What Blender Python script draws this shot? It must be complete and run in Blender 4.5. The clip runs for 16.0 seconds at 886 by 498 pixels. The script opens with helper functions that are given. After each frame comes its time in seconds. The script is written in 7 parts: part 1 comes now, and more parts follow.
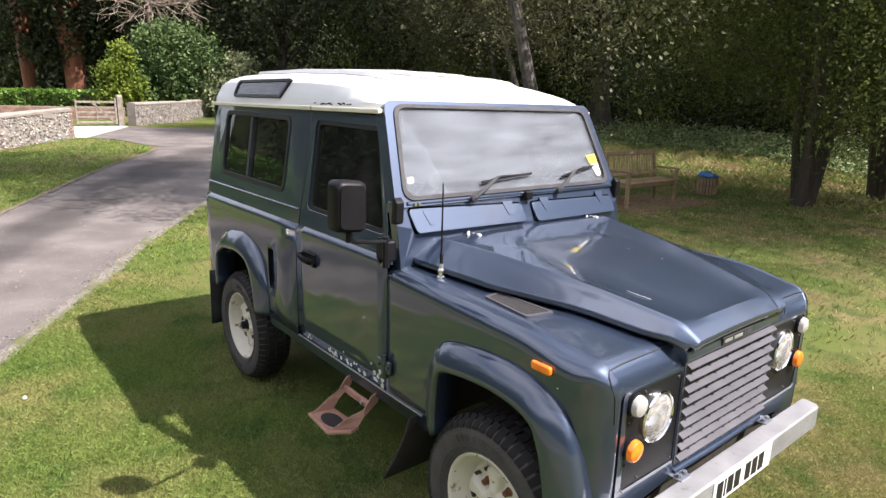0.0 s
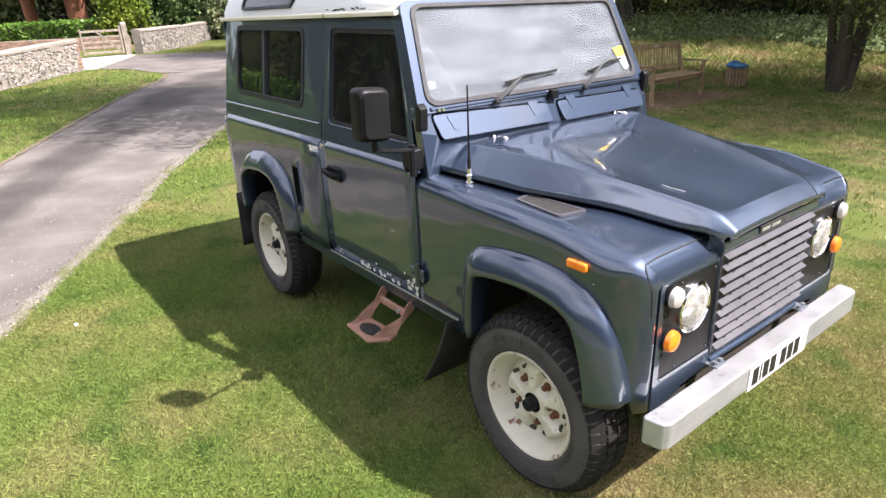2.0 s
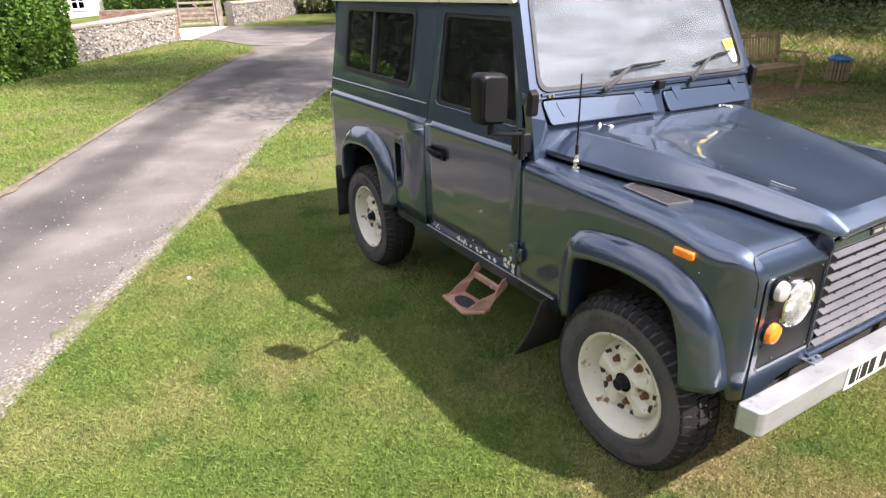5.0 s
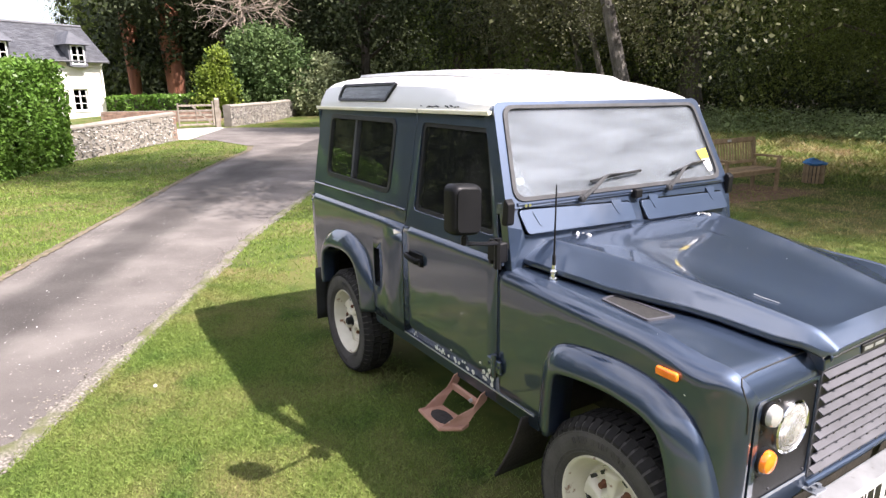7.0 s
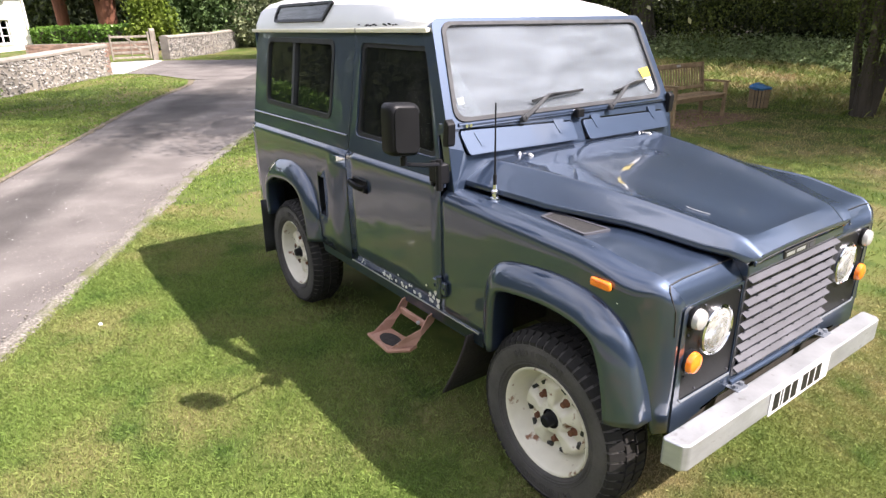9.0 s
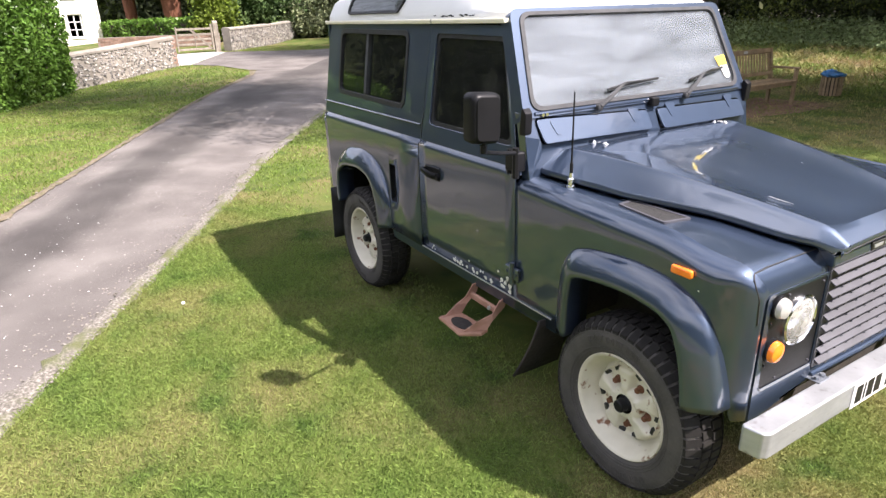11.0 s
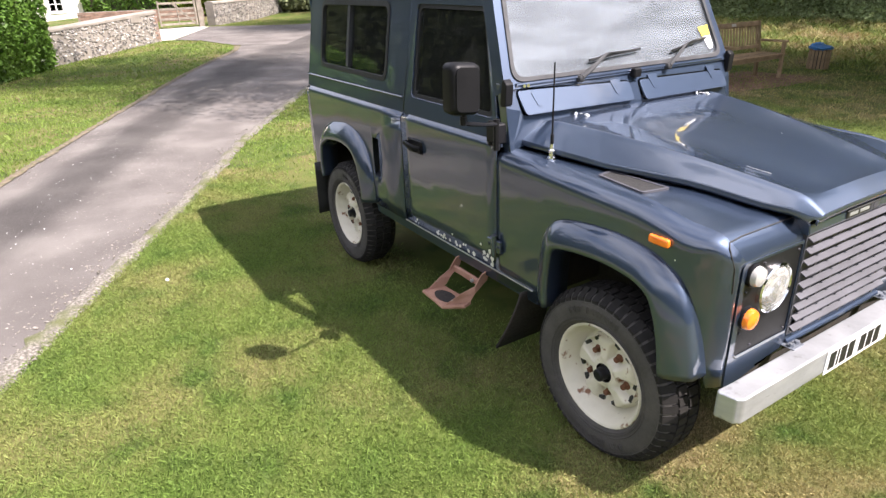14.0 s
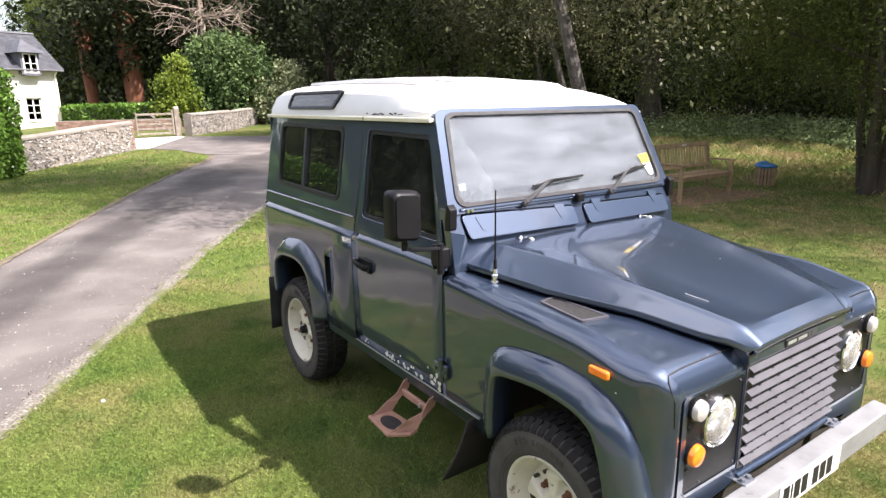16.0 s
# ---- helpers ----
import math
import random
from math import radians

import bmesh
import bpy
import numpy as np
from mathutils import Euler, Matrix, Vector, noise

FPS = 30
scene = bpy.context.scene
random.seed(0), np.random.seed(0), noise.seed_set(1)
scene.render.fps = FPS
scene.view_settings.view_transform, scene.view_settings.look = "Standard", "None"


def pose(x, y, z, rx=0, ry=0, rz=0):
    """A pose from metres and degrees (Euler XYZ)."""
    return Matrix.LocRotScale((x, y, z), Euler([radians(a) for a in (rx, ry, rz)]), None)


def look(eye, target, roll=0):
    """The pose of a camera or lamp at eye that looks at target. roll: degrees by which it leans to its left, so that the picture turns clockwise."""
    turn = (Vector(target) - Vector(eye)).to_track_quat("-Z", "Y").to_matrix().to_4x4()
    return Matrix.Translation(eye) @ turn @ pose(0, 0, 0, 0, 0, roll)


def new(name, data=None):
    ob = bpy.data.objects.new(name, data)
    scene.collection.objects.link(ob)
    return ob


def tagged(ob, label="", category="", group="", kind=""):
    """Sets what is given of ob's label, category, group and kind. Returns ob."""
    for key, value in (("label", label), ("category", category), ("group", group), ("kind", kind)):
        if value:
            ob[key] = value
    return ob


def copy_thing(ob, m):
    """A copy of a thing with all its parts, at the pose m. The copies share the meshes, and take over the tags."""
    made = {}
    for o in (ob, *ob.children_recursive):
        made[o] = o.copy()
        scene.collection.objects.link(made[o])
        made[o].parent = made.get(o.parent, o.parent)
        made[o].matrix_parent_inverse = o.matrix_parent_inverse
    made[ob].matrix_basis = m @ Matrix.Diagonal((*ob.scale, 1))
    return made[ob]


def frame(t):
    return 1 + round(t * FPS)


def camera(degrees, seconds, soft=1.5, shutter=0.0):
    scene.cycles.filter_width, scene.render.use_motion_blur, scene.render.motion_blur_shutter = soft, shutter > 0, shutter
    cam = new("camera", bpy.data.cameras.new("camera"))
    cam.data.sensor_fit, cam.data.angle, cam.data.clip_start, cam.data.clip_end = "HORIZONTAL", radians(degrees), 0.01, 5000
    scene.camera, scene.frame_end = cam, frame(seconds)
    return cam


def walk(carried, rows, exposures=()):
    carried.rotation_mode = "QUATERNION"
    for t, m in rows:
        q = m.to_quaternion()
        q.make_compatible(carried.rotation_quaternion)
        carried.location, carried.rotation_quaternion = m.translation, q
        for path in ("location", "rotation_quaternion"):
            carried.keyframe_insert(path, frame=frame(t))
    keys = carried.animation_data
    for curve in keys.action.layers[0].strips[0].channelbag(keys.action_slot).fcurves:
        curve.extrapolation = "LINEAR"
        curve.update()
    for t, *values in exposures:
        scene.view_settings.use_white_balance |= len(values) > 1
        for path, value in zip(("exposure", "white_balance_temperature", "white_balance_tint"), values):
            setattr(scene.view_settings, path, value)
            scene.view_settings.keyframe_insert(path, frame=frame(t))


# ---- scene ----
cam = camera(71.95, 16.0, soft=1.4)
ROWS = [
    (0, 1.431, -2.204, 1.806, 76.54, -1.46, 51.01),
    (0.5, 1.408, -2.188, 1.795, 72.78, -0.02, 50.41),
    (1, 1.408, -2.119, 1.760, 69.27, 0.85, 46.05),
    (1.5, 1.396, -2.131, 1.749, 68.14, 1.46, 47.27),
    (2, 1.408, -2.226, 1.774, 68.47, 2.35, 51.96),
    (2.5, 1.420, -2.365, 1.801, 68.25, 2.58, 57.07),
    (3, 1.447, -2.513, 1.833, 68.47, 1.89, 60.54),
    (3.5, 1.435, -2.458, 1.827, 68.63, 1.35, 59.65),
    (3.7, 1.427, -2.439, 1.815, 67.44, 0.81, 59.00),
    (6, 1.424, -2.442, 1.814, 66.94, 1.07, 58.81),
    (6.5, 1.377, -2.373, 1.853, 74.71, 0.45, 59.44),
    (7, 1.364, -2.321, 1.846, 75.78, 0.57, 58.15),
    (7.5, 1.407, -2.260, 1.822, 74.17, -0.41, 52.39),
    (8, 1.412, -2.249, 1.807, 72.63, -0.25, 52.39),
    (8.5, 1.408, -2.238, 1.803, 71.93, 0.10, 52.28),
    (9, 1.407, -2.273, 1.792, 69.66, 1.01, 53.89),
    (9.5, 1.410, -2.313, 1.797, 69.67, 1.16, 55.15),
    (10, 1.408, -2.347, 1.799, 68.71, 2.24, 56.24),
    (10.2, 1.404, -2.380, 1.813, 69.35, 2.43, 57.55),
    (12.3, 1.415, -2.434, 1.788, 66.60, 1.72, 58.37),
    (12.5, 1.440, -2.450, 1.797, 65.90, 1.62, 58.07),
    (13, 1.443, -2.490, 1.817, 65.97, 1.59, 58.95),
    (13.5, 1.477, -2.578, 1.916, 65.95, 3.30, 60.16),
    (14, 1.432, -2.380, 1.786, 66.65, 1.89, 57.49),
    (14.5, 1.400, -2.257, 1.766, 67.58, 2.22, 52.90),
    (15, 1.395, -2.217, 1.762, 68.44, 2.35, 51.39),
    (15.5, 1.430, -2.254, 1.830, 74.66, 0.77, 54.94),
    (16, 1.443, -2.243, 1.847, 76.36, 0.89, 55.08),
]
walk(cam, [(t, pose(x, y, z, rx, ry, rz)) for t, x, y, z, rx, ry, rz in ROWS],
     exposures=((0.0, 1.15, 6400, 19), (0.5, 1.30, 6400, 19), (1.0, 1.43, 6400, 19), (16.0, 1.41, 6400, 19)))

# ---- sky and sun ----
SUN_TO = Vector((1.29, 0.87, 1.90)).normalized()
SUN_UP = math.asin(SUN_TO.z)
SUN_AZ = math.atan2(SUN_TO.x, SUN_TO.y)          # clockwise from +y
world = bpy.data.worlds.new("sky")
scene.world = world
world.use_nodes = True
wn, wl = world.node_tree.nodes, world.node_tree.links
wn.clear()
w_out, w_bg = wn.new("ShaderNodeOutputWorld"), wn.new("ShaderNodeBackground")
w_sky = wn.new("ShaderNodeTexSky")
w_sky.sky_type, w_sky.sun_disc = "NISHITA", False
w_sky.sun_elevation, w_sky.sun_rotation = SUN_UP, SUN_AZ
w_sky.air_density, w_sky.dust_density, w_sky.ozone_density = 1.0, 1.5, 1.0
# fair-weather cumulus over the blue
w_tc, w_map = wn.new("ShaderNodeTexCoord"), wn.new("ShaderNodeMapping")
w_map.inputs["Scale"].default_value = (1.0, 1.0, 1.9)
w_no, w_rp = wn.new("ShaderNodeTexNoise"), wn.new("ShaderNodeValToRGB")
w_no.inputs["Scale"].default_value, w_no.inputs["Detail"].default_value = 1.5, 6.0
w_no.inputs["Roughness"].default_value = 0.55
w_rp.color_ramp.elements[0].position, w_rp.color_ramp.elements[1].position = 0.30, 0.62
w_mix = wn.new("ShaderNodeMix")
w_mix.data_type = "RGBA"
w_mix.inputs[7].default_value = (7.6, 7.8, 8.2, 1)
wl.new(w_tc.outputs["Generated"], w_map.inputs["Vector"])
wl.new(w_map.outputs["Vector"], w_no.inputs["Vector"])
wl.new(w_no.outputs["Fac"], w_rp.inputs["Fac"])
wl.new(w_rp.outputs["Color"], w_mix.inputs[0])
wl.new(w_sky.outputs["Color"], w_mix.inputs[6])
wl.new(w_mix.outputs[2], w_bg.inputs["Color"])
wl.new(w_bg.outputs["Background"], w_out.inputs["Surface"])
w_bg.inputs["Strength"].default_value = 0.100
sun = new("sun", bpy.data.lights.new("sun", "SUN"))
sun.data.energy, sun.data.angle, sun.data.color = 5.0, radians(0.55), (1.0, 0.935, 0.86)
sun.matrix_world = look(SUN_TO * 60, (0, 0, 0))

# ---- materials ----
def material(name, stops, scale=6.0, rough=(0.5, 0.7), metal=0.0, bump=0.15, bump_scale=60.0, detail=6.0, coat=0.0, spec=0.5,
             per_object=0.0, per_island=0.0, stretch=(1, 1, 1), dist=0.01, second=None, translucent=0.0):
    """A surface with colour stops over a large noise, a finer grain in roughness and relief, and an optional second layer (colour, scale, low, high)."""
    m = bpy.data.materials.new(name)
    m.use_nodes = True
    n, l = m.node_tree.nodes, m.node_tree.links
    p = n["Principled BSDF"]
    tc, mp = n.new("ShaderNodeTexCoord"), n.new("ShaderNodeMapping")
    mp.inputs["Scale"].default_value = stretch
    l.new(tc.outputs["Object"], mp.inputs["Vector"])
    big = n.new("ShaderNodeTexNoise")
    big.inputs["Scale"].default_value, big.inputs["Detail"].default_value = scale, detail
    l.new(mp.outputs["Vector"], big.inputs["Vector"])
    ramp = n.new("ShaderNodeValToRGB")
    els = ramp.color_ramp.elements
    while len(els) < len(stops):
        els.new(0.5)
    for e, (pos, c) in zip(els, stops):
        e.position, e.color = pos, (*c, 1.0)
    l.new(big.outputs["Fac"], ramp.inputs["Fac"])
    col = ramp.outputs["Color"]
    if second:
        c2, s2, lo, hi = second
        n2, r2, mx = n.new("ShaderNodeTexNoise"), n.new("ShaderNodeMapRange"), n.new("ShaderNodeMix")
        n2.inputs["Scale"].default_value, n2.inputs["Detail"].default_value = s2, 5.0
        l.new(mp.outputs["Vector"], n2.inputs["Vector"])
        r2.inputs["From Min"].default_value, r2.inputs["From Max"].default_value = lo, hi
        l.new(n2.outputs["Fac"], r2.inputs["Value"])
        mx.data_type = "RGBA"
        mx.inputs[7].default_value = (*c2, 1.0)
        l.new(r2.outputs["Result"], mx.inputs[0])
        l.new(col, mx.inputs[6])
        col = mx.outputs[2]
    for amount, node, sock in ((per_object, "ShaderNodeObjectInfo", "Random"), (per_island, "ShaderNodeNewGeometry", "Random Per Island")):
        if amount:
            src, mr, hsv = n.new(node), n.new("ShaderNodeMapRange"), n.new("ShaderNodeHueSaturation")
            mr.inputs["To Min"].default_value, mr.inputs["To Max"].default_value = 1 - amount, 1 + amount
            l.new(src.outputs[sock], mr.inputs["Value"])
            l.new(mr.outputs["Result"], hsv.inputs["Value"])
            l.new(col, hsv.inputs["Color"])
            col = hsv.outputs["Color"]
    l.new(col, p.inputs["Base Color"])
    fine = n.new("ShaderNodeTexNoise")
    fine.inputs["Scale"].default_value, fine.inputs["Detail"].default_value = bump_scale, 4.0
    l.new(mp.outputs["Vector"], fine.inputs["Vector"])
    rr = n.new("ShaderNodeMapRange")
    rr.inputs["From Min"].default_value, rr.inputs["From Max"].default_value = 0.3, 0.7
    rr.inputs["To Min"].default_value, rr.inputs["To Max"].default_value = rough
    l.new(fine.outputs["Fac"], rr.inputs["Value"])
    l.new(rr.outputs["Result"], p.inputs["Roughness"])
    if bump:
        b = n.new("ShaderNodeBump")
        b.inputs["Strength"].default_value, b.inputs["Distance"].default_value = bump, dist
        l.new(fine.outputs["Fac"], b.inputs["Height"])
        l.new(b.outputs["Normal"], p.inputs["Normal"])
    p.inputs["Metallic"].default_value = metal
    p.inputs["Coat Weight"].default_value = coat
    p.inputs["Coat Roughness"].default_value = 0.06
    p.inputs["Specular IOR Level"].default_value = spec
    if translucent:
        tr, ms = n.new("ShaderNodeBsdfTranslucent"), n.new("ShaderNodeMixShader")
        l.new(col, tr.inputs["Color"])
        ms.inputs[0].default_value = translucent
        l.new(p.outputs["BSDF"], ms.inputs[1])
        l.new(tr.outputs["BSDF"], ms.inputs[2])
        l.new(ms.outputs["Shader"], n["Material Output"].inputs["Surface"])
    return m


def leaf_mat(name, a, b, var=0.35, tl=0.3, rough=(0.45, 0.65)):
    return material(name, [(0.3, a), (0.7, b)], scale=0.8, rough=rough, bump=0, per_island=var, translucent=tl, spec=0.22)


def glass_mat(name, tint=(0.9, 0.95, 0.93), rough=0.0, dust=0.0, dust_col=(0.6, 0.6, 0.58)):
    m = bpy.data.materials.new(name)
    m.use_nodes = True
    n, l = m.node_tree.nodes, m.node_tree.links
    p = n["Principled BSDF"]
    out = n["Material Output"]
    tr, gl, fr, ms = n.new("ShaderNodeBsdfTransparent"), n.new("ShaderNodeBsdfGlossy"), n.new("ShaderNodeFresnel"), n.new("ShaderNodeMixShader")
    tr.inputs["Color"].default_value = (*tint, 1)
    gl.inputs["Roughness"].default_value = rough
    fr.inputs["IOR"].default_value = 1.52
    l.new(fr.outputs["Fac"], ms.inputs[0])
    l.new(tr.outputs["BSDF"], ms.inputs[1])
    l.new(gl.outputs["BSDF"], ms.inputs[2])
    last = ms
    # pale diffuse film: dust, plus reflected sky on windscreen and lamps
    if dust:
        df, no, mr, m2 = n.new("ShaderNodeBsdfDiffuse"), n.new("ShaderNodeTexNoise"), n.new("ShaderNodeMapRange"), n.new("ShaderNodeMixShader")
        df.inputs["Color"].default_value = (*dust_col, 1)
        no.inputs["Scale"].default_value, no.inputs["Detail"].default_value = 5.0, 8.0
        mr.inputs["From Min"].default_value, mr.inputs["From Max"].default_value = 0.3, 0.75
        mr.inputs["To Min"].default_value, mr.inputs["To Max"].default_value = dust * 0.6, dust * 1.4
        l.new(no.outputs["Fac"], mr.inputs["Value"])
        l.new(mr.outputs["Result"], m2.inputs[0])
        l.new(ms.outputs["Shader"], m2.inputs[1])
        l.new(df.outputs["BSDF"], m2.inputs[2])
        last = m2
    l.new(last.outputs["Shader"], out.inputs["Surface"])
    n.remove(p)
    return m


M = {}
M["lawn"] = material("lawn", [(0.30, (0.062, 0.096, 0.018)), (0.44, (0.088, 0.112, 0.026)), (0.58, (0.132, 0.122, 0.046)), (0.74, (0.190, 0.140, 0.080))],
                     scale=0.9, rough=(0.8, 0.95), bump=0.4, bump_scale=130, dist=0.006, second=((0.038, 0.066, 0.014), 3.2, 0.5, 0.72), spec=0.15)
M["blade"] = material("grass_blade", [(0.28, (0.150, 0.228, 0.047)), (0.41, (0.218, 0.258, 0.070)), (0.54, (0.315, 0.284, 0.114)), (0.70, (0.405, 0.306, 0.170))],
                      scale=0.9, rough=(0.5, 0.7), bump=0, per_island=0.26, translucent=0.25, second=((0.125, 0.205, 0.040), 3.2, 0.5, 0.72), spec=0.3)
M["verge"] = material("verge_blade", [(0.30, (0.135, 0.225, 0.036)), (0.52, (0.180, 0.255, 0.050)), (0.72, (0.240, 0.280, 0.074)), (0.90, (0.320, 0.300, 0.120))],
                      scale=0.7, rough=(0.5, 0.7), bump=0, per_island=0.22, translucent=0.25, spec=0.3)
M["turf"] = material("turf_blade", [(0.30, (0.145, 0.230, 0.045)), (0.46, (0.195, 0.262, 0.062)), (0.63, (0.285, 0.288, 0.102)), (0.82, (0.380, 0.306, 0.160))],
                     scale=0.9, rough=(0.5, 0.7), bump=0, per_island=0.26, translucent=0.25, second=((0.125, 0.205, 0.040), 3.2, 0.5, 0.72), spec=0.3)
M["tarmac"] = material("tarmac", [(0.30, (0.092, 0.083, 0.078)), (0.52, (0.128, 0.117, 0.110)), (0.70, (0.170, 0.158, 0.147))], scale=1.3, rough=(0.75, 0.95),
                       bump=0.7, bump_scale=220, dist=0.006, second=((0.42, 0.40, 0.37), 42.0, 0.66, 0.74), spec=0.3)


def lane_bands(m):
    """Paler sides and a darker middle band along a lane, by its 'across' attribute."""
    n, l = m.node_tree.nodes, m.node_tree.links
    p = n["Principled BSDF"]
    src = p.inputs["Base Color"].links[0].from_socket
    at, no, ad, rp, mx = n.new("ShaderNodeAttribute"), n.new("ShaderNodeTexNoise"), n.new("ShaderNodeMath"), n.new("ShaderNodeValToRGB"), n.new("ShaderNodeMix")
    at.attribute_name = "across"
    no.inputs["Scale"].default_value, no.inputs["Detail"].default_value = 0.8, 4.0
    tc = n.new("ShaderNodeTexCoord")
    l.new(tc.outputs["Object"], no.inputs["Vector"])
    ad.operation = "MULTIPLY_ADD"
    ad.inputs[1].default_value = 0.22
    l.new(no.outputs["Fac"], ad.inputs[0])
    l.new(at.outputs["Fac"], ad.inputs[2])
    els = rp.color_ramp.elements
    while len(els) < 5:
        els.new(0.5)
    for e, (pos, v) in zip(els, ((0.16, 0.92), (0.27, 0.90), (0.38, 0.40), (0.60, 0.44), (0.72, 0.92))):
        e.position, e.color = pos, (v * 1.02, v, v * 0.97, 1)
    mx.data_type, mx.blend_type = "RGBA", "MULTIPLY"
    mx.inputs[0].default_value = 1.0
    l.new(ad.outputs[0], rp.inputs["Fac"])
    sc = n.new("ShaderNodeMix")
    sc.data_type, sc.blend_type = "RGBA", "ADD"
    sc.inputs[0].default_value = 1.0
    l.new(rp.outputs["Color"], sc.inputs[6])
    sc.inputs[7].default_value = (0.15, 0.15, 0.15, 1)
    l.new(src, mx.inputs[6])
    l.new(sc.outputs[2], mx.inputs[7])
    l.new(mx.outputs[2], p.inputs["Base Color"])


lane_bands(M["tarmac"])
M["gravel"] = material("gravel", [(0.3, (0.15, 0.135, 0.11)), (0.7, (0.27, 0.245, 0.21))], scale=30, per_island=0.4, rough=(0.7, 0.9), bump=0.3)
M["gritband"] = material("gritty_edge", [(0.35, (0.095, 0.085, 0.068)), (0.5, (0.150, 0.135, 0.112)), (0.64, (0.27, 0.25, 0.215))], scale=55, detail=3, rough=(0.8, 0.95), bump=0.9, bump_scale=80, dist=0.01, second=((0.10, 0.105, 0.042), 3.5, 0.46, 0.62))
M["concrete"] = material("pale_concrete", [(0.3, (0.36, 0.34, 0.31)), (0.7, (0.45, 0.43, 0.395))], scale=2, rough=(0.7, 0.9), bump=0.3, bump_scale=90)
M["fringe"] = material("dry_soil_fringe", [(0.35, (0.085, 0.085, 0.036)), (0.5, (0.135, 0.108, 0.068)), (0.66, (0.185, 0.148, 0.105))], scale=14, rough=(0.85, 0.95), bump=0.6, bump_scale=90)
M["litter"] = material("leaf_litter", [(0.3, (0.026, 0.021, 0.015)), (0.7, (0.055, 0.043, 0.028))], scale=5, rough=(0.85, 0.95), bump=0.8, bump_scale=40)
M["soil"] = material("bare_soil", [(0.3, (0.12, 0.066, 0.040)), (0.7, (0.23, 0.135, 0.088))], scale=6, rough=(0.85, 0.95), bump=0.8, bump_scale=60)
M["bark"] = material("bark", [(0.3, (0.035, 0.028, 0.020)), (0.7, (0.095, 0.078, 0.058))], scale=5, stretch=(1, 1, 0.25), rough=(0.8, 0.95), bump=1.0, bump_scale=26, dist=0.04)
M["birchbark"] = material("birch_bark", [(0.34, (0.040, 0.034, 0.028)), (0.50, (0.085, 0.074, 0.062)), (0.74, (0.155, 0.138, 0.118))], scale=7, stretch=(1, 1, 0.6), rough=(0.7, 0.9), bump=1.0, bump_scale=22, dist=0.03, second=((0.045, 0.04, 0.035), 11.0, 0.56, 0.64))
M["redbark"] = material("red_bark", [(0.3, (0.12, 0.045, 0.024)), (0.7, (0.27, 0.11, 0.058))], scale=3, stretch=(1, 1, 0.2), rough=(0.85, 0.95), bump=1.0, bump_scale=14, dist=0.06)
M["deadwood"] = material("dead_twigs", [(0.3, (0.22, 0.17, 0.13)), (0.7, (0.38, 0.31, 0.25))], scale=5, rough=(0.8, 0.9), bump=0.3)
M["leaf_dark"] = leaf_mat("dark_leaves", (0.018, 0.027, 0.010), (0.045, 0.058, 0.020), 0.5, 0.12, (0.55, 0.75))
M["leaf_yew"] = leaf_mat("yew_leaves", (0.052, 0.072, 0.016), (0.120, 0.146, 0.036), 0.5, 0.30, (0.55, 0.75))
M["leaf_birch"] = leaf_mat("birch_leaves", (0.058, 0.062, 0.028), (0.125, 0.128, 0.062), 0.50, 0.22, (0.45, 0.62))
M["leaf_larch"] = leaf_mat("larch_leaves", (0.075, 0.110, 0.022), (0.150, 0.195, 0.045), 0.5, 0.35)
M["leaf_mid"] = leaf_mat("bush_leaves", (0.065, 0.115, 0.038), (0.130, 0.190, 0.065), 0.45, 0.25)
M["leaf_lime"] = leaf_mat("lime_leaves", (0.105, 0.165, 0.020), (0.215, 0.270, 0.042), 0.45, 0.35)
M["leaf_hedge"] = leaf_mat("hedge_leaves", (0.070, 0.150, 0.022), (0.150, 0.260, 0.045), 0.45, 0.25, (0.25, 0.45))
M["leaf_pale"] = leaf_mat("pale_leaves", (0.180, 0.215, 0.110), (0.320, 0.350, 0.190), 0.4, 0.3)
M["leaf_nettle"] = leaf_mat("nettle_leaves", (0.160, 0.225, 0.085), (0.290, 0.350, 0.165), 0.4, 0.35)
M["flint"] = material("flint", [(0.28, (0.055, 0.052, 0.050)), (0.48, (0.17, 0.158, 0.142)), (0.74, (0.50, 0.48, 0.44))], scale=9, per_object=0.3, per_island=0.60, rough=(0.5, 0.8), bump=0.4, bump_scale=50)
M["mortar"] = material("lime_mortar", [(0.3, (0.20, 0.18, 0.15)), (0.7, (0.30, 0.27, 0.23))], scale=4, rough=(0.85, 0.95), bump=0.6, bump_scale=40)
M["redbrick"] = material("old_brick", [(0.3, (0.19, 0.115, 0.085)), (0.7, (0.30, 0.20, 0.15))], scale=6, per_island=0.3, rough=(0.8, 0.95), bump=0.4)
M["render"] = material("cream_render", [(0.3, (0.80, 0.77, 0.68)), (0.7, (0.86, 0.83, 0.75))], scale=1.2, rough=(0.8, 0.95), bump=0.25, bump_scale=60)
M["slate"] = material("slate", [(0.3, (0.055, 0.058, 0.068)), (0.7, (0.105, 0.109, 0.120))], scale=3, per_object=0.2, per_island=0.25, rough=(0.45, 0.7), bump=0.3)
M["joinery"] = material("white_joinery", [(0.3, (0.78, 0.78, 0.76)), (0.7, (0.84, 0.84, 0.82))], scale=3, rough=(0.35, 0.5), bump=0.05)
M["pane"] = glass_mat("window_pane", (0.35, 0.40, 0.42))
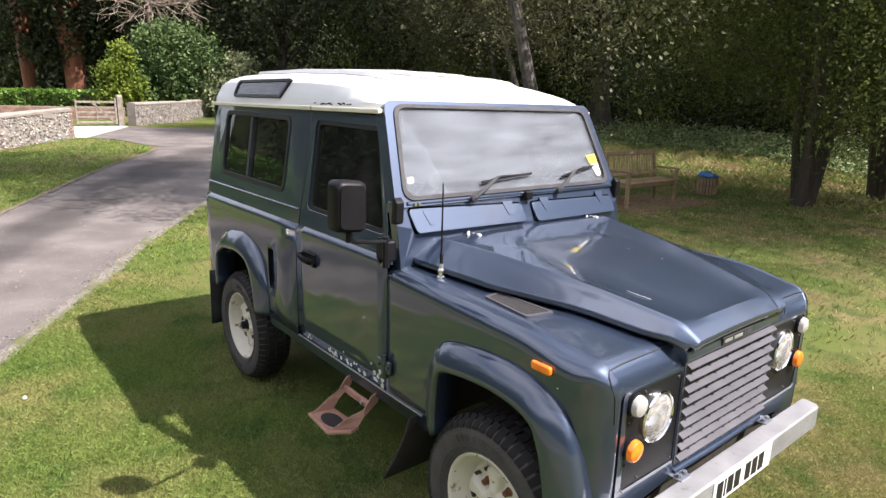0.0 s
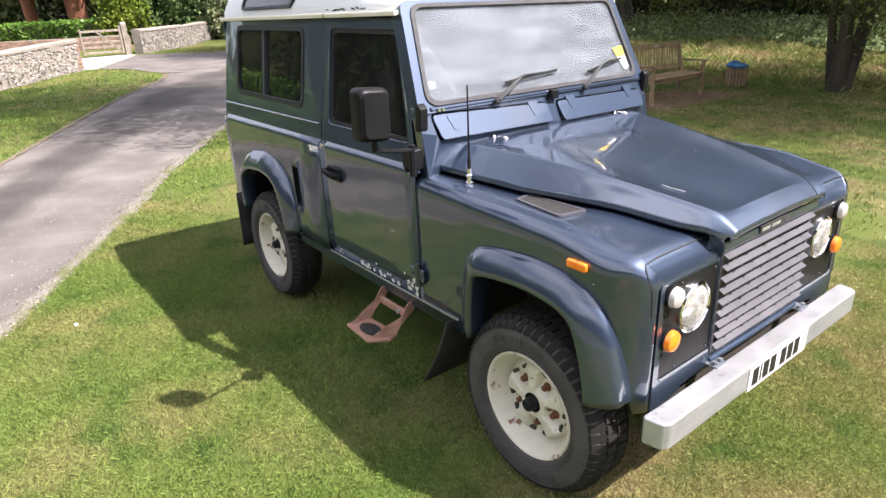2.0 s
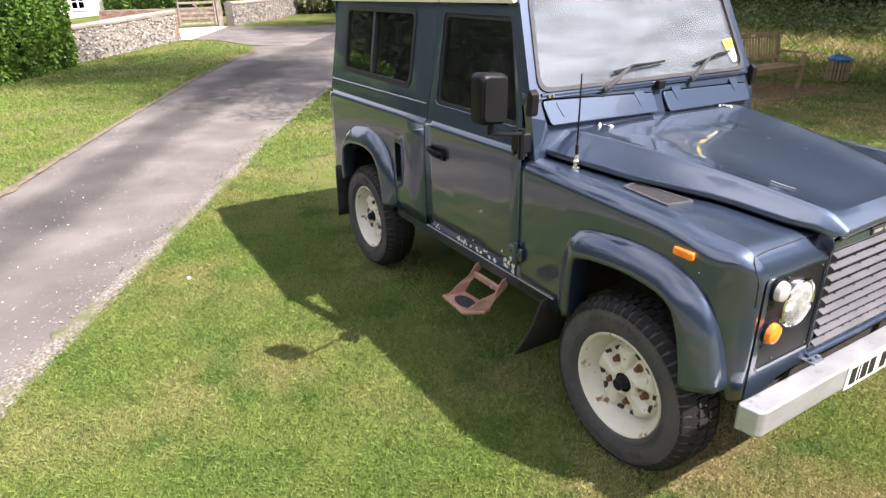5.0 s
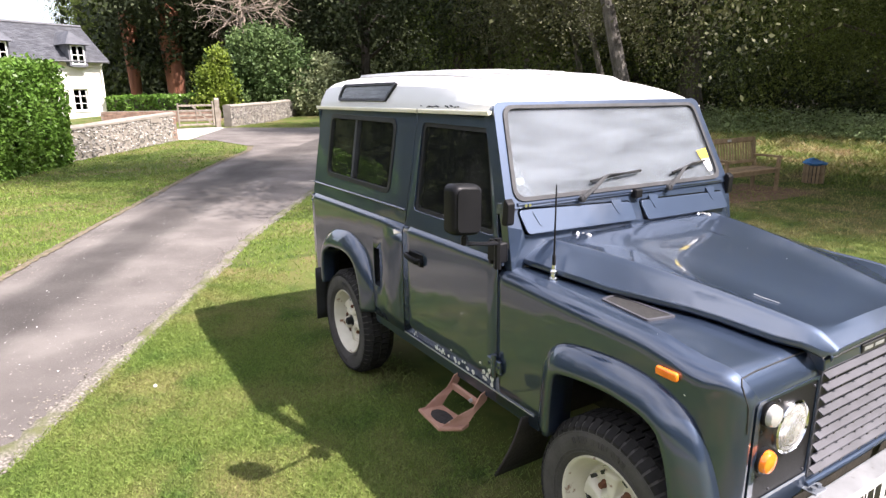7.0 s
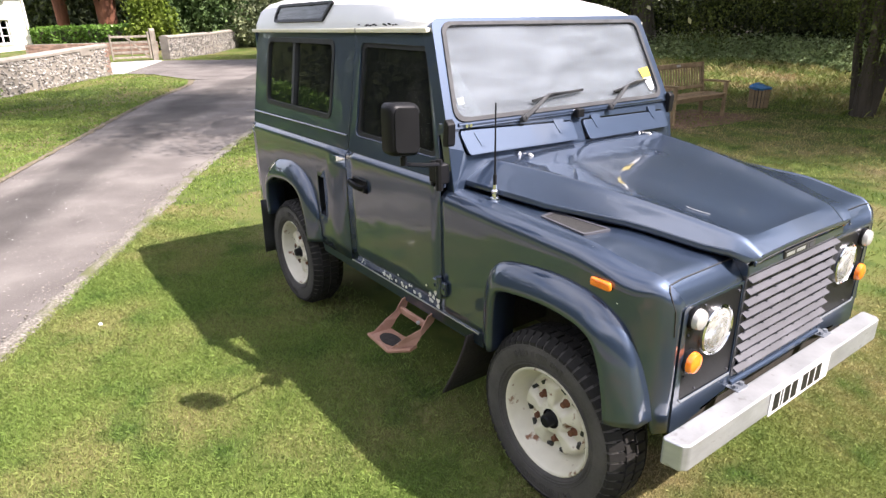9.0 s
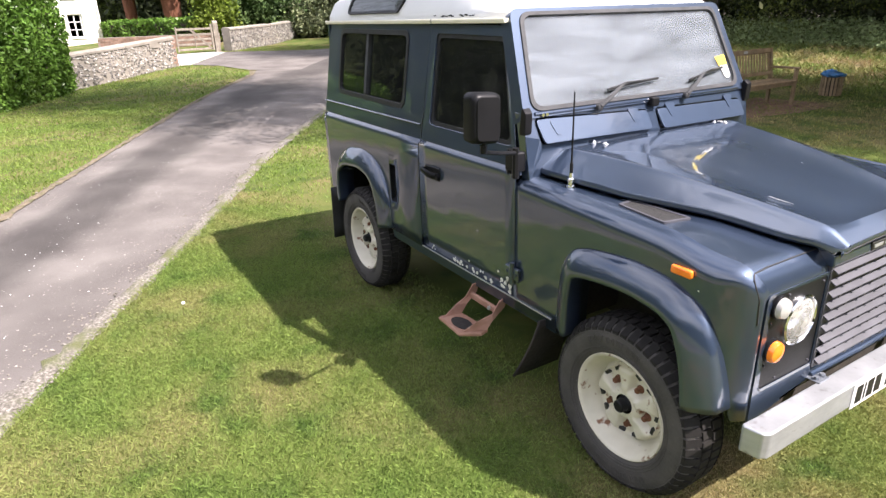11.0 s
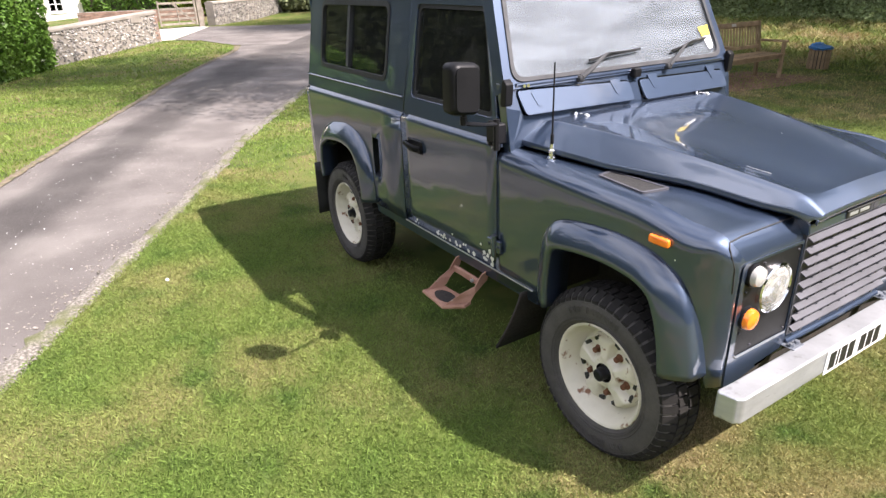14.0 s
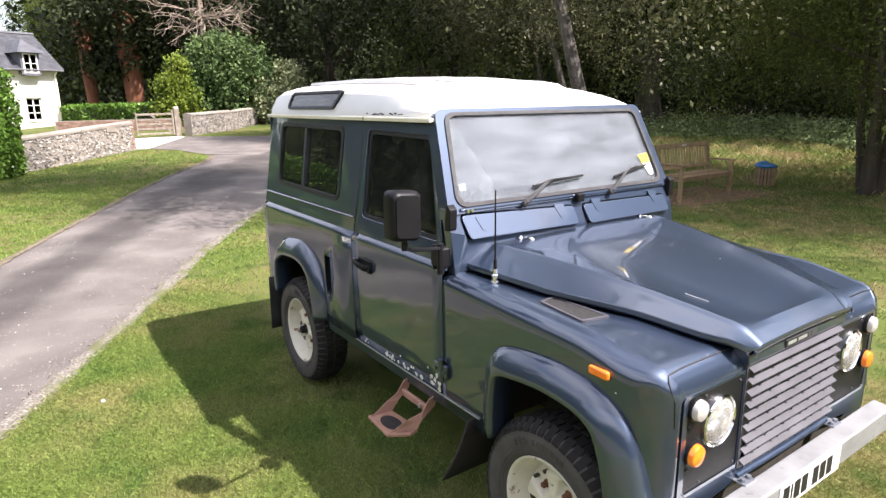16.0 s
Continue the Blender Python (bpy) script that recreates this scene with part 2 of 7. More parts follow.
M["oak"] = material("weathered_oak", [(0.3, (0.19, 0.130, 0.072)), (0.7, (0.33, 0.235, 0.135))], scale=7, stretch=(1, 1, 1), rough=(0.65, 0.85), bump=0.4, bump_scale=40, per_object=0.15)
M["greyoak"] = material("grey_oak", [(0.3, (0.14, 0.118, 0.090)), (0.7, (0.26, 0.23, 0.185))], scale=7, rough=(0.7, 0.9), bump=0.4, bump_scale=40, per_object=0.15)
M["blueplastic"] = material("blue_liner", [(0.3, (0.045, 0.17, 0.40)), (0.7, (0.08, 0.25, 0.52))], scale=14, rough=(0.3, 0.5), bump=0.6, bump_scale=18, dist=0.02)
M["dark"] = material("dark_void", [(0.3, (0.012, 0.012, 0.012)), (0.7, (0.02, 0.02, 0.02))], scale=4, rough=(0.8, 0.9), bump=0)

# ---- mesh helpers ----
def mesh_from(name, verts, faces, smooth=False):
    me = bpy.data.meshes.new(name)
    me.from_pydata([tuple(v) for v in verts], [], [tuple(f) for f in faces])
    if smooth:
        me.polygons.foreach_set("use_smooth", [True] * len(me.polygons))
    me.update()
    return me


def quads_mesh(name, corners):
    """Many loose quads: corners is an array (n, 4, 3)."""
    n = len(corners)
    me = bpy.data.meshes.new(name)
    me.vertices.add(4 * n)
    me.loops.add(4 * n)
    me.polygons.add(n)
    me.vertices.foreach_set("co", np.ascontiguousarray(corners, dtype=np.float32).ravel())
    me.loops.foreach_set("vertex_index", np.arange(4 * n, dtype=np.int32))
    me.polygons.foreach_set("loop_start", np.arange(0, 4 * n, 4, dtype=np.int32))
    me.update()
    me.validate()
    return me


def thing(name, label, category, at=(0, 0, 0), group="", kind=""):
    ob = new(name)
    ob.location = at
    ob.empty_display_size = 0.2
    return tagged(ob, label, category, group, kind)


def link_mesh(name, me, mat, parent=None, label=""):
    ob = new(name, me)
    if mat is not None and not me.materials:
        me.materials.append(mat)
    if parent is not None:
        ob.parent = parent
    if label:
        ob["label"] = label
    return ob


def part(name, bm, mat, parent=None, label="", smooth=False, sharp=35):
    """Links a bmesh as one mesh object under a thing or a part."""
    me = bpy.data.meshes.new(name)
    bmesh.ops.recalc_face_normals(bm, faces=bm.faces[:])
    if smooth:
        lim = radians(sharp)
        for f in bm.faces:
            f.smooth = True
        for e in bm.edges:
            if len(e.link_faces) == 2 and e.calc_face_angle(0.0) > lim:
                e.smooth = False
    bm.to_mesh(me)
    bm.free()
    return link_mesh(name, me, mat, parent, label)


def add_box(bm, x0, x1, y0, y1, z0, z1, bevel=0.0, seg=1, m=None):
    g = bmesh.ops.create_cube(bm, size=1.0)
    vs = g["verts"]
    for v in vs:
        v.co = Vector((x0 + (v.co.x + 0.5) * (x1 - x0), y0 + (v.co.y + 0.5) * (y1 - y0), z0 + (v.co.z + 0.5) * (z1 - z0)))
    if bevel:
        es = list({e for v in vs for e in v.link_edges})
        r = bmesh.ops.bevel(bm, geom=es, offset=bevel, segments=seg, profile=0.5, affect="EDGES")
        vs = list({v for f in r["faces"] for v in f.verts} | {v for v in vs if v.is_valid})
    if m is not None:
        bmesh.ops.transform(bm, matrix=m, verts=vs)
    return vs


def add_tube(bm, pts, r, n=8, closed=False, caps=True):
    """A round bar along the points; r is a radius or one for each point."""
    pts = [Vector(p) for p in pts]
    rs = r if isinstance(r, (list, tuple)) else [r] * len(pts)
    rings = []
    up = None
    for i, p in enumerate(pts):
        a = pts[i - 1] if (i > 0 or closed) else p
        b = pts[(i + 1) % len(pts)] if (i < len(pts) - 1 or closed) else p
        d = (b - a).normalized()
        if up is None:
            up = d.orthogonal().normalized()
        up = (up - d * up.dot(d)).normalized()
        s = d.cross(up)
        rings.append([bm.verts.new(p + (up * math.cos(2 * math.pi * k / n) + s * math.sin(2 * math.pi * k / n)) * rs[i]) for k in range(n)])
    for i in range(len(rings) - (0 if closed else 1)):
        a, b = rings[i], rings[(i + 1) % len(rings)]
        for k in range(n):
            bm.faces.new((a[k], a[(k + 1) % n], b[(k + 1) % n], b[k]))
    if caps and not closed:
        bm.faces.new(rings[0][::-1])
        bm.faces.new(rings[-1])
    return rings


def add_prism(bm, poly, axis, a, b):
    """Extrudes a 2D polygon: axis 'y' takes (x, z), 'x' takes (y, z), 'z' takes (x, y)."""
    def put(p, h):
        return {"x": (h, p[0], p[1]), "y": (p[0], h, p[1]), "z": (p[0], p[1], h)}[axis]
    va = [bm.verts.new(put(p, a)) for p in poly]
    vb = [bm.verts.new(put(p, b)) for p in poly]
    n = len(poly)
    fs = [bm.faces.new(va), bm.faces.new(vb[::-1])]
    for i in range(n):
        fs.append(bm.faces.new((va[i], vb[i], vb[(i + 1) % n], va[(i + 1) % n])))
    return va + vb


def rounded(poly, r, n=5):
    """The polygon with its corners rounded; r is one radius or one for each corner."""
    out = []
    m = len(poly)
    for i in range(m):
        p, a, b = Vector(poly[i]), Vector(poly[i - 1]), Vector(poly[(i + 1) % m])
        rr = r[i] if isinstance(r, (list, tuple)) else r
        u, v = (a - p).normalized(), (b - p).normalized()
        half = math.acos(max(-1, min(1, u.dot(v)))) / 2
        cut = min(rr / max(math.tan(half), 1e-3), (a - p).length * 0.48, (b - p).length * 0.48)
        s, e = p + u * cut, p + v * cut
        if rr <= 0:
            out.append(tuple(p))
            continue
        for k in range(n + 1):
            t = k / n
            out.append(tuple(s * (1 - t) ** 2 + p * 2 * t * (1 - t) + e * t * t))
    return out


def holed_plate(bm, outer, holes, place, thick):
    """A plate with openings. place(u, v, d) gives the point at depth d (0 is the outer face)."""
    from mathutils import geometry
    loops = [outer] + list(holes)
    tris = geometry.tessellate_polygon([[Vector((p[0], p[1], 0)) for p in lp] for lp in loops])
    flat = [p for lp in loops for p in lp]
    a = [bm.verts.new(place(p[0], p[1], 0)) for p in flat]
    b = [bm.verts.new(place(p[0], p[1], thick)) for p in flat]
    for t in tris:
        try:
            bm.faces.new([a[i] for i in t])
            bm.faces.new([b[i] for i in reversed(t)])
        except ValueError:
            pass
    k = 0
    for lp in loops:
        n = len(lp)
        for i in range(n):
            j = (i + 1) % n
            try:
                bm.faces.new((a[k + i], a[k + j], b[k + j], b[k + i]))
            except ValueError:
                pass
        k += n


# ---- ground ----
def smooth01(t):
    t = min(1.0, max(0.0, t))
    return t * t * (3 - 2 * t)


def ground_z(x, y):
    """Nearly level where the car stands, rising towards the gate and the wood."""
    d = max(0.0, -x - 4.0)
    d = d * d / (d + 3.0)
    z = 0.025 * min(d, 60.0)
    z += 0.10 * smooth01((-x - 6) / 14) * max(-5.0, min(0.0, y - 1.0)) * 0.6
    z += 0.55 * smooth01((y - 12) / 12) * smooth01((2 - x) / 14)
    return z


def ground_z_many(x, y):
    """ground_z for arrays."""
    def sm(t):
        t = np.clip(t, 0, 1)
        return t * t * (3 - 2 * t)
    d = np.maximum(0.0, -x - 4.0)
    d = d * d / (d + 3.0)
    z = 0.025 * np.minimum(d, 60.0)
    z = z + 0.10 * sm((-x - 6) / 14) * np.clip(y - 1.0, -5.0, 0.0) * 0.6
    return z + 0.55 * sm((y - 12) / 12) * sm((2 - x) / 14)


def grid_sheet(name, xs, ys, mat, lift=0.0, keep=None):
    verts = [(x, y, ground_z(x, y) + lift) for x in xs for y in ys]
    ny = len(ys)
    faces = []
    for i in range(len(xs) - 1):
        for j in range(ny - 1):
            faces.append((i * ny + j, (i + 1) * ny + j, (i + 1) * ny + j + 1, i * ny + j + 1))
    return link_mesh(name, mesh_from(name, verts, faces, True), mat)


def spaced(lo, hi, fine_lo, fine_hi, fine):
    far_lo = [fine_lo - fine * 1.28 ** k * 2 for k in range(1, 60)]
    far_hi = [fine_hi + fine * 1.28 ** k * 2 for k in range(1, 60)]
    mid = list(np.arange(fine_lo, fine_hi + 1e-6, fine))
    out = [v for v in far_lo if v > lo] + mid + [v for v in far_hi if v < hi] + [lo, hi]
    return sorted(set(round(v, 4) for v in out))


ground = grid_sheet("ground", spaced(-1500, 1500, -50, 8, 0.8), spaced(-1500, 1500, -14, 30, 0.8), M["lawn"])
tagged(ground, "mown summer lawn with dry straw patches", "lawn", kind="structure")

# the lane: edges of the tarmac from behind the camera to the gate, where it turns behind the car
LANE_L = [(9.0, -10.8), (4.0, -8.45), (0.0, -6.35), (-3.0, -4.70), (-5.3, -3.48), (-7.4, -2.58), (-10.0, -1.45), (-13.0, -0.05), (-16.0, 1.65), (-17.6, 2.50), (-19.0, 2.85), (-20.3, 3.05)]
LANE_R = [(9.0, -7.4), (4.0, -5.7), (0.0, -3.95), (-1.7, -3.08), (-3.0, -2.36), (-4.8, -1.34), (-6.8, -0.24), (-9.6, 1.60), (-13.0, 4.0), (-17.3, 7.8), (-21.2, 12.0), (-25.6, 17.1)]


def curve_at(pts, u):
    n = len(pts) - 1
    i = min(int(u * n), n - 1)
    t = u * n - i
    p0, p1, p2, p3 = pts[max(i - 1, 0)], pts[i], pts[i + 1], pts[min(i + 2, n)]
    return tuple(0.5 * ((2 * p1[k]) + (p2[k] - p0[k]) * t + (2 * p0[k] - 5 * p1[k] + 4 * p2[k] - p3[k]) * t * t + (3 * p1[k] - p0[k] - 3 * p2[k] + p3[k]) * t ** 3) for k in (0, 1))


def lane():
    nu, nv = 150, 12
    verts, faces = [], []
    for i in range(nu + 1):
        a, b = curve_at(LANE_L, i / nu), curve_at(LANE_R, i / nu)
        wob = [0.10 * noise.noise((a[0] * 1.7, a[1] * 1.7, 3.0)) + 0.05 * noise.noise((a[0] * 7, a[1] * 7, 5.0)),
               0.10 * noise.noise((b[0] * 1.7, b[1] * 1.7, 9.0)) + 0.05 * noise.noise((b[0] * 7, b[1] * 7, 7.0))]
        for j in range(nv + 1):
            t = j / nv
            x, y = a[0] + (b[0] - a[0]) * t, a[1] + (b[1] - a[1]) * t
            if j == 0:
                y -= wob[0]
            if j == nv:
                y += wob[1]
            crown = 0.016 * math.sin(math.pi * t) + 0.008
            if j in (0, nv):
                crown = -0.004
            verts.append((x, y, ground_z(x, y) + crown))
    for i in range(nu):
        for j in range(nv):
            k = i * (nv + 1) + j
            faces.append((k, k + 1, k + nv + 2, k + nv + 1))
    me = mesh_from("road", verts, faces, True)
    at = me.attributes.new("across", "FLOAT", "POINT")
    at.data.foreach_set("value", [(k % (nv + 1)) / nv for k in range(len(verts))])
    return tagged(link_mesh("road", me, M["tarmac"]), "worn grey tarmac lane with gritty edges", "lane", kind="structure")


lane()


def lane_edge(side, width, seed, mat):
    """A ragged band of loose grit where the tarmac breaks up."""
    verts, faces = [], []
    nu = 220
    for i in range(nu + 1):
        u = 0.01 + 0.86 * i / nu
        a, b = curve_at(LANE_L, u), curve_at(LANE_R, u)
        w = math.hypot(b[0] - a[0], b[1] - a[1])
        for j in range(4):
            out = -0.05 - 0.08 * abs(noise.noise((u * 90, seed, 0))) if j == 0 else 0
            inn = width * (0.6 + 0.8 * abs(noise.noise((u * 60, seed, 4))) + 0.5 * noise.noise((u * 240, seed, 8)))
            off = out + (inn - out) * j / 3
            t = off / w if side == 0 else 1 - off / w
            x, y = a[0] + (b[0] - a[0]) * t, a[1] + (b[1] - a[1]) * t
            verts.append((x, y, ground_z(x, y) + (0.022 if j in (1, 2) else 0.014 if j == 3 else 0.002)))
    for i in range(nu):
        for j in range(3):
            k = i * 4 + j
            faces.append((k, k + 1, k + 5, k + 4))
    return tagged(link_mesh("road_edge", mesh_from("road_edge", verts, faces, True), mat), "crumbling gritty edge of the lane", "lane edge", kind="structure")


lane_edge(1, 0.15, 1.0, M["gritband"])
lane_edge(0, 0.15, 2.0, M["fringe"])


def patch(name, outline, mat, lift, label, category):
    bm = bmesh.new()
    vs = [bm.verts.new((x, y, 0)) for x, y in outline]
    bm.faces.new(vs)
    bmesh.ops.triangulate(bm, faces=bm.faces[:])
    bmesh.ops.subdivide_edges(bm, edges=bm.edges[:], cuts=6, use_grid_fill=True)
    for v in bm.verts:
        v.co.z = ground_z(v.co.x, v.co.y) + lift
    return tagged(part(name, bm, mat, None, smooth=True), label, category, kind="structure")


# turning area before the gate and the pale apron in the gateway
JUNCTION = [(-21.75, 1.62), (-26.90, 3.98), (-26.55, 4.75), (-25.95, 5.60), (-25.15, 7.10), (-25.6, 10.4), (-28.6, 16.6), (-25.52, 17.17), (-17.71, 9.11), (-16.78, 5.34), (-18.70, 2.72), (-20.80, 2.28)]
APRON = [(-21.85, 1.20), (-23.2, 0.75), (-26.2, 0.9), (-27.25, 2.05), (-27.55, 3.50), (-27.2, 3.86), (-26.85, 3.94), (-21.75, 1.56)]
patch("road_junction", JUNCTION, M["tarmac"], 0.020, "pale worn tarmac turning area before the gate", "road")
patch("pavement", APRON, M["concrete"], 0.014, "pale concrete apron in the gateway", "apron")


# ---- plants ----
def leaf_quads(centres, size, rng, flat=0.0, aspect=0.6):
    """One small pointed quad for each centre, turned at random."""
    n = len(centres)
    d = rng.normal(size=(n, 3))
    d[:, 2] *= 1 - flat
    d /= np.linalg.norm(d, axis=1)[:, None]
    e = rng.normal(size=(n, 3))
    s = np.cross(d, e)
    s /= np.linalg.norm(s, axis=1)[:, None] + 1e-9
    ln = size * (0.6 + 0.8 * rng.random(n))[:, None]
    c = np.asarray(centres)
    return np.stack([c - d * ln, c + s * ln * aspect - d * ln * 0.1, c + d * ln, c - s * ln * aspect - d * ln * 0.1], axis=1)


def crown_points(rng, blobs, per, spread, shell=0.55, k=14, hang=1.0):
    """Leaf places in clumps near the outside of the blobs (x, y, z, rx, ry, rz)."""
    out = []
    for x, y, z, rx, ry, rz in blobs:
        v = rng.normal(size=(per, 3))
        v /= np.linalg.norm(v, axis=1)[:, None]
        rad = shell + (1 - shell) * rng.random(per) ** 0.5
        rad *= 1 + 0.18 * rng.normal(size=per)
        c = np.array((x, y, z)) + v * rad[:, None] * np.array((rx, ry, rz))
        out.append(c)
    c = np.concatenate(out)
    p = np.repeat(c, k, axis=0) + rng.normal(size=(len(c) * k, 3)) * spread * np.array((1, 1, hang))
    return p


def tree_mesh(seed, height, radius, base, clumps, leaf, low=0.25, spread=0.22, limbs=9, trunk=0.22, lean=0.0, stems=1, drop=0.0, splay=0.0, leaves=14, hang=1.0):
    """Trunk-and-limb bmesh and crown mesh of a tree at the origin."""
    rng = np.random.default_rng(seed)
    bm = bmesh.new()
    top = Vector((lean, lean * 0.4, height * 0.92))
    pts = [Vector((0, 0, -0.2))]
    for i in range(1, 9):
        t = i / 8
        pts.append(Vector((top.x * t, top.y * t, top.z * t)) + Vector((rng.normal() * 0.12, rng.normal() * 0.12, 0)) * height * 0.06)
    rad = [trunk * (1.7 if i == 0 else 1.15 if i == 1 else 1.0) * (1 - 0.9 * (i / 8) ** 0.9) + 0.015 for i in range(9)]
    add_tube(bm, pts, rad, 10)
    for k in range(stems - 1):                            # further stems rising from one root
        a = 2.1 * k + 0.6
        q = [Vector((math.cos(a) * trunk * 0.9, math.sin(a) * trunk * 0.9, -0.2))]
        for i in range(1, 6):
            q.append(Vector((math.cos(a) * (trunk * 0.9 + splay * i), math.sin(a) * (trunk * 0.9 + splay * i), height * 0.13 * i)) + Vector((rng.normal() * 0.05, rng.normal() * 0.05, 0)))
        add_tube(bm, q, [trunk * f for f in (1.2, 0.75, 0.62, 0.5, 0.35, 0.15)], 8)
    blobs = []
    for i in range(limbs):
        t = low + (0.95 - low) * (i + rng.random() * 0.6) / limbs
        k = min(int(t * 8), 7)
        p0 = pts[k].lerp(pts[k + 1], t * 8 - k)
        a = i * 2.4 + rng.random()
        reach = radius * (0.55 + 0.45 * rng.random()) * (1.0 - 0.55 * max(0.0, t - 0.35))
        rise = height * (0.10 + 0.08 * rng.random()) - drop * reach
        p2 = p0 + Vector((math.cos(a) * reach, math.sin(a) * reach, rise))
        p1 = p0.lerp(p2, 0.5) + Vector((0, 0, 0.12 * reach + 0.2 * drop * reach))
        add_tube(bm, [p0, p1, p2], [trunk * 0.42 * (1 - 0.6 * t) + 0.012, trunk * 0.24 * (1 - 0.6 * t) + 0.01, 0.008], 6)
        for q, s in ((p1, 0.40), (p2, 0.52), (p0.lerp(p2, 0.75), 0.48)):
            blobs.append((q.x, q.y, q.z, radius * s * 0.75, radius * s * 0.75, height * s * 0.22 + 0.25))
    blobs.append((top.x, top.y, height * 0.9, radius * 0.45, radius * 0.45, height * 0.12))
    per = max(4, clumps // len(blobs))
    pts_l = crown_points(rng, blobs, per, spread, 0.55, leaves, hang)
    return bm, quads_mesh("crown", leaf_quads(pts_l, leaf, rng))


def tree_proto(name, label, category, args, bark, leaves, at, group=""):
    bm, crown = tree_mesh(**args)
    ob = thing(name, label, category, at, group)
    part("trunk", bm, bark, ob, smooth=True)
    link_mesh("crown", crown, leaves, ob)
    return ob


def on_ground(x, y, dz=0.0):
    return (x, y, ground_z(x, y) + dz)


def leafy_box(name, label, category, corners, height, per_m2, leaf, mat, seed, core=True, wobble=0.15, kind=""):
    """A hedge along a line of (x, y, half width, height): rounded mass of leaves over a dark twiggy core."""
    rng = np.random.default_rng(seed)
    ob = thing(name, label, category, on_ground(*corners[0][:2]), kind=kind)
    o = np.array(ob.location)
    pts, bm = [], bmesh.new()
    for (x0, y0, w0, h0), (x1, y1, w1, h1) in zip(corners[:-1], corners[1:]):
        ln = math.hypot(x1 - x0, y1 - y0)
        dx, dy = (x1 - x0) / ln, (y1 - y0) / ln
        area = ln * (2 * max(h0, h1) + 2 * max(w0, w1)) + 4 * w1 * h1
        n = int(area * per_m2)
        u = rng.random(n)
        a = rng.random(n) * math.pi
        # rounded-box cross-section, superellipse
        ca, sa = np.cos(a), np.sin(a)
        rr = (np.abs(ca) ** 5 + np.abs(sa) ** 5) ** (-1 / 5)
        w, h = w0 + (w1 - w0) * u, h0 + (h1 - h0) * u
        dep = 1 - 0.22 * rng.random(n) ** 2 + 0.03 * rng.normal(size=n)
        low = rng.random(n)
        side = ca * rr * w * dep
        zz = np.where(rng.random(n) < 0.55, low * h, sa * rr * h * dep)
        side = np.where(zz < sa * rr * h * dep * 0.999, np.sign(ca) * w * dep, side)
        side = side + wobble * np.sin(u * ln * 1.7 + zz * 2.1 + seed) * 0.6 + wobble * 0.4 * np.sin(u * ln * 5.1 + zz * 4.3)
        x, y = x0 + dx * ln * u - dy * side, y0 + dy * ln * u + dx * side
        z = ground_z_many(x, y) + zz
        pts.append(np.stack([x, y, z], 1))
        b = [(x0 - dy * w0 * 0.74, y0 + dx * w0 * 0.74), (x0 + dy * w0 * 0.74, y0 - dx * w0 * 0.74), (x1 + dy * w1 * 0.74, y1 - dx * w1 * 0.74), (x1 - dy * w1 * 0.74, y1 + dx * w1 * 0.74)]
        hs = [h0, h0, h1, h1]
        lo = [bm.verts.new((px - o[0], py - o[1], ground_z(px, py) - 0.1 - o[2])) for px, py in b]
        hi = [bm.verts.new((px - o[0], py - o[1], ground_z(px, py) + h * 0.82 - o[2])) for (px, py), h in zip(b, hs)]
        bm.faces.new(hi)
        for k in range(4):
            bm.faces.new((lo[k], lo[(k + 1) % 4], hi[(k + 1) % 4], hi[k]))
    for (x, y, w, h) in (corners[0], corners[-1]):
        n = int(2 * w * h * per_m2 * 1.3)
        s, zz = (rng.random(n) * 2 - 1) * w * 0.95, rng.random(n) * h * 0.97
        (xa, ya), (xb, yb) = corners[0][:2], corners[-1][:2]
        ln = math.hypot(xb - xa, yb - ya)
        dx, dy = (xb - xa) / ln, (yb - ya) / ln
        e = 0.1 * rng.normal(size=n)
        px, py = x - dy * s + dx * e, y + dx * s + dy * e
        pts.append(np.stack([px, py, ground_z_many(px, py) + zz], 1))
    part("hedge_core", bm, M["bark"], ob)
    p = np.concatenate(pts) - o
    link_mesh("leaves", quads_mesh("leaves", leaf_quads(p, leaf, rng)), mat, ob)
    return ob


leafy_box("laurel_hedge", "tall clipped laurel hedge with glossy green leaves", "hedge", [(-18.62, -2.74, 0.85, 2.72), (-17.44, -3.50, 0.85, 2.66), (-16.55, -3.99, 0.85, 2.50), (-15.95, -4.33, 0.85, 1.85), (-13.28, -6.01, 0.85, 1.7)], 2.6, 520, 0.056, M["leaf_hedge"], 5)
leafy_box("clipped_hedge", "low clipped green hedge beyond the garden wall", "hedge", [(-41.40, 0.82, 0.6, 1.1), (-36.19, 5.00, 0.6, 1.25)], 1.2, 200, 0.08, M["leaf_hedge"], 8)


def bush(name, label, at, blobs, n, leaf, mat, seed, spread=0.16):
    rng = np.random.default_rng(seed)
    ob = thing(name, label, "bush", on_ground(*at))
    bm = bmesh.new()
    for x, y, z, rx, ry, rz in blobs:
        add_tube(bm, [(0, 0, -0.1), (x * 0.5, y * 0.5, z * 0.5), (x, y, z + rz * 0.5)], [0.07, 0.05, 0.012], 6)
    part("stems", bm, M["bark"], ob)
    p = crown_points(rng, blobs, n // (14 * len(blobs)), spread, 0.7)
    p = p[p[:, 2] > 0]
    link_mesh("leaves", quads_mesh("leaves", leaf_quads(p, leaf, rng)), mat, ob)
    return ob


